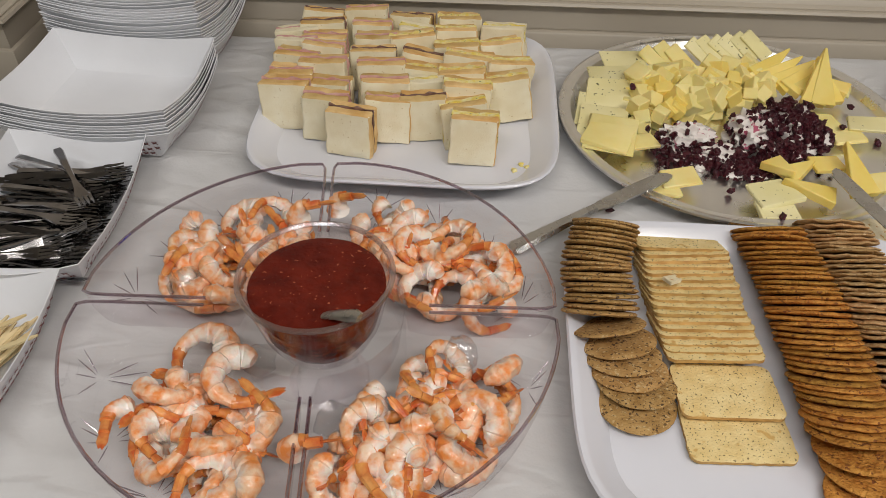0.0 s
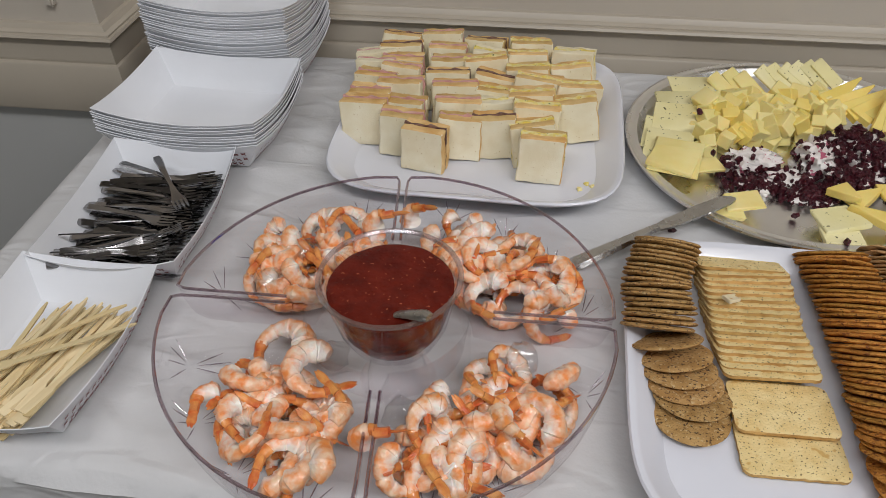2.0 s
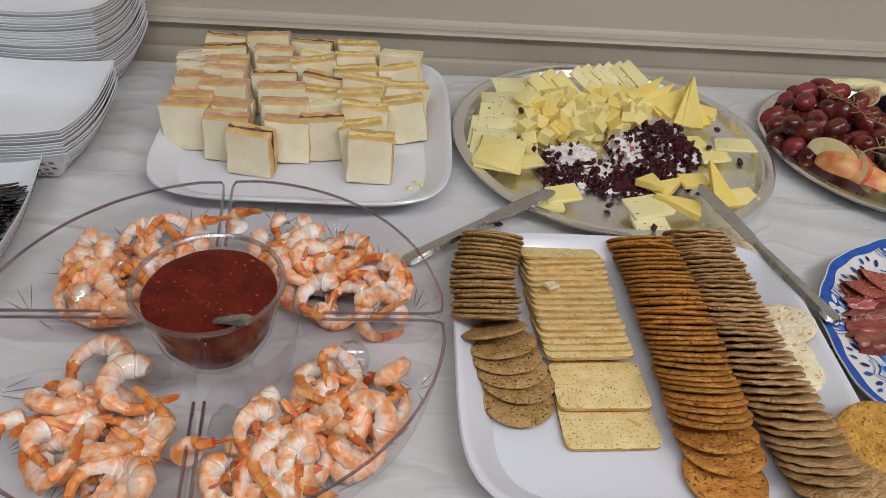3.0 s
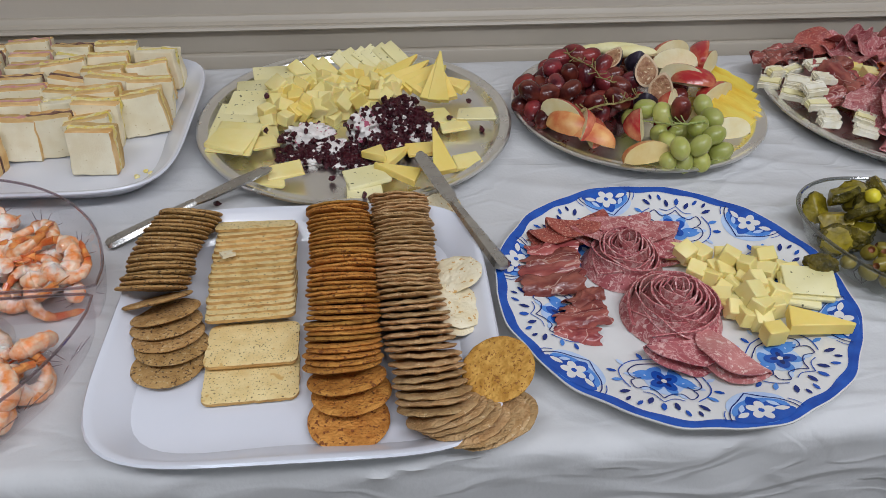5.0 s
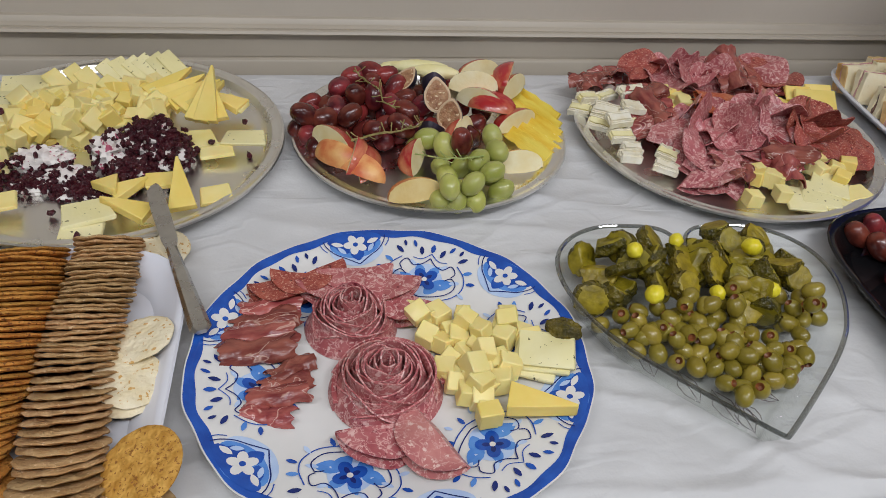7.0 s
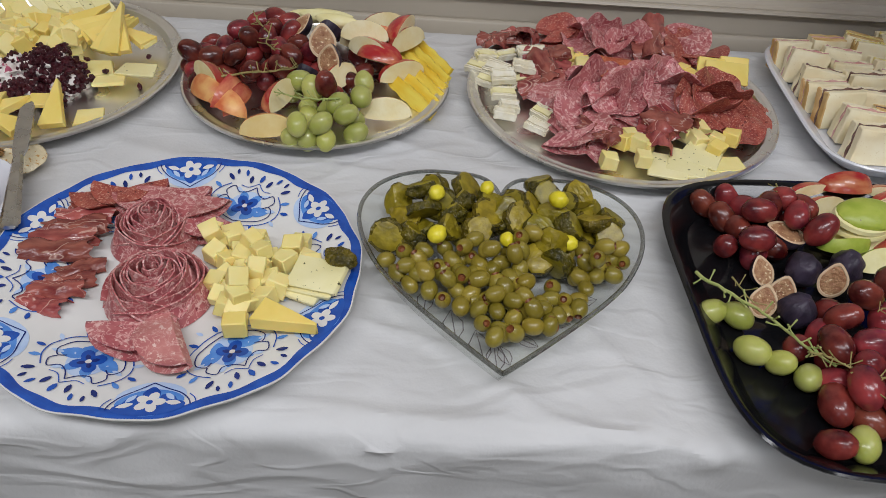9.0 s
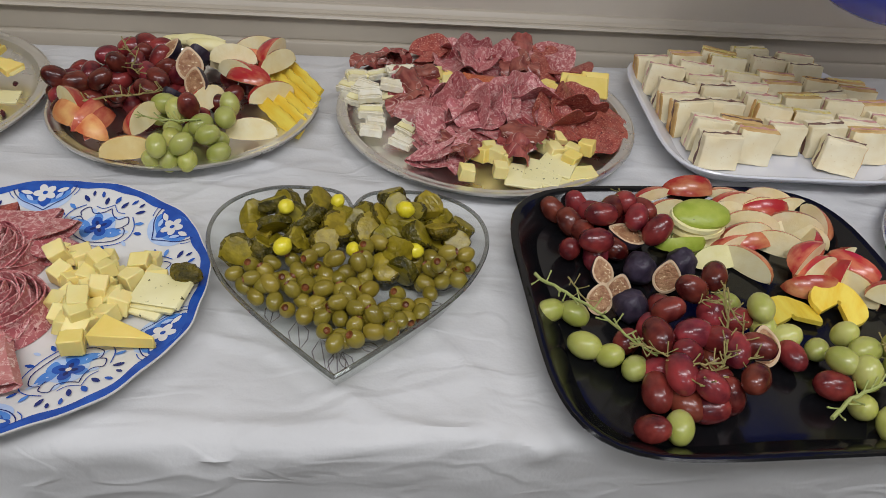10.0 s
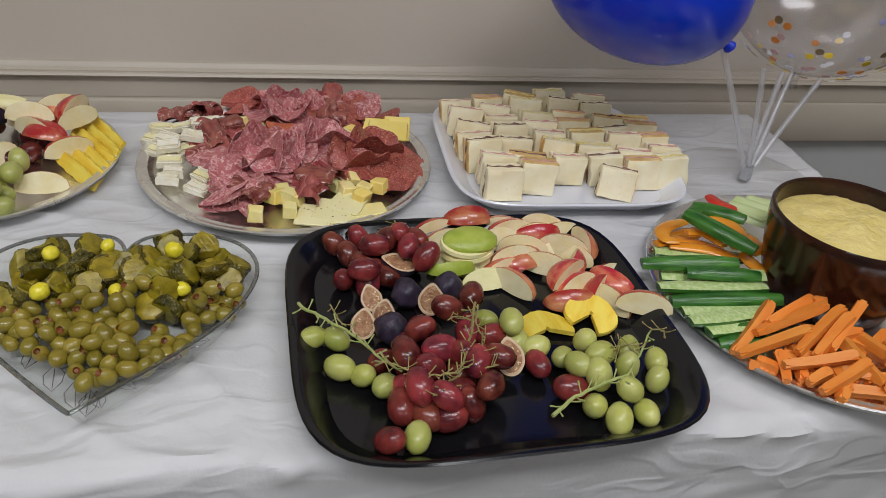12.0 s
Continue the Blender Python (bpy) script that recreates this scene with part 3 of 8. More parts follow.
def paper_print(a, b, h, parent):
    """Rows of small crossed strokes round the outside of a tray."""
    bm = bmesh.new()
    for sx, sy, ex, ey in ((-1, -1, 1, -1), (1, -1, 1, 1), (-1, 1, -1, -1)):
        horiz = sy == ey
        length = 2 * (a if horiz else b)
        cnt = int(length / 0.0085)
        for i in range(cnt):
            for j in range(3):
                u = (i + 0.5 + 0.5 * (j % 2)) / cnt
                if u > 0.96 or u < 0.04:
                    continue
                zf = 0.22 + 0.24 * j
                k = 0.72 + 0.28 * zf + 0.004
                out = 0.004 * (1 - (2 * u - 1) ** 2) * min(1, 2 * zf) + 0.0005
                dip = -0.008 * (1 - (2 * u - 1) ** 2) * min(1, 2 * zf)
                nx, ny = (0, sy) if horiz else (sx, 0)
                px, py = (sx + (ex - sx) * u) * a * k + nx * out, (sy + (ey - sy) * u) * b * k + ny * out
                for ang in (-0.6, 0.6):
                    c, s = math.cos(ang) * 0.0030, math.sin(ang) * 0.0030
                    w = 0.0006
                    tx, ty = (1, 0) if horiz else (0, 1)
                    ox, oy = nx * 0.28 * a / h, ny * 0.28 * b / h
                    vs = []
                    for e1, e2 in ((-1, -1), (1, -1), (1, 1), (-1, 1)):
                        d, z = c * e1 - math.sin(ang) * w * e2, s * e1 + math.cos(ang) * w * e2
                        vs.append(bm.verts.new((px + tx * d + ox * z, py + ty * d + oy * z, h * zf + dip + z)))
                    bm.faces.new(vs)
    return part("printed_pattern", bm, M_PRINT, parent, "dark red crossed print", smooth=False)


def paper_tray(a, b, h, m, label, group="", printed=True):
    ob = thing("paper_tray", label, "paper tray", m, group)
    for name, keep in (("tray_floor", True), ("tray_wall", False)):
        bm = paper_tray_mesh(a, b, h)
        bmesh.ops.delete(bm, geom=[f for f in bm.faces if (max(v.co.z for v in f.verts) < h * 0.13) != keep], context="FACES")
        part(name, bm, M_PAPER, ob)
    if printed:
        paper_print(a, b, h, ob)
    return ob


TRAY_A, TRAY_B, TRAY_H = 0.087, 0.070, 0.042
STACKED = "white paperboard food tray with printed sides, nested in a stack"
first = paper_tray(TRAY_A, TRAY_B, TRAY_H, pose(-0.342, 0.408, TOP + 0.004, 0, 0, -4), STACKED, "stacked paper trays")
copy_thing(first, pose(-0.345, 0.560, TOP + 0.004, 0, 0, -5))
plain = paper_tray(TRAY_A, TRAY_B, TRAY_H, pose(-0.342, 0.408, TOP + 0.0071, 0, 0, -4), STACKED, "stacked paper trays", False)
for i in range(2, 9):
    copy_thing(plain, pose(-0.342 + rnd(-0.0012, 0.0012), 0.408 + rnd(-0.0012, 0.0012), TOP + 0.004 + 0.0031 * i, 0, 0, -4 + rnd(-0.8, 0.8)))
for i in range(1, 25):
    copy_thing(plain, pose(-0.345 + rnd(-0.0015, 0.0015), 0.560 + rnd(-0.0015, 0.0015), TOP + 0.004 + 0.0031 * i, 0, 0, -5 + rnd(-1, 1)))

settle((-0.342, 0.46), (-0.2947, 0.4772), (1.011, -0.044, 0.001, 1.050))

fork_tray = paper_tray(0.065, 0.092, 0.042, pose(-0.346, 0.247, TOP + 0.004, 0, 0, 2), "white paperboard tray full of silvery forks")



def fork(m):
    ob = thing("cocktail_fork", "small silvery plastic cocktail fork in a paper tray", "fork", m, "forks in the tray")
    rows = []
    for y, w, z in ((-0.055, 0.0036, 0), (-0.05, 0.0045, 0.0005), (-0.02, 0.0030, 0.0016), (0.01, 0.0022, 0.0020), (0.025, 0.0045, 0.0008), (0.032, 0.0066, 0.0), (0.037, 0.0068, 0)):
        rows.append([(-w, y, z), (w, y, z), (w * 0.8, y, z + 0.0014), (-w * 0.8, y, z + 0.0014)])
    part("handle", loft(rows), M_SILVER, ob)
    for k in (-1.5, -0.5, 0.5, 1.5):
        x = k * 0.0037
        part("tine", loft([[(x - w, y, z), (x + w, y, z), (x + w, y, z + 0.0013), (x - w, y, z + 0.0013)] for y, w, z in ((0.036, 0.0013, 0), (0.047, 0.0011, 0.0012), (0.056, 0.0006, 0.0035))]), M_SILVER, ob)
    return ob


pattern = fork(pose(0, 0, 0))
for i in range(72):
    layer = i // 18
    fx, fy = -0.349 + rnd(-0.010, 0.012), 0.238 + rnd(-0.060, 0.062)
    ang = -88 + rnd(-20, 20) - 6 * (fy - 0.24) / 0.06
    copy_thing(pattern, pose(fx, fy, TOP + 0.012 + 0.0052 * layer + rnd(0, 0.003), rnd(-6, 6), rnd(-40, 40), ang) @ Matrix.Diagonal((0.9, 0.9, 0.9, 1)))
copy_thing(pattern, pose(-0.328, 0.270, TOP + 0.042, 3, 0, -144))
hide_away(pattern)

settle((-0.343, 0.247), (-0.2865, 0.2567), (0.998, -0.043, 0.008, 1.025))

stick_tray = paper_tray(0.062, 0.083, 0.042, pose(-0.359, 0.075, TOP + 0.004, 0, 0, -2.5), "white paperboard tray full of bamboo picks")


def bamboo_pick(m):
    ob = thing("bamboo_pick", "flat pale bamboo paddle pick in a paper tray", "pick", m, "bamboo picks in the tray")
    rows = []
    for y, w in ((-0.060, 0.0034), (-0.056, 0.0038), (-0.034, 0.0038), (-0.030, 0.0021), (0.05, 0.0018), (0.060, 0.0006)):
        rows.append([(-w, y, 0), (w, y, 0), (w, y, 0.0016), (-w, y, 0.0016)])
    part("blade", loft(rows), M_BAMBOO, ob)
    return ob


pattern = bamboo_pick(pose(0, 0, 0))
for i in range(64):
    layer = i // 16
    px = -0.348 + rnd(-0.038, 0.030)
    copy_thing(pattern, pose(px, 0.066 + rnd(-0.014, 0.012), TOP + 0.011 + 0.0042 * layer + rnd(0, 0.002), rnd(-3, 3), rnd(-14, 14), -14 + rnd(-9, 9) - (px + 0.35) * 120) @ Matrix.Diagonal((1, 0.92, 1, 1)))
for ang, dx in ((-52, 0.0), (-60, 0.012)):
    copy_thing(pattern, pose(-0.352 + dx, 0.078 - dx, TOP + 0.034, 2, 4, ang))
hide_away(pattern)

settle((-0.352, 0.075), (-0.2874, 0.0823), (0.987, -0.042, 0.012, 1.005))

# ---- prawn platter ----
SX, SY, SR = -0.086, 0.124, 0.1765
platter = thing("divided_platter", "clear plastic divided party platter with cut-crystal pattern", "platter", pose(SX, SY, TOP + 0.003))
HUB = 0.066


def sector(a0, a1, r0, r1, gap, corner, n=16):
    """Outline of a quarter bay with rounded outer corners."""
    pts = []
    d = gap / 2
    # outer arc
    o0, o1 = a0 + (d + corner) / r1, a1 - (d + corner) / r1
    for i in range(n + 1):
        a = o0 + (o1 - o0) * i / n
        pts.append((r1 * math.cos(a), r1 * math.sin(a)))
    # corner at a1
    def edge(a, r, side):
        return (r * math.cos(a) - side * d * math.sin(a), r * math.sin(a) + side * d * math.cos(a))
    c = r1 - corner
    pts.append(edge(a1, r1 - corner * 0.10, -1.9))
    pts.append(edge(a1, r1 - corner * 0.40, -1.15))
    pts.append(edge(a1, r1 - corner, -1))
    for i in range(1, 8):
        pts.append(edge(a1, c + (r0 + 0.006 - c) * i / 8, -1))
    i0, i1 = a1 - (d + 0.004) / r0, a0 + (d + 0.004) / r0
    for i in range(n + 1):
        a = i0 + (i1 - i0) * i / n
        pts.append((r0 * math.cos(a), r0 * math.sin(a)))
    for i in range(7, 0, -1):
        pts.append(edge(a0, c + (r0 + 0.006 - c) * i / 8, 1))
    pts.append(edge(a0, r1 - corner, 1))
    pts.append(edge(a0, r1 - corner * 0.40, 1.15))
    pts.append(edge(a0, r1 - corner * 0.10, 1.9))
    return pts


BAY_Z = 0.046
QUARTERS = [(radians(0), radians(95)), (radians(95), radians(180)), (radians(180), radians(274)), (radians(274), radians(360))]
for a0, a1 in QUARTERS:
    out = sector(a0, a1, HUB, SR, 0.007, 0.022)
    cx = sum(p[0] for p in out) / len(out)
    cy = sum(p[1] for p in out) / len(out)

    def shrink(k, z):
        return [(cx + (x - cx) * k, cy + (y - cy) * k, z) for x, y in out]

    wall = part("bay", loft([shrink(1.0, BAY_Z), shrink(0.985, BAY_Z * 0.6), shrink(0.94, 0.010), shrink(0.90, 0.004), shrink(0.5, 0.003)], False, True), M_CLEARWALL, platter)
    ring = [Vector(p) for p in shrink(1.0, BAY_Z)]
    n = len(ring)
    rows = []
    for i in range(n):
        d = (ring[(i + 1) % n] - ring[i - 1]).normalized()
        s = Vector((-d.y, d.x, 0))
        rows.append([ring[i] + s * (0.0013 * math.cos(t)) + Vector((0, 0, 0.0014 * math.sin(t))) for t in (0, 1.05, 2.1, 3.14, 4.2, 5.24)])
    far = [i for i in range(n) if math.hypot(ring[i].x, ring[i].y) > HUB + 0.003]
    first = next(k for k in range(len(far)) if (far[k] - 1) % n not in far)
    part("rim", loft([rows[i] for i in far[first:] + far[:first]], True, True), M_CLEARRIM, wall)
    # fans of fine cuts low in the outer wall and over the floor beside it
    bm = bmesh.new()
    for i in range(4):
        a = a0 + (a1 - a0) * (i + 0.75) / 4.5
        foot = Vector((0.160 * math.cos(a), 0.160 * math.sin(a), 0.0062))
        for k in range(-3, 4):
            b = a + 0.040 * k
            if k % 2:
                tip = Vector((0.1715 * math.cos(b), 0.1715 * math.sin(b), 0.027 - 0.003 * abs(k)))
            else:
                tip = Vector(((0.128 + 0.004 * abs(k)) * math.cos(b), (0.128 + 0.004 * abs(k)) * math.sin(b), 0.0050))
            start = foot.lerp(tip, 0.22)
            add_bm(bm, tube([start, (start + tip) / 2, tip], [0.0002, 0.00055, 0.0002], 5))
    part("cut_pattern", bm, M_CUT, wall)["kind"] = "stuff"
part("hub", lathe([(HUB - 0.001, 0.044), (HUB - 0.003, 0.030), (HUB - 0.006, 0.008), (HUB - 0.012, 0.004), (0.01, 0.003)], 48, False, True), M_CLEARWALL, platter)

M_CUPRIM = clear_mat("cup_rim", (0.86, 0.80, 0.82), 0.22, 1.45, 0.28)
cup = thing("sauce_cup", "clear plastic cup of red cocktail sauce in the platter's middle", "sauce cup", pose(-0.0745, 0.0905, 0.807) @ Matrix.Diagonal((0.98, 0.98, 0.8, 1)))
part("cup_body", lathe([(0.006, 0.001), (0.028, 0.0), (0.034, 0.003), (0.041, 0.022), (0.047, 0.055), (0.049, 0.070), (0.0495, 0.0725)], 56, True, False), M_CLEARWALL, cup)
part("rim", lathe([(0.0478, 0.0722), (0.0490, 0.0742), (0.0515, 0.0738), (0.0522, 0.0718), (0.0505, 0.0700), (0.0490, 0.0700)], 64, False, False), M_CUPRIM, cup)
part("stem", lathe([(0.03, -0.060), (0.024, -0.056), (0.018, -0.020), (0.028, 0.0)], 40, True, False), M_CLEARWALL, cup)
bm = lathe([(0.004, 0.003), (0.030, 0.004), (0.0385, 0.022), (0.0445, 0.050), (0.0455, 0.0605), (0.044, 0.0615), (0.036, 0.0616), (0.024, 0.0618), (0.012, 0.0615), (0.002, 0.0612)], 48)
for v in bm.verts:
    if v.co.z > 0.060:
        v.co.z += 0.0016 * noise.noise(Vector((v.co.x * 60, v.co.y * 60, 3)))
part("sauce", bm, M_SAUCE, cup, "dark red cocktail sauce with horseradish flecks")
spoon = thing("spoon", "steel spoon standing in the red sauce", "spoon", pose(-0.0745, 0.0905, 0.792))
part("handle", tube([(-0.010, -0.016, 0.050), (0.006, -0.026, 0.062), (0.018, -0.032, 0.070), (0.029, -0.038, 0.0760), (0.033, -0.040, 0.0770)], [0.003, 0.0035, 0.0045, 0.0058, 0.004], 10, 0.45), M_KNIFE, spoon)


def prawn_meshes(sweep, seed):
    """A curled prawn: ringed body and a fanned tail, as two meshes."""
    R = 0.0158
    body, n, m = [], 40, 12
    for i in range(n + 1):
        u = i / n
        a = radians(sweep) * u
        plate = (u * 6.0) % 1.0
        r = 0.0102 * (1 - 0.64 * u ** 1.3) * (0.45 + 0.55 * min(1, u * 8)) * (1 + 0.20 * (0.5 - plate))
        k = R * (1 + 0.28 * u)
        c = Vector((k * math.cos(a), k * math.sin(a), 0.0025 * math.sin(3 * u + seed)))
        e = Vector((math.cos(a), math.sin(a), 0))
        body.append([c + e * (r * math.cos(t)) + Vector((0, 0, r * 0.88 * math.sin(t))) for t in [2 * math.pi * j / m for j in range(m)]])
    bm = loft(body)
    for v in bm.verts:
        v.co += Vector(noise.noise_vector(v.co * 190 + Vector((seed, 0, 0)))) * 0.0009
    for f in bm.faces:
        c = f.calc_center_median()
        a = math.atan2(c.y, c.x) % (2 * math.pi)
        u = min(a / radians(sweep), 1.0) if a < radians(sweep) + 0.6 else 0.0
        k = R * (1 + 0.28 * u) - 0.001 + 0.006 * noise.noise(Vector((a * 5, c.z * 260, seed)))
        f.material_index = 2 if u > 0.86 else 0
    a = radians(sweep)
    end = Vector((R * 1.28 * math.cos(a), R * 1.28 * math.sin(a), 0))
    d = Vector((-math.sin(a), math.cos(a), 0))
    e = Vector((math.cos(a), math.sin(a), 0))
    tail = bmesh.new()
    add_bm(tail, tube([end - d * 0.002, end + d * 0.009], [0.0038, 0.0036], 8))
    for k, ln in ((-0.20, 0.013), (-0.07, 0.016), (0.08, 0.015), (0.20, 0.012)):
        dd = (d + e * k).normalized()
        add_bm(tail, tube([end + d * 0.006, end + d * 0.008 + dd * ln * 0.45, end + d * 0.008 + dd * ln * 0.8, end + d * 0.008 + dd * ln], [0.0022, 0.0024, 0.0016, 0.0003], 6, 0.45))
    return mesh_of("body", bm), mesh_of("tail", tail)


PRAWNS = []
for sweep, seed in ((235, 1), (200, 2), (160, 3), (110, 4), (75, 5)):
    mb, mt = prawn_meshes(sweep, seed)
    mb.materials.append(M_SHRIMP)
    mb.materials.append(M_SHRIMPIN)
    mb.materials.append(M_SHRIMP2)
    mt.materials.append(M_SHRIMP2)
    PRAWNS.append((mb, mt))


def prawn(kind, m):
    ob = thing("prawn", "cooked peeled pink prawn with its tail on", "prawn", m, "prawns in the platter")
    for name, me in zip(("body", "tail"), PRAWNS[kind]):
        part(name, me, None, ob)
    return ob


random.seed(11)
# heaps: where each bay's prawns lie, (x, y, how far they spread, how many)
for hx, hy, sxx, syy, num in ((-0.142, 0.188, 0.050, 0.036, 36), (-0.022, 0.195, 0.050, 0.046, 46), (-0.128, 0.026, 0.042, 0.032, 30), (0.010, 0.062, 0.048, 0.050, 50)):
    for i in range(num):
        for _ in range(40):
            x, y = hx + rnd(-1.5, 1.5) * sxx, hy + rnd(-1.5, 1.5) * syy
            r = math.hypot(x - SX, y - SY)
            if 0.084 < r < 0.148 and abs(x - SX) > 0.029 and abs(y - SY) > 0.031:
                break
        lay = i / num
        kind = random.choice((0, 0, 1, 1, 1, 2, 2, 3, 4))
        prawn(kind, pose(x, y, TOP + 0.015 + 0.023 * lay, rnd(-45, 45), rnd(-45, 45), rnd(0, 360)) @ Matrix.Scale(rnd(0.80, 0.94), 4))
# a few that stand against the walls
for kind, x, y, z, rx, ry, rz in ((4, -0.102, 0.232, 0.79, 70, 0, 185), (4, -0.070, 0.238, 0.790, 80, 10, 160), (3, -0.215, 0.180, 0.782, 20, 0, 280), (4, -0.070, 0.02, 0.782, 60, 0, 190),
                                  (0, -0.165, 0.092, 0.778, 8, 0, 330), (1, -0.020, 0.008, 0.785, 5, 5, 20), (0, -0.128, 0.060, 0.795, 10, 8, 70), (4, -0.190, 0.030, 0.785, 10, 10, 120)):
    prawn(kind, pose(x, y, z, rx, ry, rz))
for o in (*platter.children_recursive, *cup.children):
    if o.name.split(".")[0] in ("bay", "hub", "cup_body", "stem"):
        o.visible_shadow = False
# lumps of ice
for x, y in ((-0.175, 0.196), (-0.122, 0.082), (0.022, 0.094), (-0.062, 0.036), (-0.195, 0.152), (0.045, 0.160)):
    ice = part("ice_lump", ball(0.014, 0.012, 0.010, 12, 8, 0.35, x * 40, 2.2), M_ICE)
    tagged(ice, "clear half-melted lump of ice among the prawns", "ice", "ice in the platter")
    ice.matrix_world = pose(x, y, TOP + 0.036, rnd(0, 40), rnd(0, 40), rnd(0, 360))

settle((-0.086, 0.124), (-0.0289, 0.1354), (0.979, -0.027, 0.011, 1.005))

# ---- sandwiches ----
def bread_mesh(w, t, h, seed, crusts, crumb):
    """A quarter slice of bread standing on edge; crusts names its browned sides."""
    bm = bmesh.new()
    bmesh.ops.create_cube(bm, size=1)
    bmesh.ops.scale(bm, verts=bm.verts, vec=(w, t, h))
    bmesh.ops.translate(bm, verts=bm.verts, vec=(0, 0, h / 2))
    bmesh.ops.bevel(bm, geom=bm.edges[:], offset=0.0012, segments=1, affect="EDGES")
    bmesh.ops.subdivide_edges(bm, edges=[e for e in bm.edges if e.calc_length() > 0.006], cuts=4, use_grid_fill=True)
    bm.normal_update()
    for f in bm.faces:
        n = f.normal
        f.material_index = 1 if (n.z > 0.6 and "t" in crusts) or (n.x > 0.6 and "r" in crusts) or (n.x < -0.6 and "l" in crusts) else 0
    for v in bm.verts:
        v.co += Vector(noise.noise_vector(v.co * 120 + Vector((seed * 5.1, seed, 0)))) * 0.0015
        v.co.x += 0.0026 * noise.noise(Vector((v.co.z * 40, seed, 0)))
    me = mesh_of("bread_slice", bm)
    me.materials.append(crumb)
    me.materials.append(M_CRUST)
    return me


def filling_mesh(w, t, h, seed):
    bm = bmesh.new()
    bmesh.ops.create_cube(bm, size=1)
    bmesh.ops.scale(bm, verts=bm.verts, vec=(w, t, h))
    bmesh.ops.translate(bm, verts=bm.verts, vec=(0, 0, h / 2 + 0.0006))
    bmesh.ops.subdivide_edges(bm, edges=[e for e in bm.edges if e.calc_length() > 0.006], cuts=5, use_grid_fill=True)
    for v in bm.verts:
        v.co += Vector(noise.noise_vector(v.co * 150 + Vector((seed * 3.1, 0, seed)))) * 0.0026
    return mesh_of("filling", bm)


BREADS = {}
for crumb_name, crumb in (("plain", M_CRUMB), ("white", M_WHITEBREAD)):
    for c in ("t", "tr", "r", "", "l"):
        BREADS[crumb_name, c] = [bread_mesh(0.046, 0.0105, 0.045, s + len(c), c, crumb) for s in (1, 2, 3)]
FILLS = {}
for fname, m, t in (("ham", M_HAM, 0.0024), ("egg", M_EGG, 0.0048), ("beef", M_BEEF, 0.0028)):
    FILLS[fname] = []
    for s in (1, 2):
        me = filling_mesh(0.0455, t, 0.0448, s)
        me.materials.append(m)
        FILLS[fname].append((me, t))


def sandwich(crumb, crusts, fill, m, group):
    ob = thing("sandwich", {"ham": "small square ham sandwich standing on edge", "egg": "small square egg salad sandwich standing on edge",
                            "beef": "small square roast meat sandwich standing on edge"}[fill], "sandwich", m, group)
    me, t = random.choice(FILLS[fill])
    a = part("bread_slice", random.choice(BREADS[crumb, crusts]), None, ob)
    a.location = (0, -(t + 0.0105) / 2, 0)
    part("filling", me, None, ob)
    c = part("bread_slice", random.choice(BREADS[crumb, crusts]), None, ob)
    c.location = (rnd(-0.001, 0.001), (t + 0.0105) / 2, rnd(-0.001, 0.0005))
    c.rotation_euler = (0, rnd(-0.03, 0.03), 0)
    return ob


random.seed(23)
ZP = TOP + 0.0095


def columns(plan, crumb, kinds, size, turn, group, sway=9):
    """Columns of sandwiches from the front to the back of a platter: x and y of the front one, x and y of the last, how many, fillings."""
    for x0, y0, x1, y1, num, fills in plan:
        for i in range(num):
            u = i / max(num - 1, 1)
            k = (rnd(0.92, 1.04) * size[0], rnd(0.90, 1.10) * size[1], rnd(0.88, 1.06) * size[2])
            sandwich(crumb, "tr" if i == 0 and crumb == "plain" else random.choice(kinds), random.choice(fills), pose(x0 + (x1 - x0) * u + rnd(-0.0040, 0.0040), y0 + (y1 - y0) * u + 0.013 + (rnd(-1, 1) * (sway - 9) * 0.0012 if i else 0), ZP, -7 - 5 * u + rnd(-4, 4), rnd(-6, 6), turn + rnd(-sway, sway)) @ Matrix.Diagonal((*k, 1)), group)


columns(((-0.108, 0.416, -0.126, 0.545, 5, ("ham",)), (-0.0698, 0.397, -0.103, 0.592, 7, ("ham", "ham", "beef")), (-0.0388, 0.3716, -0.0388, 0.3716, 1, ("beef",)), (-0.0073, 0.397, -0.050, 0.594, 7, ("beef", "ham")),
         (0.0324, 0.4045, 0.004, 0.588, 7, ("egg", "beef")), (0.0755, 0.3645, 0.056, 0.572, 8, ("egg",)), (0.1141, 0.446, 0.109, 0.556, 4, ("egg",))),
        "plain", ("t", "t", "tr", "t", ""), (1.08, 1.12, 1.06), 1, "sandwiches on the first platter", 11)
for x, y in ((0.128, 0.372), (0.134, 0.367), (0.121, 0.362)):
    ob = tagged(part("egg_crumb", ball(0.0035, 0.0028, 0.0020, 9, 6, 0.5, x * 90), M_EGG), "crumb of egg filling on the white platter", "crumb", "egg crumbs on the platter")
    ob.matrix_world = pose(x, y, ZP + 0.0005, 0, 0, x * 5000)
columns(((1.3046, 0.356, 1.283, 0.560, 7, ("ham", "ham", "beef")), (1.348, 0.368, 1.334, 0.575, 7, ("beef", "ham", "ham")), (1.395, 0.3925, 1.386, 0.585, 7, ("ham", "egg")),
         (1.449, 0.353, 1.438, 0.595, 8, ("egg", "beef", "ham")), (1.496, 0.3745, 1.489, 0.575, 7, ("beef", "ham")), (1.533, 0.3775, 1.534, 0.515, 5, ("egg", "ham"))),
        "white", ("t", "", "t", "", "l", "r"), (0.99, 1.04, 0.90), -6, "sandwiches on the second platter", 13)
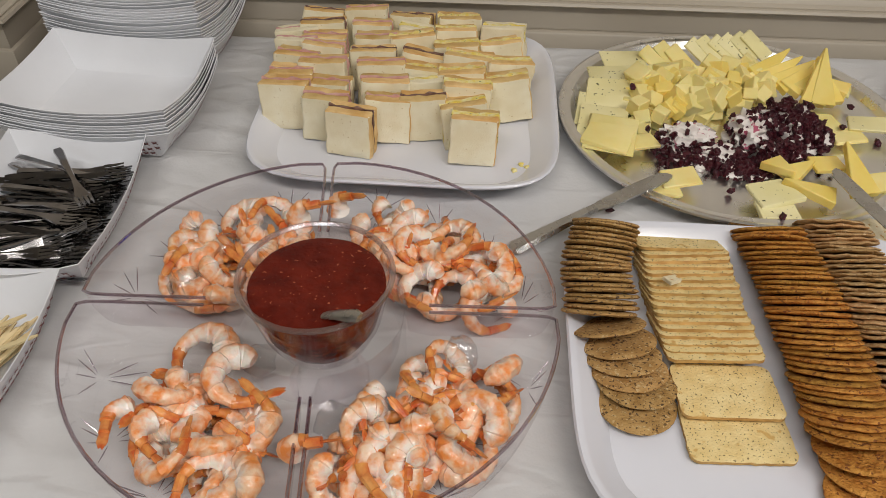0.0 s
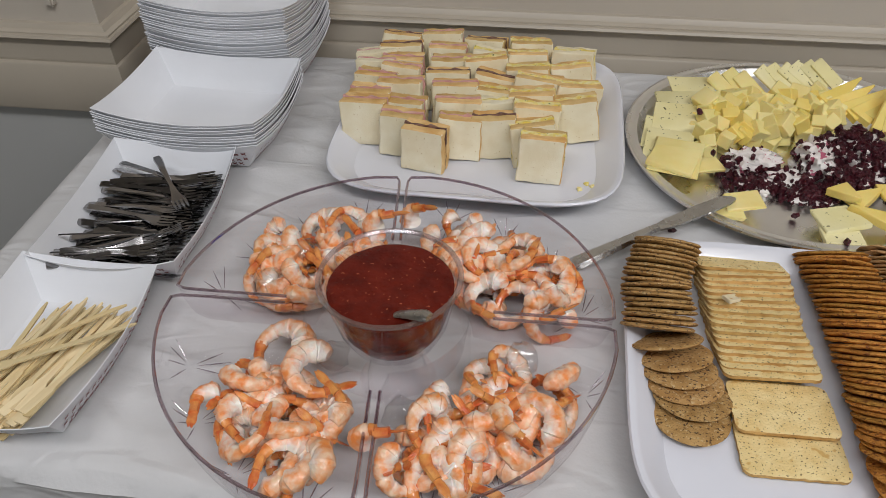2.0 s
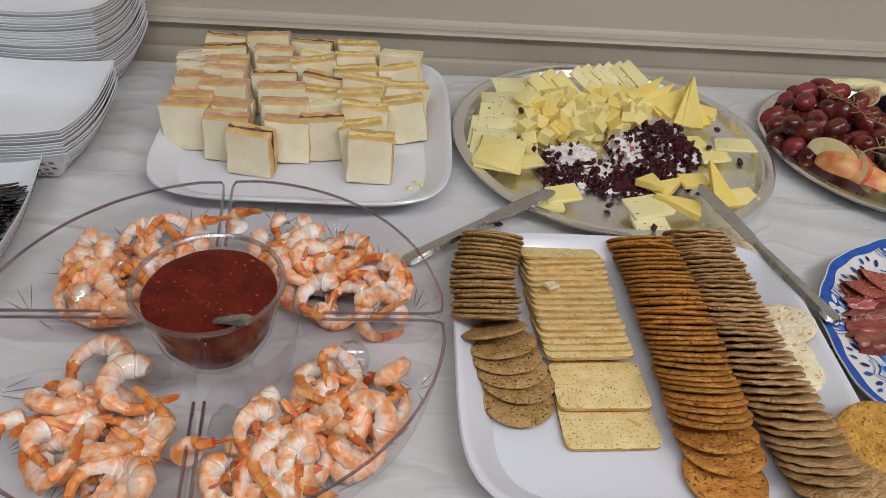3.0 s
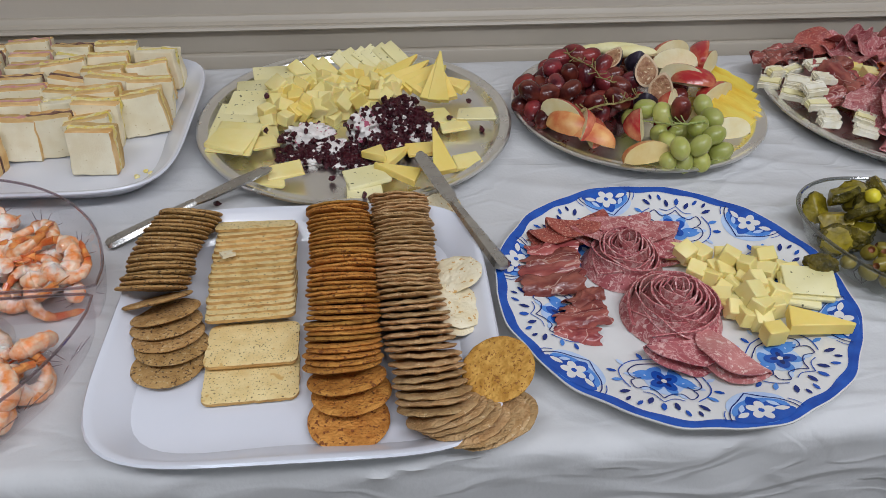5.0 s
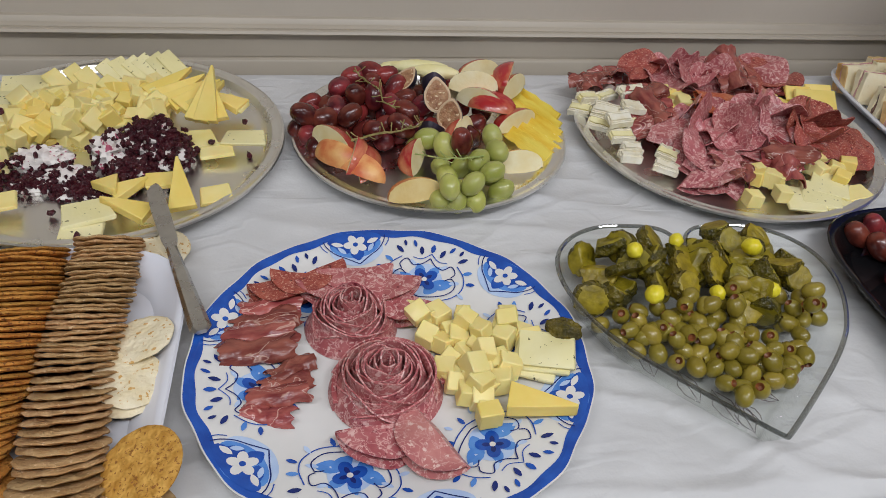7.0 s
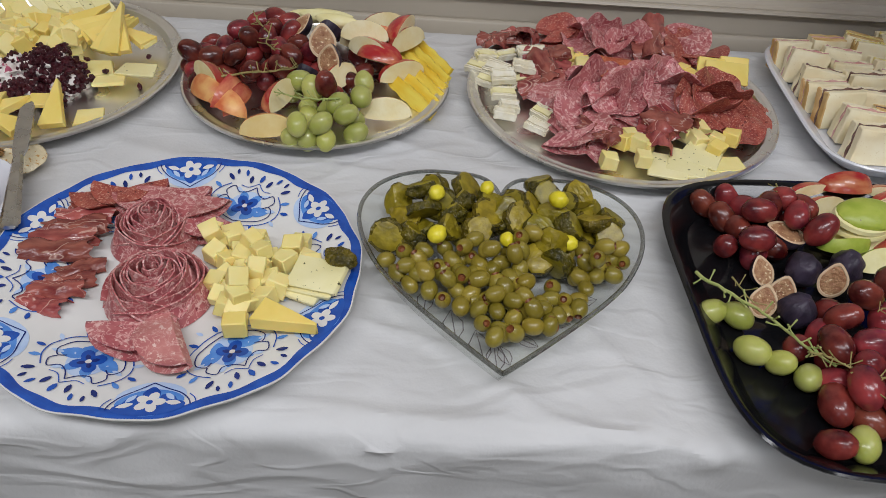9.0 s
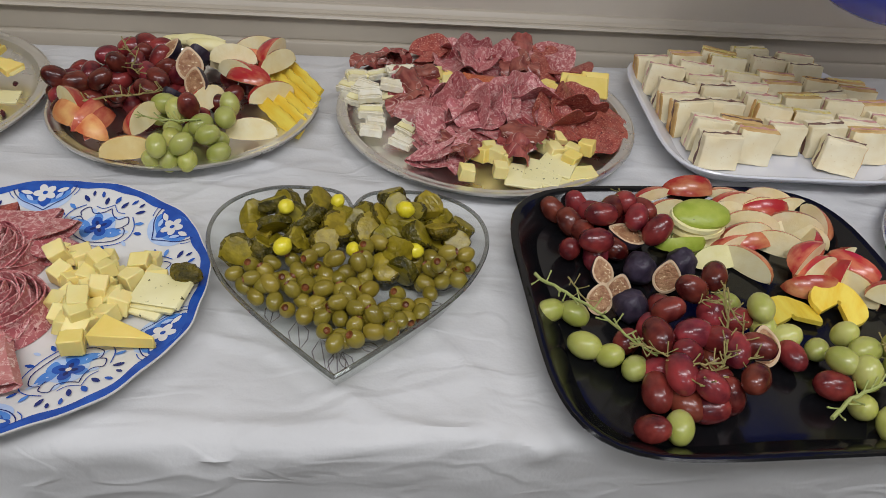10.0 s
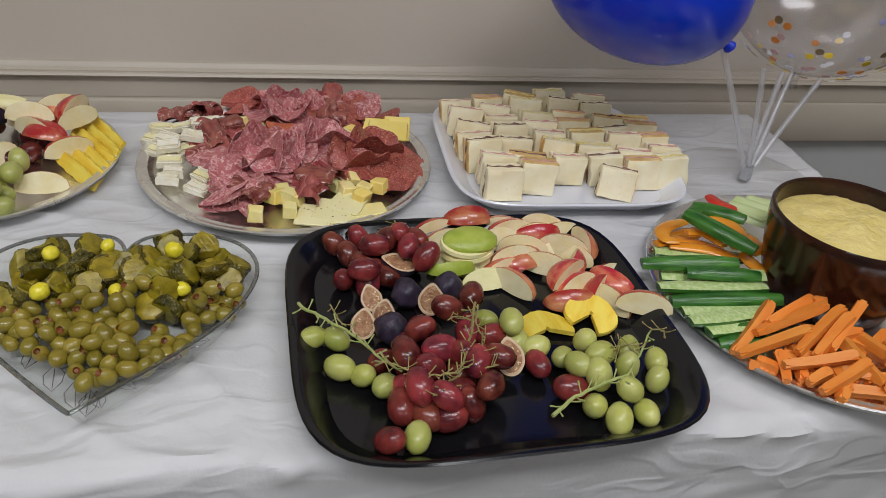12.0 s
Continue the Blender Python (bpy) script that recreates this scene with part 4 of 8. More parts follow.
SETTLED.update(o for o in scene.objects if o.parent is None)

# ---- cheese tray ----
def block(name, label, category, sx, sy, sz, material, m, group="", bevel=0.0009, wob=0.0006, taper=0.0):
    """A cut block or slice, its faces slightly uneven."""
    bm = bmesh.new()
    bmesh.ops.create_cube(bm, size=1)
    bmesh.ops.scale(bm, verts=bm.verts, vec=(sx, sy, sz))
    bmesh.ops.translate(bm, verts=bm.verts, vec=(0, 0, sz / 2))
    for v in bm.verts:
        v.co += Vector((rnd(-1, 1) * sx, rnd(-1, 1) * sy, 0)) * 0.045
        if v.co.z > 0.001:
            v.co.z += rnd(-1, 1) * sz * 0.06
    if taper:
        for v in bm.verts:
            if v.co.y > 0:
                v.co.x *= taper
    bmesh.ops.bevel(bm, geom=bm.edges[:], offset=min(bevel, sz * 0.25), segments=1, affect="EDGES")
    s = rnd(0, 50)
    for v in bm.verts:
        v.co += Vector(noise.noise_vector(v.co * 70 + Vector((s, s, 0)))) * wob * 2
    ob = tagged(part(name, bm, material), label, category, group)
    ob.matrix_world = m
    return ob


random.seed(5)
ZT = TOP + 0.0075
G1 = "cheese on the first tray"
# overlapping slices
for (x, y, z), rz, lift, m in (((0.206, 0.534, 0.775), 8, 4, M_HERB), ((0.189, 0.502, 0.773), 4, 5, M_HERB), ((0.181, 0.474, 0.772), -6, 7, M_HERB), ((0.168, 0.446, 0.768), -12, 6, M_HERB), ((0.168, 0.422, 0.770), -10, 8, M_HERB), ((0.172, 0.395, 0.774), -16, 11, M_CHEESE)):
    block("cheese_slice", "square slice of pale cheese overlapping others" if m is M_CHEESE else "square slice of herb-flecked cheese overlapping others", "cheese slice", 0.050, 0.052, 0.0030, m, pose(x, y, z - 0.002, lift, 0, rz), G1)
# cubes in a heap
cubes = []
for i in range(108):
    for _ in range(60):
        u, v = rnd(0, 1), rnd(-1, 1)
        x = 0.205 + u * 0.155
        y = 0.455 + 0.055 * u ** 0.7 + v * (0.044 - 0.012 * u)
        lay = 0 if i < 52 else 1
        if all((x - a) ** 2 + (y - b) ** 2 > 0.0155 ** 2 or l != lay for a, b, l in cubes):
            break
    cubes.append((x, y, lay))
    s = rnd(0.0135, 0.021)
    block("cheese_cube", "small pale yellow cheese cube in a heap", "cheese cube", s, s * rnd(0.9, 1.1), s * rnd(0.85, 1.0), random.choice((M_CHEESE, M_CHEESE, M_CHEESE, M_GOUDA)),
          pose(x, y, ZT + lay * 0.0135, rnd(-26, 26) * (0.5 + lay), rnd(-26, 26) * (0.5 + lay), rnd(0, 90)), "cheese cubes on the first tray")
# leaning slices at the back
for i, (x, y, z) in enumerate(((0.297, 0.558, 0.785), (0.312, 0.563, 0.785), (0.326, 0.565, 0.786), (0.339, 0.567, 0.787), (0.353, 0.569, 0.788), (0.365, 0.571, 0.790), (0.261, 0.555, 0.780), (0.242, 0.544, 0.780), (0.273, 0.551, 0.780))):
    block("cheese_slice", "small rectangular cheese slice leaning on others", "cheese slice", 0.038, 0.020, 0.0032, M_HERB if i < 6 else M_CHEESE, pose(x, y, z - 0.006, rnd(10, 25), 28, -38 + rnd(-6, 6)), G1)


def wedge(length, width, height, material, m, label, group):
    """A long three-cornered piece of cheese."""
    rows = [[(-width / 2, 0, 0), (width / 2, 0, 0), (width / 2, 0, height), (-width / 2, 0, height)],
            [(-width * 0.28, length * 0.5, 0), (width * 0.28, length * 0.5, 0), (width * 0.28, length * 0.5, height), (-width * 0.28, length * 0.5, height)],
            [(-0.0012, length, 0), (0.0012, length, 0), (0.0012, length, height * 0.96), (-0.0012, length, height * 0.96)]]
    bm = loft(rows)
    bmesh.ops.bevel(bm, geom=bm.edges[:], offset=0.0007, segments=1, affect="EDGES")
    ob = tagged(part("cheese_wedge", bm, material), label, "cheese wedge", group)
    ob.matrix_world = m
    return ob


WL = "three-cornered wedge of yellow cheese on the tray"
for (x, y, z), rx, ry, rz, ln in (((0.347, 0.505, 0.778), 16, 24, -42, 0.058), ((0.357, 0.500, 0.776), 12, 28, -46, 0.060), ((0.369, 0.495, 0.774), 12, 24, -48, 0.060), ((0.380, 0.488, 0.773), 10, 20, -40, 0.060),
                                  ((0.401, 0.467, 0.770), 34, 6, -14, 0.064), ((0.411, 0.465, 0.770), 36, 0, -8, 0.066), ((0.423, 0.469, 0.769), 30, -10, 4, 0.058), ((0.449, 0.492, 0.770), 6, 0, 60, 0.050),
                                  ((0.392, 0.488, 0.772), 10, 14, -36, 0.055), ((0.403, 0.317, 0.766), 22, -6, 6, 0.058), ((0.325, 0.359, 0.768), 8, 0, -150, 0.030), ((0.372, 0.311, 0.764), 8, 0, 70, 0.048), ((0.335, 0.339, 0.766), 8, 0, -60, 0.036)):
    wedge(ln, 0.026, 0.0085, M_GOUDA, pose(x, y, z, rx, ry, rz), WL, G1)
for (x, y, z), sx, sy, rz, m in (((0.403, 0.436, 0.768), 0.042, 0.030, 10, M_CHEESE), ((0.453, 0.434, 0.770), 0.048, 0.026, -8, M_HERB), ((0.425, 0.419, 0.765), 0.036, 0.024, 10, M_CHEESE), ((0.316, 0.314, 0.769), 0.046, 0.034, 18, M_HERB),
                                 ((0.315, 0.295, 0.765), 0.038, 0.026, 4, M_HERB), ((0.380, 0.358, 0.772), 0.034, 0.022, 14, M_GOUDA), ((0.431, 0.342, 0.765), 0.032, 0.026, 10, M_CHEESE), ((0.212, 0.322, 0.764), 0.040, 0.018, -3, M_CHEESE),
                                 ((0.231, 0.334, 0.768), 0.038, 0.024, 10, M_CHEESE), ((0.206, 0.391, 0.768), 0.028, 0.022, 10, M_CHEESE), ((0.439, 0.501, 0.774), 0.034, 0.020, -40, M_CHEESE), ((0.171, 0.395, 0.774), 0.050, 0.050, -22, M_CHEESE)):
    block("cheese_slice", "flat cut slice of cheese lying on the tray", "cheese slice", sx, sy, 0.0045, m, pose(x, y, z - 0.002, rnd(0, 6), rnd(-5, 5), rz), G1, taper=rnd(0.75, 1.0))

# the crumbled log
log = thing("goat_cheese_log", "crumbled white goat cheese log coated in dried cranberries", "cheese", pose(0.307, 0.396, ZT))
LUMPS = ((0.255, 0.408, 0.768), (0.283, 0.381, 0.768), (0.319, 0.418, 0.768), (0.354, 0.426, 0.768), (0.378, 0.411, 0.768), (0.304, 0.357, 0.768), (0.346, 0.379, 0.768), (0.254, 0.368, 0.768))
SIZES = ((0.026, 0.016, 0.013), (0.024, 0.014, 0.009), (0.019, 0.022, 0.019), (0.030, 0.024, 0.021), (0.020, 0.022, 0.016), (0.024, 0.012, 0.006), (0.022, 0.016, 0.013), (0.018, 0.010, 0.006))
skins = []
for i, ((x, y, z), (rx, ry, rz)) in enumerate(zip(LUMPS, SIZES)):
    b = ball(rx, ry, rz, 26, 16, 0.55, i + 1, 3.2)
    for v in b.verts:
        v.co += Vector(noise.noise_vector(v.co * 160)) * 0.0012
    bmesh.ops.translate(b, verts=b.verts, vec=(x - log.location.x, y - log.location.y, rz * 0.5))
    skins.append([(v.co.copy(), v.co.z / rz) for v in b.verts if v.co.z > 0.0015])
    part("cheese_lump", b, M_GOAT, log)
random.seed(8)
spots = []
for skin, num, bare in zip(skins, (170, 230, 190, 700, 520, 230, 400, 110), (0.9, 1.1, 0.75, 9, 9, 9, 9, 9)):
    for i in range(num):
        p, k = random.choice(skin)
        if k > bare and rnd(0, 1) < 0.85:
            continue
        spots.append((p.x + rnd(-0.002, 0.002), p.y + rnd(-0.002, 0.002), p.z + rnd(-0.0005, 0.0012)))
for i in range(170):
    spots.append((rnd(-0.095, 0.085), random.gauss(-0.012, 0.016), rnd(0.001, 0.006)))


def cranberry(size, seed):
    b = ball(size, size * 0.8, size * 0.55, 7, 5, 0.75, seed, 2.2)
    return b


bits = bmesh.new()
for k, (x, y, z) in enumerate(spots):
    add_bm(bits, cranberry(rnd(0.0019, 0.0045), k), pose(x, y, z, rnd(0, 180), rnd(0, 180), rnd(0, 360)))
crumbs = part("cranberry_coating", bits, M_CRAN, log, "dark red dried cranberry pieces")
crumbs["kind"] = "stuff"
for (x, y, z) in ((0.451, 0.478, 0.764), (0.459, 0.417, 0.760), (0.390, 0.448, 0.772), (0.208, 0.393, 0.782), (0.225, 0.383, 0.776), (0.367, 0.451, 0.788), (0.371, 0.447, 0.786), (0.362, 0.449, 0.786), (0.161, 0.300, 0.754), (0.281, 0.325, 0.762), (0.203, 0.468, 0.785), (0.420, 0.425, 0.772), (0.315, 0.281, 0.770)):
    ob = tagged(part("dried_cranberry", cranberry(0.0044, x * 99), M_CRAN), "dark red dried cranberry fallen from the cheese", "cranberry", "fallen cranberries")
    ob.matrix_world = pose(x, y, z, rnd(0, 90), 0, rnd(0, 360))


def butter_knife(tip, end, z_tip, z_end):
    """A table knife from its blade's tip to the end of its handle."""
    length = math.hypot(end[0] - tip[0], end[1] - tip[1])
    rise = math.degrees(math.atan2(z_tip - z_end, length))
    ob = thing("table_knife", "worn steel table knife resting on the tray's rim", "knife", pose(end[0], end[1], z_end, rise, 0, math.degrees(math.atan2(tip[1] - end[1], tip[0] - end[0])) - 90), "table knives")
    h = length * 0.52
    rows = []
    for y, w, t in ((0, 0.0050, 0.002), (0.004, 0.0085, 0.0032), (0.03, 0.0075, 0.0034), (h * 0.9, 0.0052, 0.0030), (h, 0.0046, 0.0028)):
        rows.append([(-w, y, 0.0), (-w * 0.6, y, -t), (w * 0.6, y, -t), (w, y, 0), (w * 0.6, y, t), (-w * 0.6, y, t)])
    part("handle", loft(rows), M_KNIFE, ob)
    rows = []
    for y, w0, w1 in ((h, -0.0046, 0.0046), (h + 0.012, -0.006, 0.0075), (length * 0.8, -0.006, 0.0095), (length * 0.95, -0.004, 0.0098), (length * 0.99, 0.001, 0.008), (length, 0.0045, 0.006)):
        rows.append([(w0, y, -0.0004), (w1, y, -0.0011), (w1, y, 0.0011), (w0, y, 0.0004)])
    part("blade", loft(rows), M_KNIFE, ob)
    return ob


butter_knife((0.2140, 0.329), (0.066, 0.237, 0.757)[:2], 0.780, 0.757)
butter_knife((0.3725, 0.340), (0.437, 0.151, 0.779)[:2], 0.783, 0.779)

settle((0.308, 0.437), (0.3508, 0.4560), (0.976, -0.008, 0.003, 1.026))

# ---- crackers ----
def round_cracker_mesh(r, t, seed, waves=0, dimple=0.0):
    """A baked disc with a domed, dimpled face and an uneven edge."""
    segs = 30
    rows = []
    for k, z in ((0.25, -t / 2), (0.84, -t / 2), (0.95, -t * 0.40), (1.0, -t * 0.12), (1.0, t * 0.10), (0.95, t * 0.38), (0.84, t / 2), (0.7, t / 2), (0.42, t / 2), (0.16, t / 2)):
        row = []
        for i in range(segs):
            a = 2 * math.pi * i / segs
            rr = r * k * (1 + 0.012 * noise.noise(Vector((math.cos(a) * 2, math.sin(a) * 2, seed))))
            x, y = rr * math.cos(a), rr * math.sin(a)
            zz = z + 0.0007 * noise.noise(Vector((x * 130, y * 130, seed * 2)))
            if waves:
                zz += 0.0009 * math.sin(x * waves + seed) * math.sin(y * waves)
            if dimple and z > 0:
                zz -= dimple * max(0, math.sin(x * 620) * math.sin(y * 620))
            row.append((x, y, zz))
        rows.append(row)
    return mesh_of("cracker", loft(rows))


def cracker(name, meshes, material, label, m, group):
    me = random.choice(meshes)
    if len(me.materials) == 0:
        me.materials.append(material)
    ob = tagged(new(name, me), label, "cracker", group)
    ob.matrix_world = m
    return ob


random.seed(31)
ZC = TOP + 0.0050
WHEAT = [round_cracker_mesh(0.0292, 0.0036, s) for s in (1, 2, 3)]
GOLD = [round_cracker_mesh(0.0308, 0.0035, s) for s in (4, 5, 6)]
OAT = [round_cracker_mesh(0.0290, 0.0030, s, 260) for s in (7, 8, 9)]
WATER = [round_cracker_mesh(0.0265, 0.0040, 10, 300, 0.0012)]
TOAST = [round_cracker_mesh(0.0285, 0.0046, 11, 0, 0.0012)]


def row_of(name, meshes, material, label, group, r, stops):
    """Crackers shingled along stops (x, y, tilt in degrees, how many up to the next stop); the near edge rests on the one before."""
    for (x0, y0, t0, n0), (x1, y1, t1, _) in zip(stops, stops[1:]):
        head = math.degrees(math.atan2(x1 - x0, y1 - y0))
        for i in range(n0):
            u = i / n0
            tilt = t0 + (t1 - t0) * u
            z = ZC + r * math.sin(radians(tilt)) + 0.003
            cracker(name, meshes, material, label, pose(x0 + (x1 - x0) * u + rnd(-0.0018, 0.0018), y0 + (y1 - y0) * u + 0.012, z, 0, 0, -head * 0.5 + rnd(-1, 1)) @ pose(0, 0, 0, -tilt + rnd(-2.0, 2.0), rnd(-3, 3), 0) @ pose(0, 0, 0, 0, 0, rnd(0, 360)), group)


row_of("cracker", WHEAT, M_WHEAT, "round brown wheat cracker in a leaning row", "wheat crackers", 0.0300, [(0.1574, 0.0657, 5, 1), (0.1574, 0.0799, 13, 3), (0.1473, 0.1142, 24, 2), (0.1352, 0.1344, 46, 10), (0.1382, 0.1929, 46, 9), (0.1544, 0.2454, 46, 1)])
row_of("cracker", GOLD, M_ORANGE, "round orange-brown savoury cracker in a leaning row", "golden crackers", 0.0300, [(0.3008, -0.0029, 4, 1), (0.3038, 0.0173, 16, 2), (0.2977, 0.0375, 38, 14), (0.2987, 0.1142, 46, 12), (0.2977, 0.1798, 46, 11), (0.2947, 0.2434, 46, 1)])
row_of("cracker", OAT, M_BEIGE, "round beige wavy cracker in a leaning row", "beige crackers", 0.0282, [(0.4140, -0.0160, 20, 3), (0.3970, -0.0240, 26, 6), (0.3660, -0.0100, 40, 17), (0.3552, 0.1142, 46, 13), (0.3563, 0.1869, 46, 13), (0.3552, 0.2575, 44, 1)])
for (x, y, z), rx, ry, rz, ms, m, lab in (((0.397, 0.146, 0.776), -8, -12, 10, WATER, M_PALE, "pale bubbled water cracker lying loose"), ((0.391, 0.105, 0.768), 4, 2, 60, WATER, M_PALE, "pale bubbled water cracker lying loose"),
                                          ((0.395, 0.109, 0.774), 6, 12, 20, WATER, M_PALE, "pale bubbled water cracker lying loose"), ((0.417, 0.027, 0.784), -4, -20, 40, TOAST, M_ORANGE2, "round toasted cracker propped on the platter's rim"),
                                          ((0.394, 0.267, 0.764), 4, 0, 60, WATER, M_PALE, "pale bubbled water cracker lying loose")):
    cracker("cracker", ms, m, lab, pose(x, y, z, rx, ry, rz), "loose crackers")


def seeded_cracker_mesh(seed):
    """A rectangular cracker with a crimped edge and rows of docking dimples."""
    nx, ny, w, d, t = 22, 16, 0.0740, 0.051, 0.0034
    rows = []
    top = []
    for j in range(ny + 1):
        row = []
        for i in range(nx + 1):
            x, y = (i / nx - 0.5) * w, (j / ny - 0.5) * d
            e = min(i, nx - i, j, ny - j)
            z = t / 2 - (0.0007 if e == 0 else 0) + 0.0006 * noise.noise(Vector((x * 90, y * 90, seed)))
            if e > 1 and i % 4 == 1 and j % 4 == 2:
                z -= 0.0009
            x += 0.0008 * noise.noise(Vector((y * 200, seed, 0))) if i in (0, nx) else 0
            y += 0.0008 * noise.noise(Vector((x * 200, seed, 5))) if j in (0, ny) else 0
            cut = max(0.0, abs(x) + abs(y) - (w + d) / 2 + 0.0050)
            row.append((x - math.copysign(cut * 0.42, x), y - math.copysign(cut * 0.42, y), z))
        top.append(row)
    bm = bmesh.new()
    vs = [[bm.verts.new(p) for p in r] for r in top]
    for j in range(ny):
        for i in range(nx):
            f = bm.faces.new((vs[j][i], vs[j][i + 1], vs[j + 1][i + 1], vs[j + 1][i]))
            f.material_index = 0
    loop = vs[0] + [r[-1] for r in vs[1:]] + vs[-1][-2::-1] + [r[0] for r in vs[-2:0:-1]]
    low = [bm.verts.new((v.co.x, v.co.y, -t / 2)) for v in loop]
    for k in range(len(loop)):
        bm.faces.new((loop[k], loop[k - 1], low[k - 1], low[k])).material_index = 1
    bm.faces.new(low[::-1])
    me = mesh_of("cracker", bm)
    me.materials.append(M_RECT)
    me.materials.append(M_RECTEDGE)
    return me


SEEDED = [seeded_cracker_mesh(s) for s in (1, 2, 3)]
SN = "rectangular pale cracker flecked with seeds in a leaning row"
cracker("cracker", SEEDED, None, SN, pose(0.2241, 0.0581, 0.7587, -1.5, 0, 1), "seeded crackers")
cracker("cracker", SEEDED, None, SN, pose(0.2230, 0.0884, 0.7643, -5, 0, 0.5), "seeded crackers")
E0, E1 = (0.2185, 0.1072, 0.7735), (0.2144, 0.2211, 0.7795)
for i in range(17):
    u = i / 16
    tilt = 17 + 7 * min(1, u * 4) + rnd(-1.5, 1.5)
    ex, ey, ez = (E0[k] + (E1[k] - E0[k]) * u for k in range(3))
    cracker("cracker", SEEDED, None, SN, pose(ex + rnd(-0.0015, 0.0015), ey + 0.026 * math.cos(radians(tilt)), ez - 0.026 * math.sin(radians(tilt)), -tilt, rnd(-1, 1), 2 + rnd(-2.0, 2.0)), "seeded crackers")
chip = tagged(part("cracker_fragment", loft([[(-0.006, -0.006, 0), (0.006, -0.003, 0), (0.005, 0.005, 0), (-0.007, 0.004, 0)], [(-0.006, -0.006, 0.003), (0.006, -0.003, 0.003), (0.005, 0.005, 0.003), (-0.007, 0.004, 0.003)]]), M_PALE),
              "pale broken cracker fragment on the seeded crackers", "cracker fragment")
chip.matrix_world = pose(0.196, 0.178, 0.7850, -14, 8, 20)

settle((0.265, 0.109), (0.3070, 0.1239), (0.963, -0.010, 0.011, 0.996))

# ---- more food materials ----
M_BLUE = mat("plate_blue_glaze", (0.012, 0.062, 0.34), (0.02, 0.10, 0.46), 60, 0.25)
M_MIDBLUE = mat("plate_mid_blue_glaze", (0.07, 0.22, 0.62), (0.12, 0.30, 0.70), 60, 0.25)
M_PALEBLUE = mat("plate_pale_blue_glaze", (0.42, 0.55, 0.80), (0.52, 0.64, 0.84), 60, 0.25)
M_NAVY = mat("plate_navy_glaze", (0.008, 0.02, 0.12), (0.012, 0.03, 0.2), 60, 0.25)
M_PLATE = mat("cream_white_glaze", (0.70, 0.69, 0.67), (0.75, 0.74, 0.72), 20, 0.22, coat=0.3)
M_SALAMI = mat("salami", (0.37, 0.085, 0.095), (0.52, 0.175, 0.175), 60, 0.30, 0.15, 300, var=0.10, veins=[((0.68, 0.40, 0.37), 135, 0.050)], specks=[((0.72, 0.47, 0.44), 215, 0.605), ((0.22, 0.035, 0.045), 170, 0.66)])
M_SALAMIPALE = mat("pale_salami", (0.44, 0.14, 0.14), (0.56, 0.23, 0.21), 60, 0.34, 0.12, 300, veins=[((0.64, 0.36, 0.33), 150, 0.035)], specks=[((0.74, 0.52, 0.47), 230, 0.60)])
M_FAT = mat("ham_fat", (0.72, 0.52, 0.46), (0.80, 0.66, 0.60), 70, 0.35, 0.15, 200, coat=0.2)
M_PEPPERONI = mat("pepperoni", (0.23, 0.034, 0.028), (0.37, 0.080, 0.052), 90, 0.38, 0.2, 300, var=0.12, specks=[((0.58, 0.30, 0.22), 480, 0.59), ((0.10, 0.012, 0.012), 200, 0.64)], veins=[((0.44, 0.16, 0.12), 260, 0.03)])
M_HAMCURED = mat("cured_ham", (0.18, 0.029, 0.030), (0.39, 0.110, 0.085), 70, 0.26, 0.2, 240, var=0.20, coat=0.2, stretch=(0.5, 1.6, 1.6), veins=[((0.60, 0.36, 0.30), 26, 0.009)])
M_REDGRAPE = mat("red_grape", (0.060, 0.006, 0.009), (0.27, 0.045, 0.034), 45, 0.24, 0.06, 150, var=0.35, sss=0.1, coat=0.12)
M_GREENGRAPE = mat("green_grape", (0.36, 0.38, 0.075), (0.50, 0.50, 0.16), 40, 0.30, 0.05, 150, var=0.15, sss=0.25, sss_r=(0.6, 0.8, 0.2), coat=0.2)
M_STEM = mat("grape_stem", (0.22, 0.20, 0.06), (0.36, 0.28, 0.11), 90, 0.7, 0.3, 300)
M_GREENSTEM = mat("green_grape_stem", (0.30, 0.36, 0.10), (0.42, 0.44, 0.16), 90, 0.6, 0.3, 300)
M_APPLE = mat("red_apple_skin", (0.40, 0.024, 0.024), (0.72, 0.34, 0.15), 60, 0.25, coat=0.3, var=0.2, spread=(0.42, 0.75), stretch=(1, 1, 0.35))
M_APPLEFLESH = mat("apple_flesh", (0.82, 0.69, 0.36), (0.88, 0.79, 0.52), 60, 0.45, 0.1, 300, var=0.06)
M_PEACH = mat("peach_skin", (0.60, 0.15, 0.05), (0.80, 0.46, 0.17), 50, 0.4, var=0.1)
M_PEACHFLESH = mat("peach_flesh", (0.82, 0.60, 0.24), (0.88, 0.70, 0.34), 50, 0.4, 0.15, 260)
M_PEARSKIN = mat("pear_skin", (0.30, 0.38, 0.04), (0.42, 0.48, 0.08), 70, 0.35, 0.1, 200, specks=[((0.16, 0.14, 0.03), 260, 0.70)])
M_PEARFLESH = mat("pear_flesh", (0.80, 0.72, 0.34), (0.86, 0.80, 0.46), 60, 0.45, 0.1, 300, var=0.06)
M_FIG = mat("fig_skin", (0.010, 0.007, 0.016), (0.050, 0.036, 0.060), 70, 0.46, 0.3, 240, stretch=(1, 1, 0.4))
M_FIGCUT = mat("fig_flesh", (0.30, 0.13, 0.065), (0.50, 0.29, 0.15), 130, 0.5, 0.5, 300, specks=[((0.78, 0.62, 0.40), 260, 0.62)])
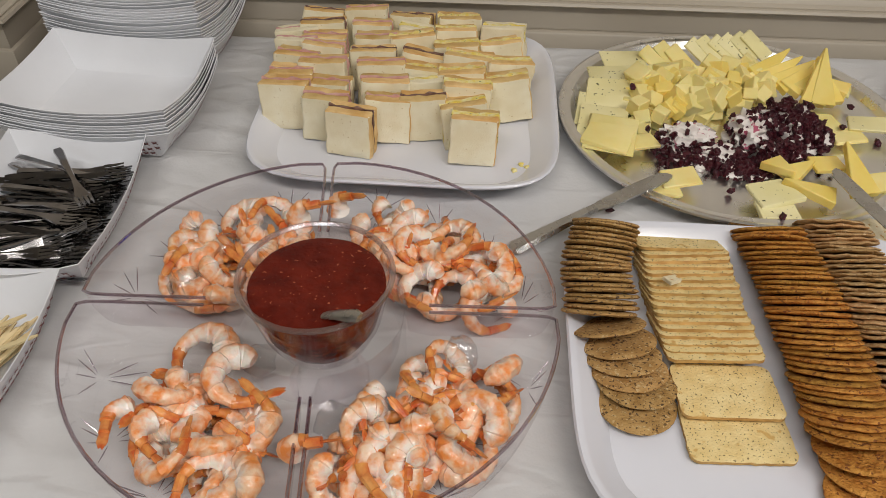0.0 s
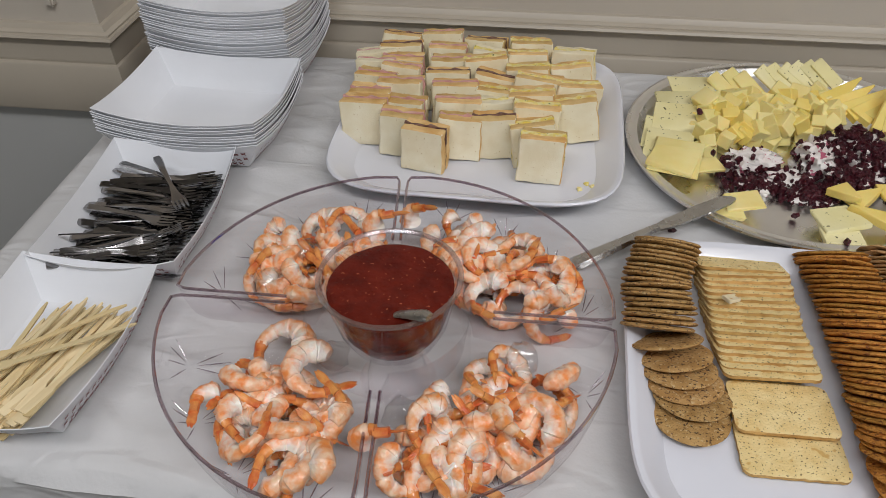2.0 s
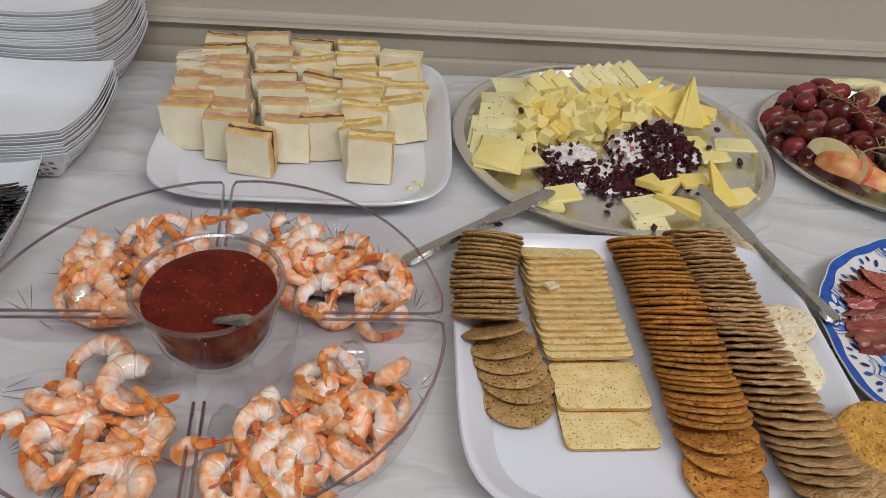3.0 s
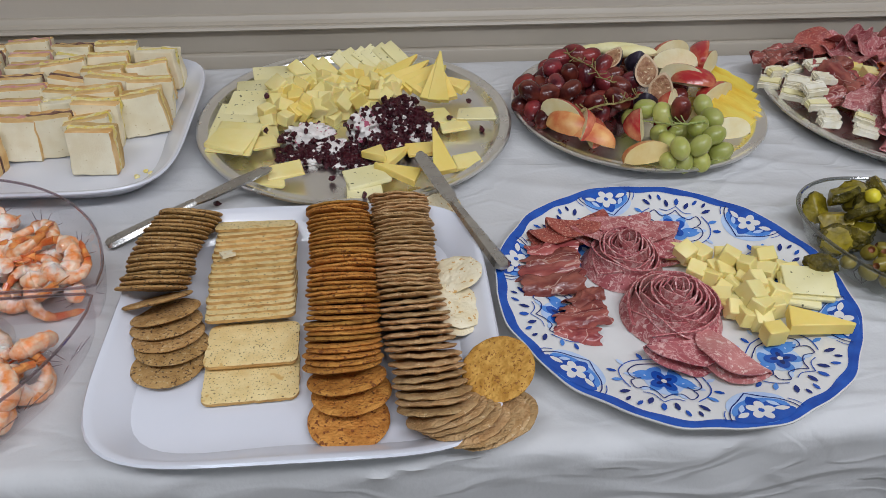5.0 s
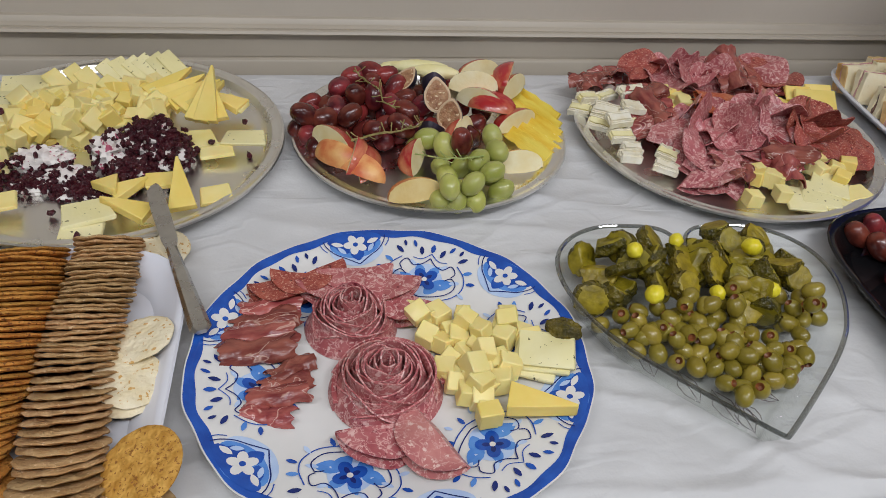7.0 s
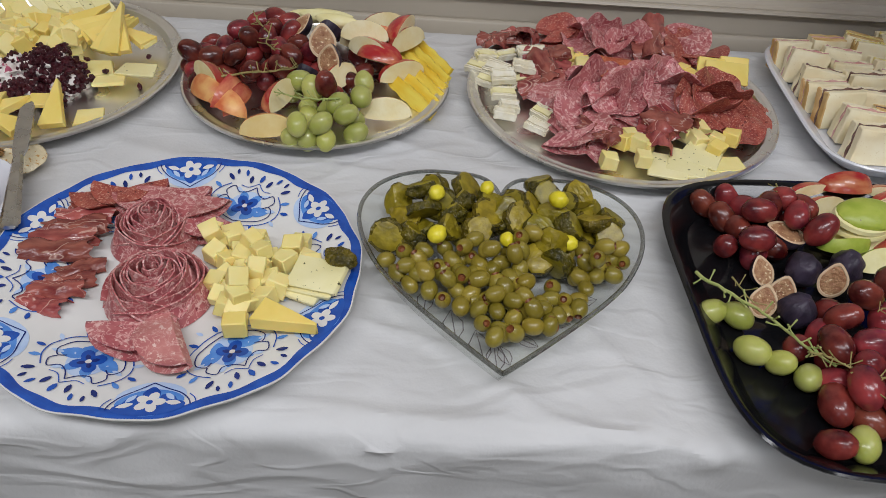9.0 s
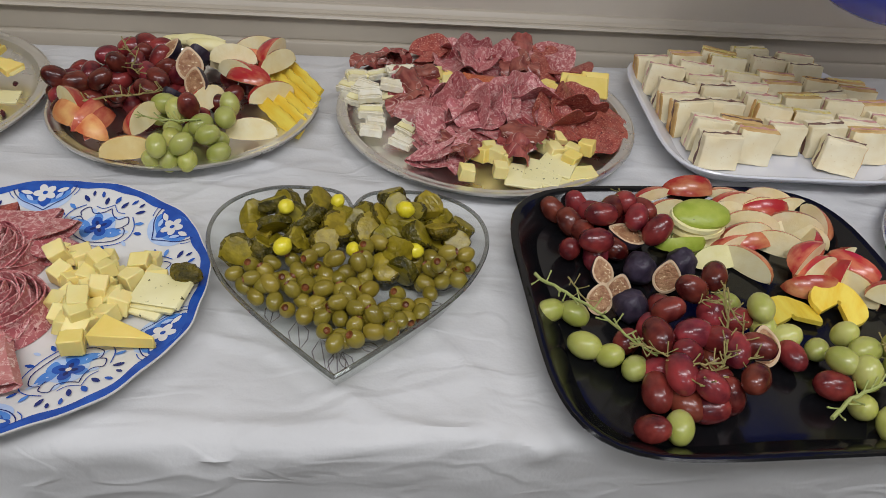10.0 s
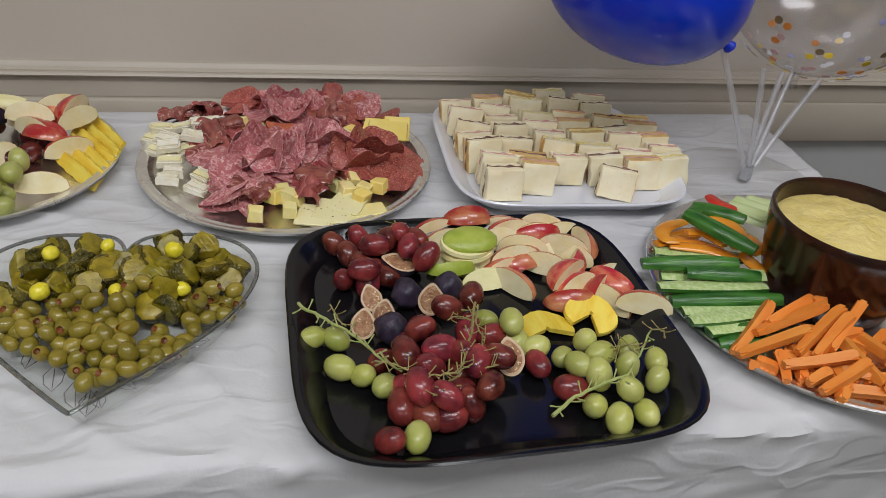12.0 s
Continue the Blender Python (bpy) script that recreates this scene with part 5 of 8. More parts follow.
M_FIGRIM = mat("fig_pith", (0.60, 0.42, 0.26), (0.70, 0.52, 0.34), 80, 0.5)
M_PINE = mat("pineapple_flesh", (0.77, 0.50, 0.032), (0.86, 0.69, 0.11), 80, 0.35, 0.25, 260, var=0.12, stretch=(0.3, 1, 1), specks=[((0.28, 0.15, 0.03), 90, 0.73)])
M_OLIVE = mat("green_olive", (0.200, 0.150, 0.014), (0.29, 0.225, 0.032), 50, 0.30, 0.03, 150, var=0.14, coat=0.25)
M_PIMENTO = mat("pimento", (0.10, 0.034, 0.010), (0.26, 0.085, 0.025), 100, 0.4)
M_PICKLE = mat("pickle_skin", (0.040, 0.034, 0.004), (0.150, 0.115, 0.010), 110, 0.22, 0.9, 330, var=0.25, coat=0.05)
M_PICKLECUT = mat("pickle_flesh", (0.17, 0.130, 0.006), (0.32, 0.25, 0.016), 110, 0.34, 0.22, 240, var=0.2, coat=0.05)
M_YELLOWPEP = mat("yellow_pickled_pepper", (0.72, 0.60, 0.02), (0.80, 0.70, 0.05), 50, 0.3, 0.2, 200, coat=0.2)
M_CUKESKIN = mat("cucumber_skin", (0.016, 0.085, 0.010), (0.060, 0.19, 0.026), 150, 0.3, 0.35, 200, var=0.2, coat=0.2, stretch=(0.02, 1, 1))
M_CUKE = mat("cucumber_flesh", (0.40, 0.56, 0.17), (0.62, 0.71, 0.36), 200, 0.25, 0.25, 260, var=0.12, coat=0.2, stretch=(0.12, 1, 1))
M_CARROT = mat("carrot", (0.74, 0.20, 0.022), (0.82, 0.29, 0.05), 60, 0.45, 0.15, 240, var=0.10, stretch=(0.02, 1, 1))
M_ORANGEPEP = mat("orange_pepper", (0.74, 0.24, 0.010), (0.84, 0.34, 0.03), 40, 0.2, var=0.1, coat=0.4)
M_REDPEP = mat("red_pepper", (0.50, 0.02, 0.012), (0.62, 0.05, 0.02), 40, 0.2, coat=0.4)
M_CELERY = mat("celery", (0.50, 0.60, 0.24), (0.62, 0.70, 0.36), 60, 0.35, 0.2, 200, stretch=(0.02, 1, 1))
M_BOWL = mat("brown_glaze", (0.012, 0.004, 0.003), (0.035, 0.010, 0.005), 30, 0.22, 0.05, 60, coat=0.15)
M_HUMMUS = mat("pale_yellow_dip", (0.70, 0.55, 0.17), (0.78, 0.63, 0.24), 60, 0.55, 0.6, 160)


def sheet(fn, nu, nv, thick=0.0011):
    """A thin closed sheet over u, v in 0..1."""
    top = [[Vector(fn(i / nu, j / nv)) for i in range(nu + 1)] for j in range(nv + 1)]
    low = []
    for j in range(nv + 1):
        row = []
        for i in range(nu + 1):
            du = top[j][min(i + 1, nu)] - top[j][max(i - 1, 0)]
            dv = top[min(j + 1, nv)][i] - top[max(j - 1, 0)][i]
            n = du.cross(dv)
            row.append(top[j][i] - (n.normalized() if n.length > 1e-12 else Vector((0, 0, 1))) * thick)
        low.append(row)
    bm = bmesh.new()
    a = [[bm.verts.new(p) for p in r] for r in top]
    b = [[bm.verts.new(p) for p in r] for r in low]
    for j in range(nv):
        for i in range(nu):
            bm.faces.new((a[j][i], a[j][i + 1], a[j + 1][i + 1], a[j + 1][i]))
            bm.faces.new((b[j][i], b[j + 1][i], b[j + 1][i + 1], b[j][i + 1]))
    la = a[0] + [r[-1] for r in a[1:]] + a[-1][-2::-1] + [r[0] for r in a[-2:0:-1]]
    lb = b[0] + [r[-1] for r in b[1:]] + b[-1][-2::-1] + [r[0] for r in b[-2:0:-1]]
    for k in range(len(la)):
        bm.faces.new((la[k - 1], la[k], lb[k], lb[k - 1]))
    return bm


def disc_uv(u, v):
    """A square's u, v mapped to a unit disc."""
    x, y = 2 * u - 1, 2 * v - 1
    return x * math.sqrt(max(0, 1 - y * y / 2)), y * math.sqrt(max(0, 1 - x * x / 2))


def slice_mesh(r, seed, ruffle=0.004, fold=0.0, waves=1.4):
    """A round slice of sausage, ruffled; fold lifts one half over (1: folded flat)."""
    def fn(u, v):
        x, y = disc_uv(u, v)
        x, y = x * r, y * r
        z = ruffle * math.sin(waves * 3.1 * x / r + seed) * (0.35 + 0.65 * abs(y) / r) + ruffle * 0.6 * noise.noise(Vector((x * 50, y * 50, seed)))
        if fold and y > 0:
            y2 = y * math.cos(math.pi * fold)
            z += y * math.sin(math.pi * fold) + (0.005 if fold > 0.8 else 0)
            y = y2
        return (x, y, z)
    return mesh_of("meat_slice", sheet(fn, 18, 18))


def ribbon_mesh(length, width, seed, amp=0.008, n=3):
    """A slice of cured ham folded lengthways into a soft roll, with ragged ends and a strip of fat along one side."""
    def fn(u, v):
        t = math.pi * (-0.12 + 1.30 * v) + 0.35 * noise.noise(Vector((u * 2.4, seed, 2)))
        wide = width * 0.5 * (0.80 + 0.28 * noise.noise(Vector((u * 2.6, seed * 3.1, 1))) - 0.30 * max(0.0, abs(2 * u - 1) - 0.7))
        x = (u - 0.5) * length * (0.90 + 0.22 * noise.noise(Vector((v * 3.2, seed * 1.7, 3)))) + 0.005 * noise.noise(Vector((v * 8, u * 2, seed)))
        y = -wide * math.cos(t) + 0.007 * noise.noise(Vector((u * 2.2, seed, 4))) + 0.0015 * noise.noise(Vector((u * 9, v * 6, seed)))
        z = amp * (max(math.sin(t), 0.0) ** 0.8 * (0.95 + 0.35 * noise.noise(Vector((u * 3.4, 0.0, seed * 2)))) + 0.30 * noise.noise(Vector((u * 6, v * 7, seed))) * v)
        return (x, y, max(z, 0.0) + 0.0012 * v)
    bm = sheet(fn, 34, 22, 0.0008)
    bm.faces.ensure_lookup_table()
    for k in range(34 * 22):
        if k // 34 == 20:
            bm.faces[2 * k].material_index = bm.faces[2 * k + 1].material_index = 1
    me = mesh_of("meat_slice", bm)
    me.materials.append(M_HAMCURED)
    me.materials.append(M_FAT)
    return me


def put(name, me, material, label, category, m, group=""):
    """Links a shared mesh as a thing of its own."""
    if material is not None and len(me.materials) == 0:
        me.materials.append(material)
    ob = tagged(new(name, me), label, category, group)
    ob.matrix_world = m
    return ob


# ---- painted plate ----
PX, PY, PR = 0.6015, 0.1231, 0.1590


def plate_r(a):
    return PR * (1 + 0.008 * math.cos(12 * a + 3.77) + 0.003 * math.cos(24 * a))


PLATE_PROFILE = [(0.0, 0.0065), (0.55, 0.0065), (0.66, 0.0085), (0.76, 0.0130), (0.90, 0.0185), (0.97, 0.0215), (1.0, 0.0220)]


def plate_z(k):
    for (a, za), (b, zb) in zip(PLATE_PROFILE, PLATE_PROFILE[1:]):
        if k <= b:
            return za + (zb - za) * (k - a) / (b - a)
    return PLATE_PROFILE[-1][1]


plate = thing("dinner_plate", "large white plate painted with blue flowers and a blue rim", "plate", pose(PX, PY, TOP + 0.002))
SEG = 192
rows = []
for k, z in [(0.5, 0.0), (0.62, 0.001), (0.94, 0.0165), (0.995, 0.0195), (1.0, 0.0208)] + [(k, z) for k, z in PLATE_PROFILE[:0:-1]] + [(0.3, 0.0065), (0.02, 0.0065)]:
    rows.append([(k * plate_r(2 * math.pi * i / SEG) * math.cos(2 * math.pi * i / SEG), k * plate_r(2 * math.pi * i / SEG) * math.sin(2 * math.pi * i / SEG), z) for i in range(SEG)])
part("plate_body", loft(rows), M_PLATE, plate)


def on_plate(x, y, lift):
    a = math.atan2(y, x)
    k = math.hypot(x, y) / plate_r(a)
    return (x, y, plate_z(min(k, 1)) + lift)


INK = {"blue": 0, "mid": 1, "pale": 2, "navy": 3, "white": 4}
INKS = [M_BLUE, M_MIDBLUE, M_PALEBLUE, M_NAVY, M_PLATE]
motif = [None]


def paint(key, pts, lift):
    """A patch of glaze that follows the plate's curve."""
    bm = motif[0]
    if len(pts) == 4:
        bm.faces.new([bm.verts.new(on_plate(x, y, lift)) for x, y in pts]).material_index = INK[key]
        return
    cx, cy = sum(p[0] for p in pts) / len(pts), sum(p[1] for p in pts) / len(pts)
    rings = [[bm.verts.new(on_plate(cx + (x - cx) * k, cy + (y - cy) * k, lift)) for x, y in pts] for k in (1.0, 0.66, 0.33)]
    mid = bm.verts.new(on_plate(cx, cy, lift))
    n = len(pts)
    for i in range(n):
        for a, b in zip(rings, rings[1:]):
            bm.faces.new((a[i], a[(i + 1) % n], b[(i + 1) % n], b[i])).material_index = INK[key]
        bm.faces.new((rings[-1][i], rings[-1][(i + 1) % n], mid)).material_index = INK[key]


def begin():
    motif[0] = bmesh.new()


def finish(name, label="", stuff=False):
    ob = part(name, motif[0], INKS, plate, label, smooth=False)
    if stuff:
        ob["kind"] = "stuff"


def blob(bm, r, a, lr, lt, rot=0.0, lift=0.0005, n=14, point=0.0):
    """An oval brushstroke at radius r and angle a; lr long, lt wide, turned by rot; point sharpens its ends."""
    cx, cy = r * math.cos(a), r * math.sin(a)
    t = a + rot
    pts = []
    for i in range(n):
        s = 2 * math.pi * i / n
        u, w = lr * math.cos(s), lt * math.sin(s) * (1 - point * abs(math.cos(s)) ** 2)
        pts.append((cx + u * math.cos(t) - w * math.sin(t), cy + u * math.sin(t) + w * math.cos(t)))
    paint(bm, pts, lift)


def stroke(bm, pts, w, lift=0.0006):
    """A thin painted line through polar points (r, a)."""
    q = [(r * math.cos(a), r * math.sin(a)) for r, a in pts]
    for (x0, y0), (x1, y1) in zip(q, q[1:]):
        d = math.hypot(x1 - x0, y1 - y0) or 1
        nx, ny = -(y1 - y0) / d * w, (x1 - x0) / d * w
        paint(bm, [(x0 - nx, y0 - ny), (x1 - nx, y1 - ny), (x1 + nx, y1 + ny), (x0 + nx, y0 + ny)], lift)


begin()
band = "blue"
prev = None
for i in range(SEG + 1):
    a = 2 * math.pi * i / SEG
    r1 = plate_r(a)
    k0 = 0.942 + 0.006 * math.sin(24 * a)
    cur = [(r1 * k * math.cos(a), r1 * k * math.sin(a)) for k in (k0, 0.965, 0.993)]
    if prev:
        paint(band, [prev[0], cur[0], cur[1], prev[1]], 0.0004)
        paint(band, [prev[1], cur[1], cur[2], prev[2]], 0.0004)
    prev = cur
finish("painted_rim", "deep blue painted rim band")
def dab(key, r0, a, u, w, ln, wd, ang, lift, n=12, point=0.45):
    """An oval dab: u outwards and w sideways from the place r0, a; its length turned by ang from outwards."""
    r, da = math.hypot(r0 + u, w), math.atan2(w, r0 + u)
    blob(key, r, a + da, ln, wd, ang - da, lift, n, point)


def curl(key, r0, a, pts, w, lift=0.0010):
    """A painted line through points (outwards, sideways), rounded."""
    fine = []
    for i in range(len(pts) - 1):
        p0, p1, p2, p3 = (pts[max(0, min(len(pts) - 1, i + k))] for k in (-1, 0, 1, 2))
        for s in range(5):
            t = s / 5
            fine.append(tuple(0.5 * (2 * p1[c] + (p2[c] - p0[c]) * t + (2 * p0[c] - 5 * p1[c] + 4 * p2[c] - p3[c]) * t * t + (3 * p1[c] - p0[c] - 3 * p2[c] + p3[c]) * t ** 3) for c in (0, 1)))
    fine.append(pts[-1])
    stroke(key, [(math.hypot(r0 + u, v), a + math.atan2(v, r0 + u)) for u, v in fine], w, lift)


loose = []
for s in range(6):
    a = radians(60 * s - 20.2)
    begin()
    # blue shield with a white flower at the rim
    R0 = 0.1420
    dab("pale", R0, a, -0.006, 0, 0.017, 0.025, 0, 0.0005, 24, 0.2)
    dab("mid", R0, a, 0.000, 0, 0.0145, 0.024, 0, 0.0006, 24, 0.2)
    dab("blue", R0, a, 0.005, 0, 0.009, 0.0255, 0, 0.0007, 24, 0.1)
    dab("blue", R0, a, -0.009, 0, 0.0085, 0.0065, 0, 0.0007, 14, 0.5)
    for sg in (-1, 1):
        dab("blue", R0, a, -0.001, sg * 0.013, 0.009, 0.0055, sg * 0.7, 0.0007, 12, 0.3)
        dab("white", R0, a, 0.002, sg * 0.0165, 0.0058, 0.0026, sg * 1.3, 0.0010, 12, 0.5)
        dab("pale", R0, a, -0.005, sg * 0.0135, 0.0050, 0.0022, sg * 0.7, 0.0010, 12, 0.5)
        curl("navy", R0, a, [(0.006, sg * 0.029), (0.000, sg * 0.027), (-0.008, sg * 0.0205), (-0.014, sg * 0.011), (-0.0215, 0)], 0.0005)
        curl("blue", R0, a, [(0.005, sg * 0.033), (-0.001, sg * 0.031), (-0.006, sg * 0.027)], 0.0004)
    for k in range(5):
        t = 2 * math.pi * k / 5 + 0.3
        dab("white", R0, a, 0.0062 * math.cos(t), 0.0062 * math.sin(t), 0.0050, 0.0038, t, 0.0010, 12, 0.0)
    dab("blue", R0, a, 0, 0, 0.0024, 0.0024, 0, 0.0012, 10, 0)
    finish("painted_flower", "white flower on a blue painted shield")
    # deep blue flower in a leaf between the shields
    begin()
    b = a + radians(30)
    R0 = 0.106
    dab("pale", R0, b, -0.001, 0, 0.0185, 0.0165, 0, 0.0005, 24, 0.2)
    for sg in (-1, 1):
        dab("mid", R0, b, -0.003, sg * 0.0155, 0.0115, 0.0062, sg * 1.25, 0.0006, 16, 0.5)
        dab("mid", R0, b, -0.008, sg * 0.0085, 0.0095, 0.0060, sg * 0.5, 0.0006, 16, 0.4)
        dab("mid", R0, b, 0.009, sg * 0.0060, 0.0080, 0.0045, sg * 0.6, 0.0006, 16, 0.4)
        dab("pale", R0, b, 0.015, sg * 0.014, 0.0048, 0.0020, sg * 0.9, 0.0008, 10, 0.5)
        dab("pale", R0, b, 0.001, sg * 0.0275, 0.0050, 0.0022, sg * 1.4, 0.0008, 10, 0.5)
        curl("navy", R0, b, [(-0.021, 0), (-0.018, sg * 0.012), (-0.012, sg * 0.024), (-0.002, sg * 0.029), (0.005, sg * 0.024), (0.002, sg * 0.018)], 0.0005)
        curl("navy", R0, b, [(0.023, 0), (0.016, sg * 0.006), (0.013, sg * 0.014), (0.018, sg * 0.021), (0.011, sg * 0.026), (0.006, sg * 0.023)], 0.0005)
        curl("blue", R0, b, [(-0.026, 0), (-0.023, sg * 0.014), (-0.015, sg * 0.029), (-0.003, sg * 0.036), (0.009, sg * 0.034), (0.019, sg * 0.026)], 0.0005)
        curl("blue", R0, b, [(0.028, 0), (0.021, sg * 0.008), (0.021, sg * 0.016)], 0.0004)
    for k in range(4):
        t = math.pi / 2 * k + 0.78
        dab("blue", R0, b, 0.0068 * math.cos(t), 0.0068 * math.sin(t), 0.0064, 0.0052, t, 0.0010, 14, 0.0)
        dab("navy", R0, b, 0.0048 * math.cos(t), 0.0048 * math.sin(t), 0.0034, 0.0020, t, 0.0012, 10, 0.4)
    dab("white", R0, b, 0, 0, 0.0024, 0.0024, 0, 0.0014, 10, 0)
    finish("painted_flower", "deep blue painted flower in a pale curling leaf")
    loose.append(b)
begin()
for b in loose:
    # loose leaves and drops
    for u, w, ln, wd, ang, key in ((0.034, 0.0, 0.0048, 0.0024, 0.0, "blue"), (0.030, 0.010, 0.0048, 0.0022, 0.3, "navy"), (0.030, -0.010, 0.0048, 0.0022, -0.3, "navy"), (0.036, 0.018, 0.0040, 0.0018, 0.5, "blue"), (0.036, -0.018, 0.0040, 0.0018, -0.5, "blue"),
                                   (0.026, 0.030, 0.0050, 0.0022, 1.0, "navy"), (0.026, -0.030, 0.0050, 0.0022, -1.0, "navy"), (0.013, 0.037, 0.0046, 0.0021, 1.2, "mid"), (0.013, -0.037, 0.0046, 0.0021, -1.2, "mid"), (0.002, 0.042, 0.0042, 0.0020, 1.5, "blue"), (0.002, -0.042, 0.0042, 0.0020, -1.5, "blue"),
                                   (-0.012, 0.036, 0.0042, 0.0018, 2.2, "pale"), (-0.012, -0.036, 0.0042, 0.0018, -2.2, "pale"), (-0.024, 0.021, 0.0042, 0.0019, 2.4, "blue"), (-0.024, -0.021, 0.0042, 0.0019, -2.4, "blue"), (-0.031, 0.0, 0.0040, 0.0020, 0.0, "blue"), (-0.033, 0.012, 0.0034, 0.0016, 2.6, "pale"), (-0.033, -0.012, 0.0034, 0.0016, -2.6, "pale"),
                                   (0.034, 0.027, 0.0034, 0.0016, 0.4, "navy"), (0.034, -0.027, 0.0034, 0.0016, -0.4, "navy")):
        dab(key, 0.106, b, u, w, ln, wd, ang, 0.0011, 9)
finish("painted_leaf_scatter", "small blue painted leaves and drops", True)

# meats on the plate
random.seed(17)
PG = "cold meats on the painted plate"
PZ = TOP + 0.0095


def rose(x, y, radius, height, petals, m, label):
    """A rose of rolled salami slices."""
    ob = thing("salami_rose", label, "salami", pose(x, y, PZ), PG)
    for i in range(petals):
        u = (i + 0.6) / petals
        rr = radius * (0.06 + 0.94 * u ** 0.75) * rnd(0.97, 1.03)
        a0 = i * 2.4 + rnd(-0.4, 0.4)
        span = 5.6 if i < 5 else rnd(3.3, 4.6)
        hh = height * (1.0 - 0.42 * u ** 1.6) * rnd(0.88, 1.06)
        lean = -0.06 - 0.50 * u ** 1.2
        ox, oy = rnd(-1, 1) * 0.0014, rnd(-1, 1) * 0.0014

        def fn(p, q, rr=rr, a0=a0, span=span, hh=hh, lean=lean, i=i, ox=ox, oy=oy, u=u):
            a = a0 + span * (p - 0.5)
            e = 1 - 0.62 * abs(2 * p - 1) ** 2.2
            h = hh * q * e
            w = noise.noise(Vector((p * 3.4, i * 1.7, q * 1.1)))
            flare = 0.0045 * u * max(0.0, q - 0.72) / 0.28
            r = max(rr + lean * h + 0.0026 * w * (0.3 + q) + flare, 0.0012)
            return (ox + r * math.cos(a), oy + r * math.sin(a), h + (0.0030 * noise.noise(Vector((p * 5, i, 0))) - 0.0018 * u * max(0.0, q - 0.8)) * q)
        part("petal", sheet(fn, 26, 8, 0.0013), m, ob)
    return ob


rose(0.569, 0.168, 0.040, 0.038, 22, M_SALAMI, "rose of rolled pink salami slices on the plate")
rose(0.595, 0.098, 0.0455, 0.041, 28, M_SALAMI, "large rose of rolled pink salami slices on the plate")
WIDE = slice_mesh(0.0335, 8, 0.0030, 0.93)
SALF = [slice_mesh(0.034, s, 0.003, 0.94) for s in (4, 5)]
HAM = [ribbon_mesh(0.060, 0.030, s, 0.0105) for s in (1, 2, 3, 4, 5)]
PEP = [slice_mesh(0.027, s, 0.0018, 0.95) for s in (6, 7)]
for (x, y, z), rx, ry, rz, me, m in (((0.633, 0.046, 0.772), 10, -4, -62, WIDE, M_SALAMIPALE), ((0.589, 0.061, 0.768), 4, 4, 10, SALF[0], M_SALAMI), ((0.599, 0.210, 0.778), 14, -3, -14, SALF[1], M_SALAMI), ((0.573, 0.221, 0.776), 12, 2, 6, SALF[0], M_SALAMI), ((0.616, 0.193, 0.774), 14, 8, -30, SALF[0], M_SALAMI),
                                     ((0.554, 0.210, 0.776), 10, 5, 12, SALF[1], M_SALAMI), ((0.527, 0.212, 0.780), 12, 0, -10, PEP[0], M_PEPPERONI), ((0.506, 0.210, 0.775), 10, 0, 14, PEP[1], M_PEPPERONI), ((0.538, 0.220, 0.776), 10, 0, 30, PEP[1], M_PEPPERONI)):
    put("salami_slice", me.copy(), m, "half-folded slice of pale pink salami on the painted plate" if me is WIDE else "folded slice of salami on the painted plate", "salami", pose(x, y, z, rx, ry, rz), PG)
for (x, y, z) in [(0.623, 0.173, 0.772), (0.632, 0.164, 0.772), (0.643, 0.166, 0.772), (0.633, 0.144, 0.772), (0.653, 0.151, 0.772), (0.667, 0.165, 0.772), (0.656, 0.139, 0.772), (0.671, 0.154, 0.772), (0.682, 0.143, 0.772), (0.674, 0.131, 0.772), (0.706, 0.160, 0.772), (0.697, 0.150, 0.772), (0.697, 0.135, 0.772), (0.712, 0.138, 0.772), (0.719, 0.132, 0.772), (0.647, 0.121, 0.772), (0.659, 0.126, 0.772), (0.675, 0.122, 0.772), (0.662, 0.105, 0.772), (0.676, 0.107, 0.772), (0.689, 0.115, 0.772), (0.693, 0.105, 0.772)] + [(0.650, 0.095, 0.772), (0.664, 0.091, 0.772), (0.673, 0.088, 0.772), (0.690, 0.090, 0.772), (0.652, 0.100, 0.772), (0.666, 0.078, 0.772), (0.657, 0.081, 0.772), (0.671, 0.064, 0.772), (0.643, 0.108, 0.772), (0.644, 0.133, 0.772), (0.626, 0.162, 0.782), (0.663, 0.150, 0.784), (0.677, 0.135, 0.784), (0.701, 0.152, 0.782), (0.674, 0.116, 0.784), (0.662, 0.100, 0.784), (0.667, 0.086, 0.782)]:
    s = rnd(0.0135, 0.0175)
    block("cheese_cube", "small pale yellow cheese cube on the painted plate", "cheese cube", s, s * rnd(0.85, 1.2), s * rnd(0.8, 1.0), M_CHEESE, pose(x, y, z - 0.008, rnd(-20, 20), rnd(-20, 20), rnd(0, 90)), "cheese cubes on the painted plate")
wedge(0.052, 0.026, 0.012, M_GOUDA, pose(*(0.688, 0.071, 0.771), 3, 0, -108), "three-cornered wedge of yellow cheese on the painted plate", "")
block("cheese_block", "upright block of yellow cheese on the painted plate", "cheese", 0.018, 0.014, 0.017, M_GOUDA, pose(*(0.671, 0.061, 0.764), 0, 0, 10))
for (x, y, z), sx, sy, rz in (((0.729, 0.115, 0.776), 0.046, 0.034, -14), ((0.725, 0.112, 0.772), 0.044, 0.032, -20), ((0.716, 0.100, 0.767), 0.034, 0.012, -26)):
    block("cheese_slice", "slice of herb-flecked white cheese on the painted plate", "cheese slice", sx, sy, 0.0045, M_HERB, pose(x, y, z, 6, -4, rz), "herbed cheese on the plate")
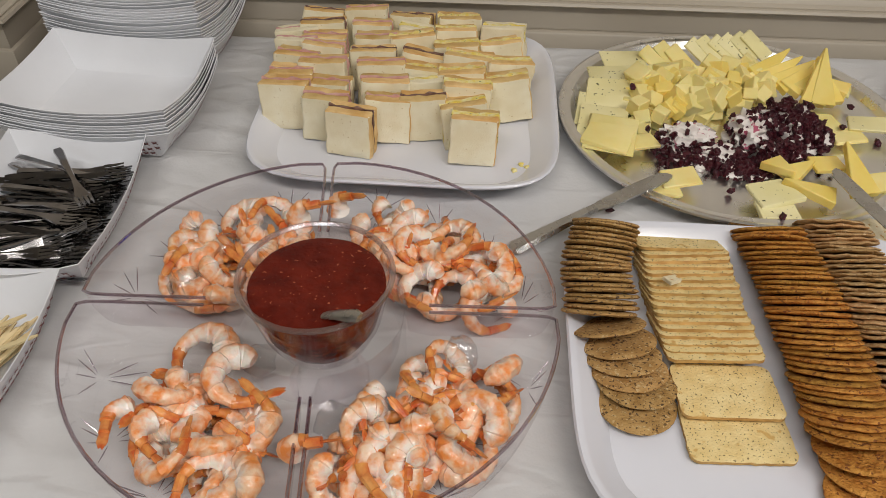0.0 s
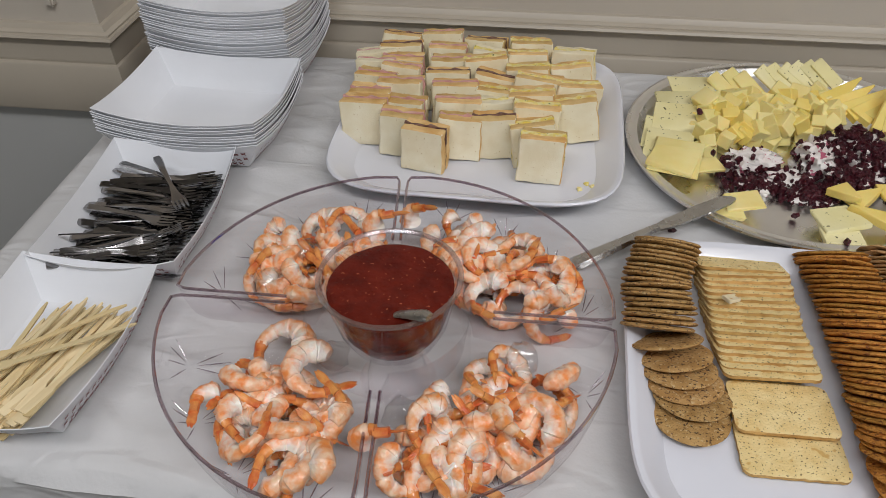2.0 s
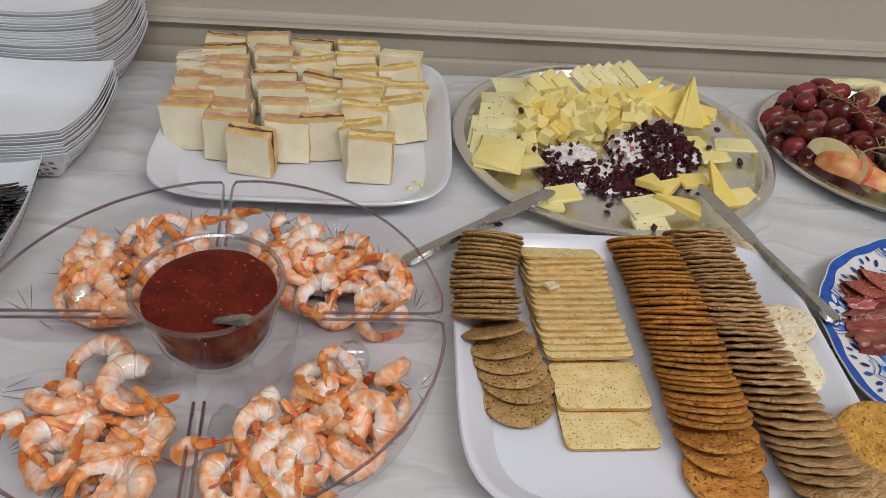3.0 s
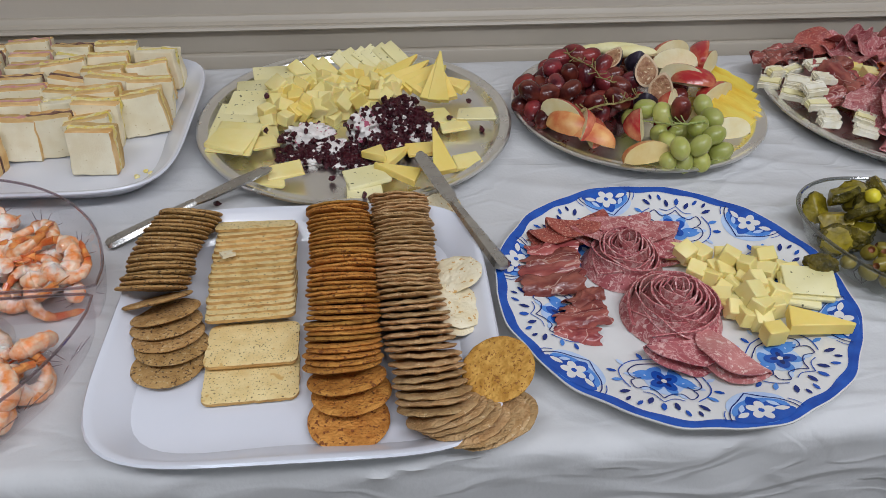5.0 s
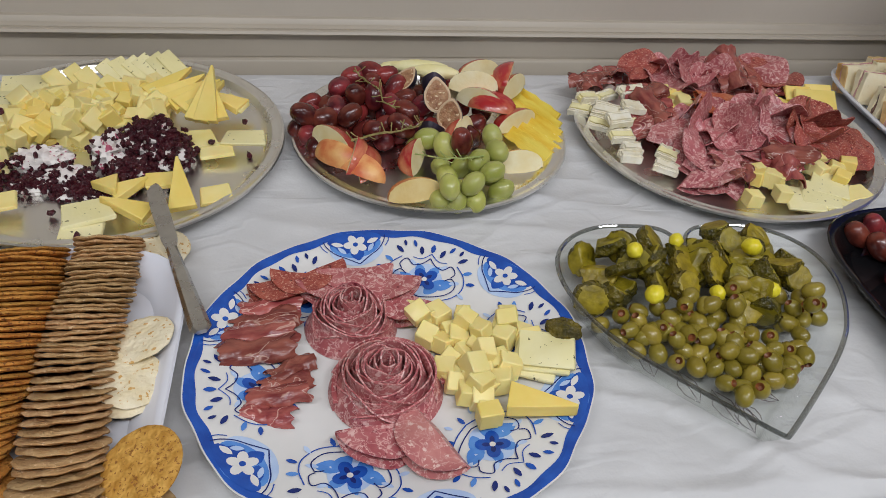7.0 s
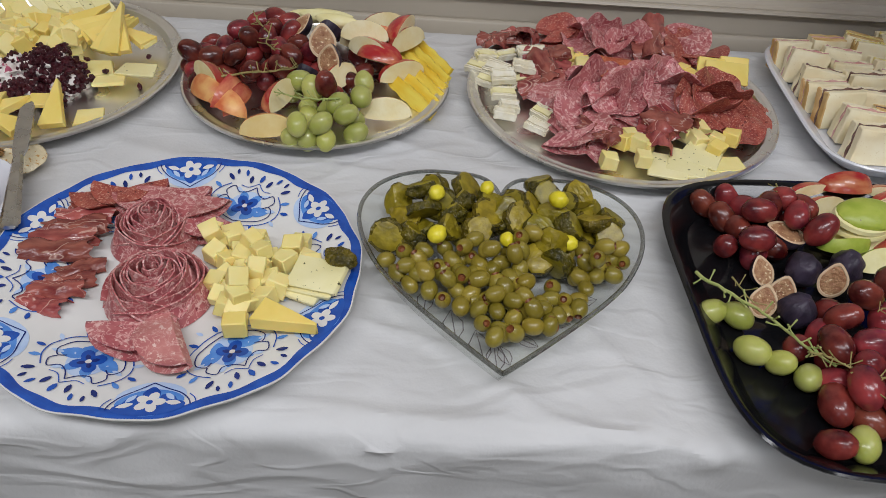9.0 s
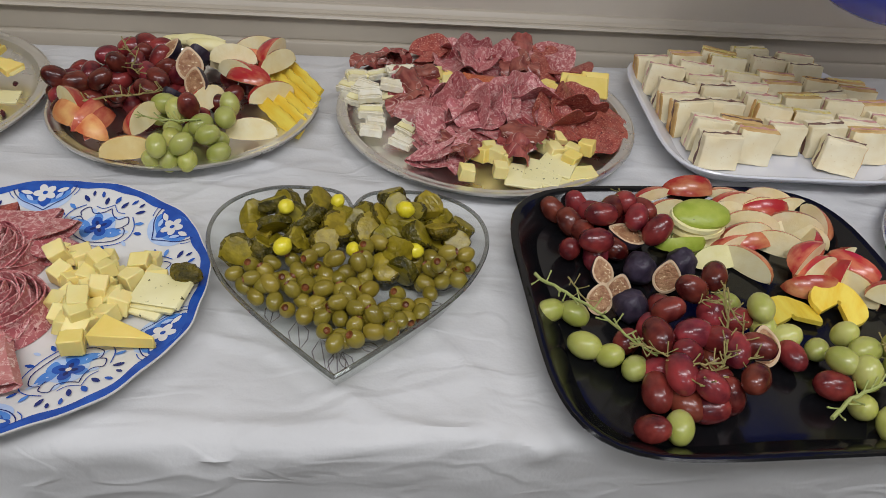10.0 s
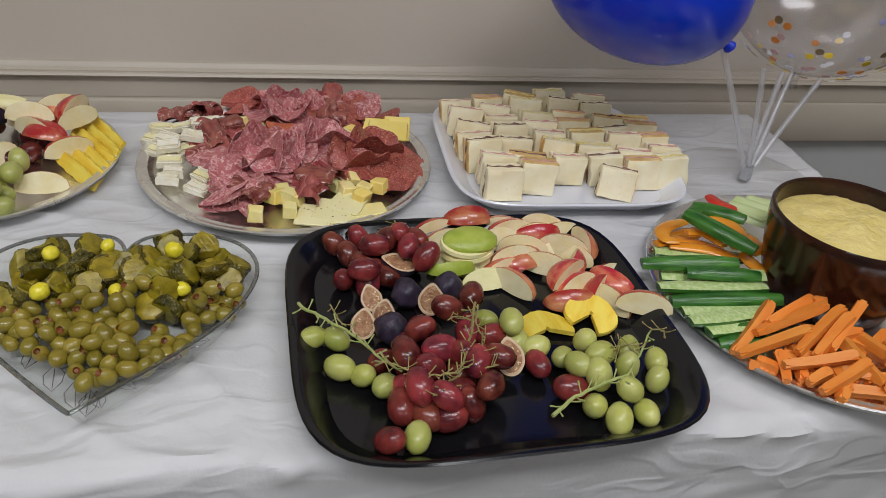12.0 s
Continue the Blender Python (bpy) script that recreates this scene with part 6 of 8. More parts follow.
pk = ball(0.015, 0.0100, 0.0085, 24, 14, 0.22, 3, 3.0)
ob = tagged(part("gherkin", pk, M_PICKLE), "dark green gherkin piece on the plate's rim", "pickle")
ob.matrix_world = pose(*(0.746, 0.131, 0.784), 0, 0, -20)

settle((0.601, 0.121), (0.6211, 0.1330), (0.942, 0.028, -0.004, 0.990))
# folds of cured ham, the near ones over the far ones
for i, (x, y, lift, rz, k) in enumerate(((0.534, 0.2105, 0.006, 10, 0.92), (0.529, 0.197, 0.007, 8, 0.95), (0.525, 0.183, 0.006, 14, 1.0), (0.521, 0.168, 0.005, 8, 1.0), (0.519, 0.153, 0.004, 12, 1.08), (0.494, 0.146, 0.001, 2, 0.62),
                                         (0.5455, 0.1345, 0.003, 30, 0.72), (0.541, 0.122, 0.002, 14, 0.74), (0.5365, 0.109, 0.003, 6, 0.80), (0.5285, 0.0935, 0.001, -6, 0.72))):
    put("cured_ham_slice", HAM[i % 5], None, "folded dark red slice of cured ham streaked with fat", "cured ham", pose(x, y, PZ - 0.0015 + lift, -6, rnd(-5, 5), rz) @ Matrix.Diagonal((k, k, k, 1)), PG)
SETTLED.update(o for o in scene.objects if o.parent is None)

# ---- fruit ----
random.seed(41)
RED = mesh_of("grape", ball(0.0118, 0.0118, 0.0164, 20, 14, 0.05, 1))
GREEN = mesh_of("grape", ball(0.0109, 0.0109, 0.0142, 18, 12, 0.03, 2))


LAID = []


def grapes(points, red, group, size=1.0, upright=False):
    """Grapes at the points, leaving out those that would lie inside another."""
    for (x, y, z) in points:
        s = size * rnd(0.90, 1.06)
        here = Vector((x, y, z))
        if any((here - p).length < 0.0155 for p in LAID):
            continue
        LAID.append(here)
        put("grape", RED if red else GREEN, M_REDGRAPE if red else M_GREENGRAPE, ("dark red grape in a loose bunch" if red else "pale green grape in a loose bunch"), "grape",
            pose(x + rnd(-0.001, 0.001), y, z, rnd(20, 100) if not upright else 5, rnd(-40, 40), rnd(0, 360)) @ Matrix.Diagonal((s, s, s, 1)), group)


def apple_mesh(R, alpha, squash=1.12):
    """A wedge cut from an apple: skin outside, two flat flesh sides."""
    bm = bmesh.new()
    nt, nf = 12, 8
    grid = []
    for i in range(nt + 1):
        th = math.pi * i / nt
        dent = 1 - 0.10 * math.exp(-(th / 0.5) ** 2) - 0.10 * math.exp(-((math.pi - th) / 0.5) ** 2)
        row = []
        for j in range(nf + 1):
            ph = -alpha + 2 * alpha * j / nf
            r = R * dent
            row.append(bm.verts.new((r * 0.76 * math.sin(th) * math.cos(ph), r * 0.84 * math.sin(th) * math.sin(ph), r * squash * math.cos(th))))
        grid.append(row)
    core = [bm.verts.new((R * (0.06 - 0.20 * math.sin(math.pi * i / nt)), 0, R * 0.96 * math.cos(math.pi * i / nt))) for i in range(nt + 1)]
    for i in range(nt):
        for j in range(nf):
            bm.faces.new((grid[i][j], grid[i + 1][j], grid[i + 1][j + 1], grid[i][j + 1])).material_index = 0
        bm.faces.new((core[i], core[i + 1], grid[i + 1][0], grid[i][0])).material_index = 1
        bm.faces.new((grid[i][nf], grid[i + 1][nf], core[i + 1], core[i])).material_index = 1
    bmesh.ops.remove_doubles(bm, verts=bm.verts[:], dist=0.00005)
    return mesh_of("apple_slice", bm)


def two(me, a, b):
    me.materials.append(a)
    me.materials.append(b)
    return me


APPLE = two(apple_mesh(0.0275, radians(31)), M_APPLE, M_APPLEFLESH)
APPLE_BIG = two(apple_mesh(0.027, radians(40)), M_APPLE, M_APPLEFLESH)
APPLE_THIN = two(apple_mesh(0.0275, radians(26)), M_APPLE, M_APPLEFLESH)
PEACH = two(apple_mesh(0.027, radians(34)), M_PEACH, M_PEACHFLESH)
PEAR = two(apple_mesh(0.026, radians(20), 1.15), M_PEARSKIN, M_PEARFLESH)


def wedge_of(me, p, run, face, label="red-skinned apple wedge with pale flesh", category="apple slice", group="", tip=0.0):
    """Lies on a cut side, its length along run; face: f turns the upper cut side to the table's front, s the skin."""
    rz = run + 90
    if (math.sin(radians(rz)) > 0) != (face == "f"):
        rz += 180
    alpha = {"a": 31, "b": 40, "t": 26, "p": 34, "g": 20}[me["cut"]]
    back = 0.0135
    put("apple_slice" if "apple" in label else ("peach_slice" if "peach" in label else "pear_slice"), me, None, label, category,
        pose(p[0] - back * math.cos(radians(rz)), p[1] - back * math.sin(radians(rz)), p[2]) @ pose(0, 0, 0, tip, 0, rz) @ pose(0, 0, 0, 90, 0, 0) @ pose(0, 0, 0, 0, 0, alpha + rnd(6, 32)), group)


for me, cut in ((APPLE, "a"), (APPLE_BIG, "b"), (APPLE_THIN, "t"), (PEACH, "p"), (PEAR, "g")):
    me["cut"] = cut


def fig_half(p, rz, tilt, s=1.0, group="figs"):
    ob = thing("fig_half", "dark fig half with its pinkish cut face up", "fig", pose(*p) @ pose(0, 0, 0, 0, 0, rz) @ pose(0, 0, 0, tilt, 0, 0) @ Matrix.Diagonal((s, s, s, 1)), group)
    rows = []
    for k, z in ((1.0, 0.0), (0.97, -0.005), (0.82, -0.011), (0.5, -0.0155), (0.1, -0.017)):
        rows.append([(0.0165 * k * math.cos(t) * (1 - 0.30 * max(0, math.sin(t)) ** 2), 0.0195 * k * (math.sin(t) + 0.16 * max(0, math.sin(t)) ** 4), z) for t in [2 * math.pi * i / 24 for i in range(24)]])
    part("skin", loft(rows, False, True), M_FIG, ob)
    part("pith", loft([rows[0], [(x * 0.86, y * 0.86, 0.0004) for x, y, _ in rows[0]], [(x * 0.80, y * 0.80, -0.0006) for x, y, _ in rows[0]]], False, False), M_FIGRIM, ob)
    inner = [[(x * k, y * k, z) for x, y, _ in rows[0]] for k, z in ((0.82, -0.0003), (0.55, 0.0006), (0.2, -0.0012))]
    part("flesh", loft(inner, False, True), M_FIGCUT, ob, "pinkish seeded fig flesh")
    return ob


def pineapple(p, rz, rx, ry, sweep=170, group="pineapple slices"):
    n = 26
    rows = []
    for i in range(n + 1):
        a = radians(sweep) * (i / n - 0.5)
        ro = 0.0265 * (1 + 0.07 * noise.noise(Vector((i * 0.28, rz, 0))) + 0.025 * noise.noise(Vector((i * 0.9, rz, 4))))
        ri = 0.002
        c, s = math.cos(a), math.sin(a)
        rows.append([(ri * c, ri * s, 0), (ro * 0.97 * c, ro * 0.97 * s, -0.0003), (ro * c, ro * s, 0.002), (ro * 0.97 * c, ro * 0.97 * s, 0.0048), (ri * c, ri * s, 0.0045)])
    ob = tagged(part("pineapple_slice", loft(rows), M_PINE), "ragged half ring of yellow pineapple", "pineapple", group)
    ob.matrix_world = pose(*p) @ pose(0, 0, 0, 0, 0, rz) @ pose(0, 0, 0, rx, ry, 0)
    return ob


def stem(points, r0, r1, group, green=False, twigs=()):
    ob = thing("vine_sprig", "green woody vine sprig among the grapes" if green else "brown woody vine sprig among the grapes", "sprig", None, group)
    pts = [Vector(p) for p in points]
    fine = []
    for a, b in zip(pts, pts[1:]):
        for k in range(4):
            q = a.lerp(b, k / 4)
            fine.append(q + Vector((rnd(-1, 1), rnd(-1, 1), rnd(-0.5, 0.5))) * 0.0012)
    fine.append(pts[-1])
    part("stalk", tube(fine, [0.72 * (r0 + (r1 - r0) * i / (len(fine) - 1)) for i in range(len(fine))], 7), M_GREENSTEM if green else M_STEM, ob)
    for i in range(1, len(fine) - 1):
        d = Vector((rnd(-1, 1), rnd(-1, 1), rnd(-0.2, 0.7))).normalized()
        part("twig", tube([fine[i], fine[i] + d * 0.006, fine[i] + d * 0.011 + Vector((0, 0, 0.001))], [r1 * 0.6, r1 * 0.45, r1 * 0.75], 6), M_GREENSTEM if green else M_STEM, ob)
    return ob


# black tray
BG = "fruit on the black tray"
grapes([(1.087, 0.247, 0.772), (1.101, 0.228, 0.772), (1.128, 0.244, 0.772), (1.112, 0.259, 0.772), (1.094, 0.187, 0.772), (1.137, 0.190, 0.772), (1.111, 0.215, 0.772), (1.125, 0.203, 0.772), (1.119, 0.181, 0.772), (1.147, 0.240, 0.772), (1.165, 0.219, 0.772)], True, "red grapes on the black tray")
grapes([(1.154, 0.236, 0.792), (1.170, 0.226, 0.792), (1.115, 0.176, 0.792), (1.127, 0.216, 0.792), (1.161, 0.213, 0.792), (1.178, 0.194, 0.792), (1.140, 0.228, 0.790)], True, "red grapes on the black tray")
grapes([(1.163, 0.112, 0.772), (1.147, 0.085, 0.772), (1.142, 0.040, 0.772), (1.138, 0.019, 0.772), (1.157, 0.009, 0.772), (1.174, 0.004, 0.772), (1.195, 0.016, 0.772), (1.229, 0.098, 0.772), (1.124, 0.071, 0.772), (1.135, 0.069, 0.772), (1.153, 0.061, 0.772), (1.164, 0.050, 0.772), (1.264, 0.058, 0.772), (1.286, 0.027, 0.772), (1.125, -0.015, 0.772), (1.177, 0.111, 0.772), (1.192, 0.049, 0.772), (1.220, 0.067, 0.772), (1.208, 0.106, 0.772), (1.170, 0.037, 0.772), (1.187, 0.032, 0.772), (1.205, 0.049, 0.772)], True, "red grapes on the black tray")
grapes([(1.213, 0.131, 0.792), (1.189, 0.114, 0.792), (1.174, 0.062, 0.792), (1.160, 0.088, 0.792), (1.211, 0.016, 0.792), (1.191, 0.056, 0.792), (1.203, 0.045, 0.792), (1.223, 0.049, 0.792), (1.152, 0.020, 0.792), (1.172, 0.008, 0.792), (1.144, 0.059, 0.792), (1.163, 0.041, 0.792)], True, "red grapes on the black tray")
grapes([(1.066, 0.107, 0.770), (1.086, 0.104, 0.770), (1.097, 0.099, 0.770), (1.089, 0.068, 0.770), (1.109, 0.057, 0.770), (1.127, 0.044, 0.770), (1.147, -0.012, 0.770), (1.227, 0.121, 0.770), (1.251, 0.092, 0.770), (1.267, 0.080, 0.770), (1.290, 0.067, 0.770), (1.318, -0.008, 0.770), (1.344, -0.003, 0.770), (1.302, 0.008, 0.770), (1.378, 0.056, 0.770), (1.369, 0.034, 0.770)], False, "green grapes on the black tray")
grapes([(1.246, 0.098, 0.787), (1.309, 0.069, 0.787), (1.293, 0.040, 0.787), (1.318, 0.051, 0.787), (1.308, 0.027, 0.787), (1.338, 0.035, 0.787), (1.330, 0.008, 0.787), (1.346, 0.055, 0.787), (1.316, 0.012, 0.787), (1.343, 0.016, 0.787)], False, "green grapes on the black tray")
stem([(1.053, 0.133, 0.788), (1.072, 0.114, 0.788), (1.093, 0.097, 0.788), (1.111, 0.073, 0.788), (1.124, 0.054, 0.788), (1.138, 0.041, 0.788)], 0.0022, 0.0012, BG, True)
stem([(1.213, 0.111, 0.802), (1.202, 0.071, 0.802), (1.191, 0.040, 0.802), (1.183, 0.021, 0.802), (1.167, 0.020, 0.802), (1.153, 0.020, 0.802)], 0.0016, 0.0010, BG)
stem([(1.184, 0.025, 0.798), (1.173, 0.015, 0.798), (1.166, 0.005, 0.798), (1.160, 0.003, 0.798)], 0.0014, 0.0010, BG)
stem([(1.214, 0.106, 0.802), (1.209, 0.081, 0.802), (1.211, 0.062, 0.802), (1.205, 0.040, 0.802)], 0.0012, 0.0009, BG)
stem([(1.204, 0.088, 0.800), (1.190, 0.093, 0.800), (1.184, 0.088, 0.800)], 0.0011, 0.0008, BG)
stem([(1.116, 0.047, 0.796), (1.127, 0.045, 0.796), (1.140, 0.036, 0.796), (1.149, 0.031, 0.796)], 0.0013, 0.0009, BG)
stem([(1.191, 0.033, 0.796), (1.208, 0.032, 0.796), (1.218, 0.036, 0.796)], 0.0011, 0.0008, BG)
stem([(1.082, 0.128, 0.790), (1.086, 0.109, 0.790), (1.091, 0.099, 0.790)], 0.0011, 0.0008, BG)
stem([(1.150, 0.249, 0.798), (1.154, 0.235, 0.798), (1.159, 0.222, 0.798)], 0.0011, 0.0008, BG)
stem([(1.253, -0.024, 0.796), (1.275, -0.006, 0.796), (1.301, 0.005, 0.796), (1.327, 0.016, 0.796), (1.347, 0.038, 0.796), (1.370, 0.070, 0.796)], 0.0024, 0.0012, BG, True)
stem([(1.346, 0.040, 0.796), (1.341, 0.052, 0.796), (1.330, 0.049, 0.796), (1.322, 0.030, 0.796)], 0.0014, 0.0009, BG)
stem([(1.368, 0.066, 0.800), (1.378, 0.063, 0.800), (1.382, 0.061, 0.800)], 0.0012, 0.0008, BG)
fig_half((1.153, 0.200, 0.782), 80, 12, 0.90, BG)
fig_half((1.121, 0.156, 0.772), 20, 40, 0.66, BG)
fig_half((1.111, 0.119, 0.772), -15, 55, 0.70, BG)
fig_half((1.131, 0.132, 0.772), -20, 65, 0.68, BG)
fig_half((1.237, 0.057, 0.782), 10, 45, 0.82, BG)
fig_half((1.178, 0.145, 0.776), -10, 70, 0.78, BG)
for (x, y, z), rz in (((1.155, 0.157, 0.776), 20), ((1.137, 0.110, 0.774), 60), ((1.197, 0.165, 0.776), 140)):
    b = ball(0.0142, 0.0142, 0.0150, 24, 16, 0.16, rz)
    for v in b.verts:
        if v.co.y > 0.01:
            v.co.x *= 0.72
            v.co.y *= 1.15
    ob = tagged(part("fig", b, M_FIG), "whole dark purple fig with a dusty bloom", "fig", BG)
    ob.matrix_world = pose(x, y, z, 10, 0, rz)
APL = "apple slices on the black tray"
for p, run, face, me in (((1.197, 0.283, 0.764), 15, "f", APPLE), ((1.237, 0.271, 0.774), 4, "s", APPLE), ((1.277, 0.287, 0.764), -4, "f", APPLE), ((1.204, 0.261, 0.764), 20, "f", APPLE_THIN), ((1.328, 0.282, 0.768), -20, "f", APPLE_THIN), ((1.310, 0.271, 0.764), 10, "f", APPLE), ((1.314, 0.247, 0.770), 6, "s", APPLE_THIN),
                         ((1.346, 0.229, 0.764), -28, "f", APPLE), ((1.370, 0.238, 0.768), 95, "f", APPLE_THIN), ((1.275, 0.217, 0.772), 8, "f", APPLE_THIN), ((1.290, 0.201, 0.764), 20, "s", APPLE_BIG)) + (((1.275, 0.182, 0.764), -50, "f", APPLE), ((1.316, 0.180, 0.776), 40, "f", APPLE), ((1.328, 0.173, 0.766), 30, "f", APPLE),
                         ((1.351, 0.169, 0.762), 50, "f", APPLE_THIN), ((1.323, 0.139, 0.762), 0, "s", APPLE), ((1.371, 0.153, 0.762), -55, "f", APPLE), ((1.393, 0.133, 0.774), -18, "f", APPLE), ((1.264, 0.255, 0.768), 15, "f", APPLE_THIN), ((1.324, 0.235, 0.762), 10, "f", APPLE_THIN), ((1.367, 0.194, 0.760), 30, "f", APPLE_THIN), ((1.312, 0.208, 0.768), -25, "f", APPLE_THIN), ((1.343, 0.192, 0.770), 60, "s", APPLE_THIN), ((1.280, 0.271, 0.770), 12, "f", APPLE_THIN), ((1.292, 0.239, 0.770), -12, "f", APPLE_THIN), ((1.258, 0.208, 0.762), 24, "f", APPLE_THIN), ((1.366, 0.165, 0.764), -50, "s", APPLE_THIN), ((1.338, 0.236, 0.772), -20, "f", APPLE), ((1.340, 0.272, 0.764), 12, "f", APPLE_THIN)):
    wedge_of(me, p, run, face, group=APL)
for p, run, face in (((1.205, 0.187, 0.774), 8, "s"), ((1.227, 0.217, 0.768), 0, "f"), ((1.239, 0.191, 0.764), 10, "f"), ((1.213, 0.216, 0.764), -20, "f")):
    wedge_of(PEAR, p, run, face, "green-skinned pear slice with pale flesh", "pear slice", "pear slices on the black tray")
dome = ball(0.029, 0.019, 0.009, 22, 12, 0.06, 2)
ob = tagged(part("pear_slice", dome, M_PEARSKIN), "green speckled pear slice lying skin up", "pear slice", "pear slices on the black tray")
ob.matrix_world = pose(*(1.226, 0.215, 0.796), 12, 0, 4)
for (x, y, z), rx, ry in (((1.222, 0.214, 0.789), 10, 4), ((1.225, 0.214, 0.781), 4, -4)):
    ob = tagged(part("pear_slice", lathe([(0.024, 0), (0.028, 0.002), (0.027, 0.006), (0.01, 0.0065)], 26, True, True, 1.0, 0.72), M_PEARFLESH), "pale cut pear slice in a small pile", "pear slice", "pear slices on the black tray")
    ob.matrix_world = pose(x, y, z, rx, ry, 5)
pineapple((1.287, 0.108, 0.764), 100, 4, 0, 225)
pineapple((1.335, 0.123, 0.768), 60, 8, -6, 300)

settle((1.224, 0.12), (1.2219, 0.1250), (0.985, 0.051, -0.017, 1.024))

# metal fruit tray
FG = "fruit on the metal tray"
grapes([(0.530, 0.474, 0.775), (0.532, 0.431, 0.775), (0.540, 0.413, 0.775), (0.530, 0.494, 0.775), (0.569, 0.535, 0.775), (0.581, 0.473, 0.775), (0.566, 0.491, 0.775), (0.591, 0.437, 0.775), (0.615, 0.446, 0.775), (0.536, 0.446, 0.775), (0.569, 0.449, 0.775), (0.604, 0.485, 0.775), (0.615, 0.473, 0.775), (0.597, 0.527, 0.775), (0.659, 0.516, 0.775), (0.632, 0.486, 0.775)], True, "red grapes on the metal tray")
grapes([(0.564, 0.497, 0.795), (0.527, 0.439, 0.795), (0.561, 0.452, 0.795), (0.575, 0.438, 0.795), (0.628, 0.492, 0.795), (0.623, 0.456, 0.795), (0.638, 0.444, 0.795), (0.600, 0.531, 0.795), (0.619, 0.523, 0.795), (0.603, 0.477, 0.795), (0.551, 0.504, 0.795), (0.583, 0.478, 0.795), (0.612, 0.468, 0.795)], True, "red grapes on the metal tray")
grapes([(0.520, 0.472, 0.772), (0.522, 0.453, 0.772), (0.553, 0.467, 0.772), (0.561, 0.434, 0.772), (0.581, 0.438, 0.772), (0.601, 0.431, 0.772), (0.628, 0.439, 0.772), (0.561, 0.517, 0.772), (0.587, 0.552, 0.772), (0.608, 0.538, 0.772), (0.637, 0.466, 0.772), (0.611, 0.425, 0.772), (0.548, 0.489, 0.772), (0.660, 0.481, 0.772), (0.665, 0.442, 0.772), (0.673, 0.546, 0.772)], True, "red grapes on the metal tray")
grapes([(0.550, 0.440, 0.790), (0.583, 0.427, 0.790), (0.599, 0.416, 0.790), (0.573, 0.483, 0.790), (0.605, 0.516, 0.790), (0.637, 0.478, 0.790), (0.582, 0.529, 0.790), (0.628, 0.514, 0.790), (0.630, 0.424, 0.790), (0.657, 0.465, 0.790)], True, "red grapes on the metal tray")
for p, s, rz in (((0.661, 0.543, 0.795), 0.034, -4), ((0.679, 0.521, 0.800), 0.028, -10), ((0.636, 0.550, 0.790), 0.026, 4)):
    ob = tagged(part("pear_slice", ball(s, 0.009, 0.008, 22, 10, 0.08, s * 99), M_PEARFLESH), "long pale peeled pear slice behind the grapes", "pear slice", FG)
    ob.matrix_world = pose(*p, 10, 0, rz)
grapes([(0.691, 0.377, 0.800)], True, "red grapes on the metal tray", 1.05, True)
grapes([(0.662, 0.322, 0.772), (0.679, 0.320, 0.772), (0.700, 0.319, 0.772), (0.729, 0.334, 0.772), (0.645, 0.407, 0.772), (0.638, 0.418, 0.772), (0.674, 0.357, 0.772), (0.669, 0.376, 0.772), (0.710, 0.373, 0.772), (0.692, 0.374, 0.772), (0.721, 0.358, 0.772), (0.688, 0.333, 0.772), (0.733, 0.361, 0.772)], False, "green grapes on the metal tray")
grapes([(0.671, 0.317, 0.790), (0.695, 0.321, 0.790), (0.717, 0.339, 0.790), (0.729, 0.374, 0.790), (0.728, 0.401, 0.790), (0.657, 0.399, 0.790), (0.674, 0.385, 0.790), (0.707, 0.358, 0.790), (0.695, 0.359, 0.790)], False, "green grapes on the metal tray")
stem([(0.573, 0.381, 0.797), (0.602, 0.399, 0.797), (0.624, 0.402, 0.797), (0.642, 0.411, 0.797), (0.655, 0.418, 0.797)], 0.0018, 0.0011, FG)
stem([(0.708, 0.352, 0.800), (0.687, 0.349, 0.800), (0.667, 0.348, 0.800), (0.641, 0.357, 0.800)], 0.0016, 0.0010, FG, True)
stem([(0.583, 0.512, 0.808), (0.595, 0.487, 0.808), (0.608, 0.469, 0.808), (0.610, 0.441, 0.808), (0.623, 0.427, 0.808)], 0.0014, 0.0010, FG)
fig_half((0.673, 0.456, 0.806), 10, 60, 0.92, FG)
fig_half((0.638, 0.493, 0.806), -60, 40, 0.80, FG)
fig_half((0.684, 0.429, 0.798), -25, 72, 0.85, FG)
fig_half((0.664, 0.420, 0.790), 160, 50, 0.85, FG)
fig_half((0.674, 0.499, 0.800), 170, 60, 0.85, FG)
AFL = "apple slices on the metal tray"
for p, run, face, me in (((0.565, 0.403, 0.785), -48, "f", APPLE), ((0.588, 0.378, 0.780), 80, "s", APPLE), ((0.600, 0.375, 0.772), 84, "s", APPLE), ((0.633, 0.374, 0.782), 72, "f", APPLE), ((0.719, 0.493, 0.800), -4, "f", APPLE), ((0.731, 0.547, 0.786), 20, "f", APPLE_THIN), ((0.752, 0.506, 0.798), 70, "f", APPLE),
                         ((0.734, 0.450, 0.784), -22, "s", APPLE_BIG), ((0.731, 0.476, 0.788), -30, "f", APPLE), ((0.689, 0.425, 0.778), 60, "f", APPLE_THIN), ((0.754, 0.389, 0.766), 5, "f", APPLE_THIN), ((0.760, 0.498, 0.790), 50, "f", APPLE), ((0.736, 0.494, 0.790), -10, "s", APPLE_THIN), ((0.715, 0.505, 0.786), 0, "f", APPLE), ((0.760, 0.459, 0.772), 30, "f", APPLE)):
    wedge_of(me, p, run, face, group=AFL)
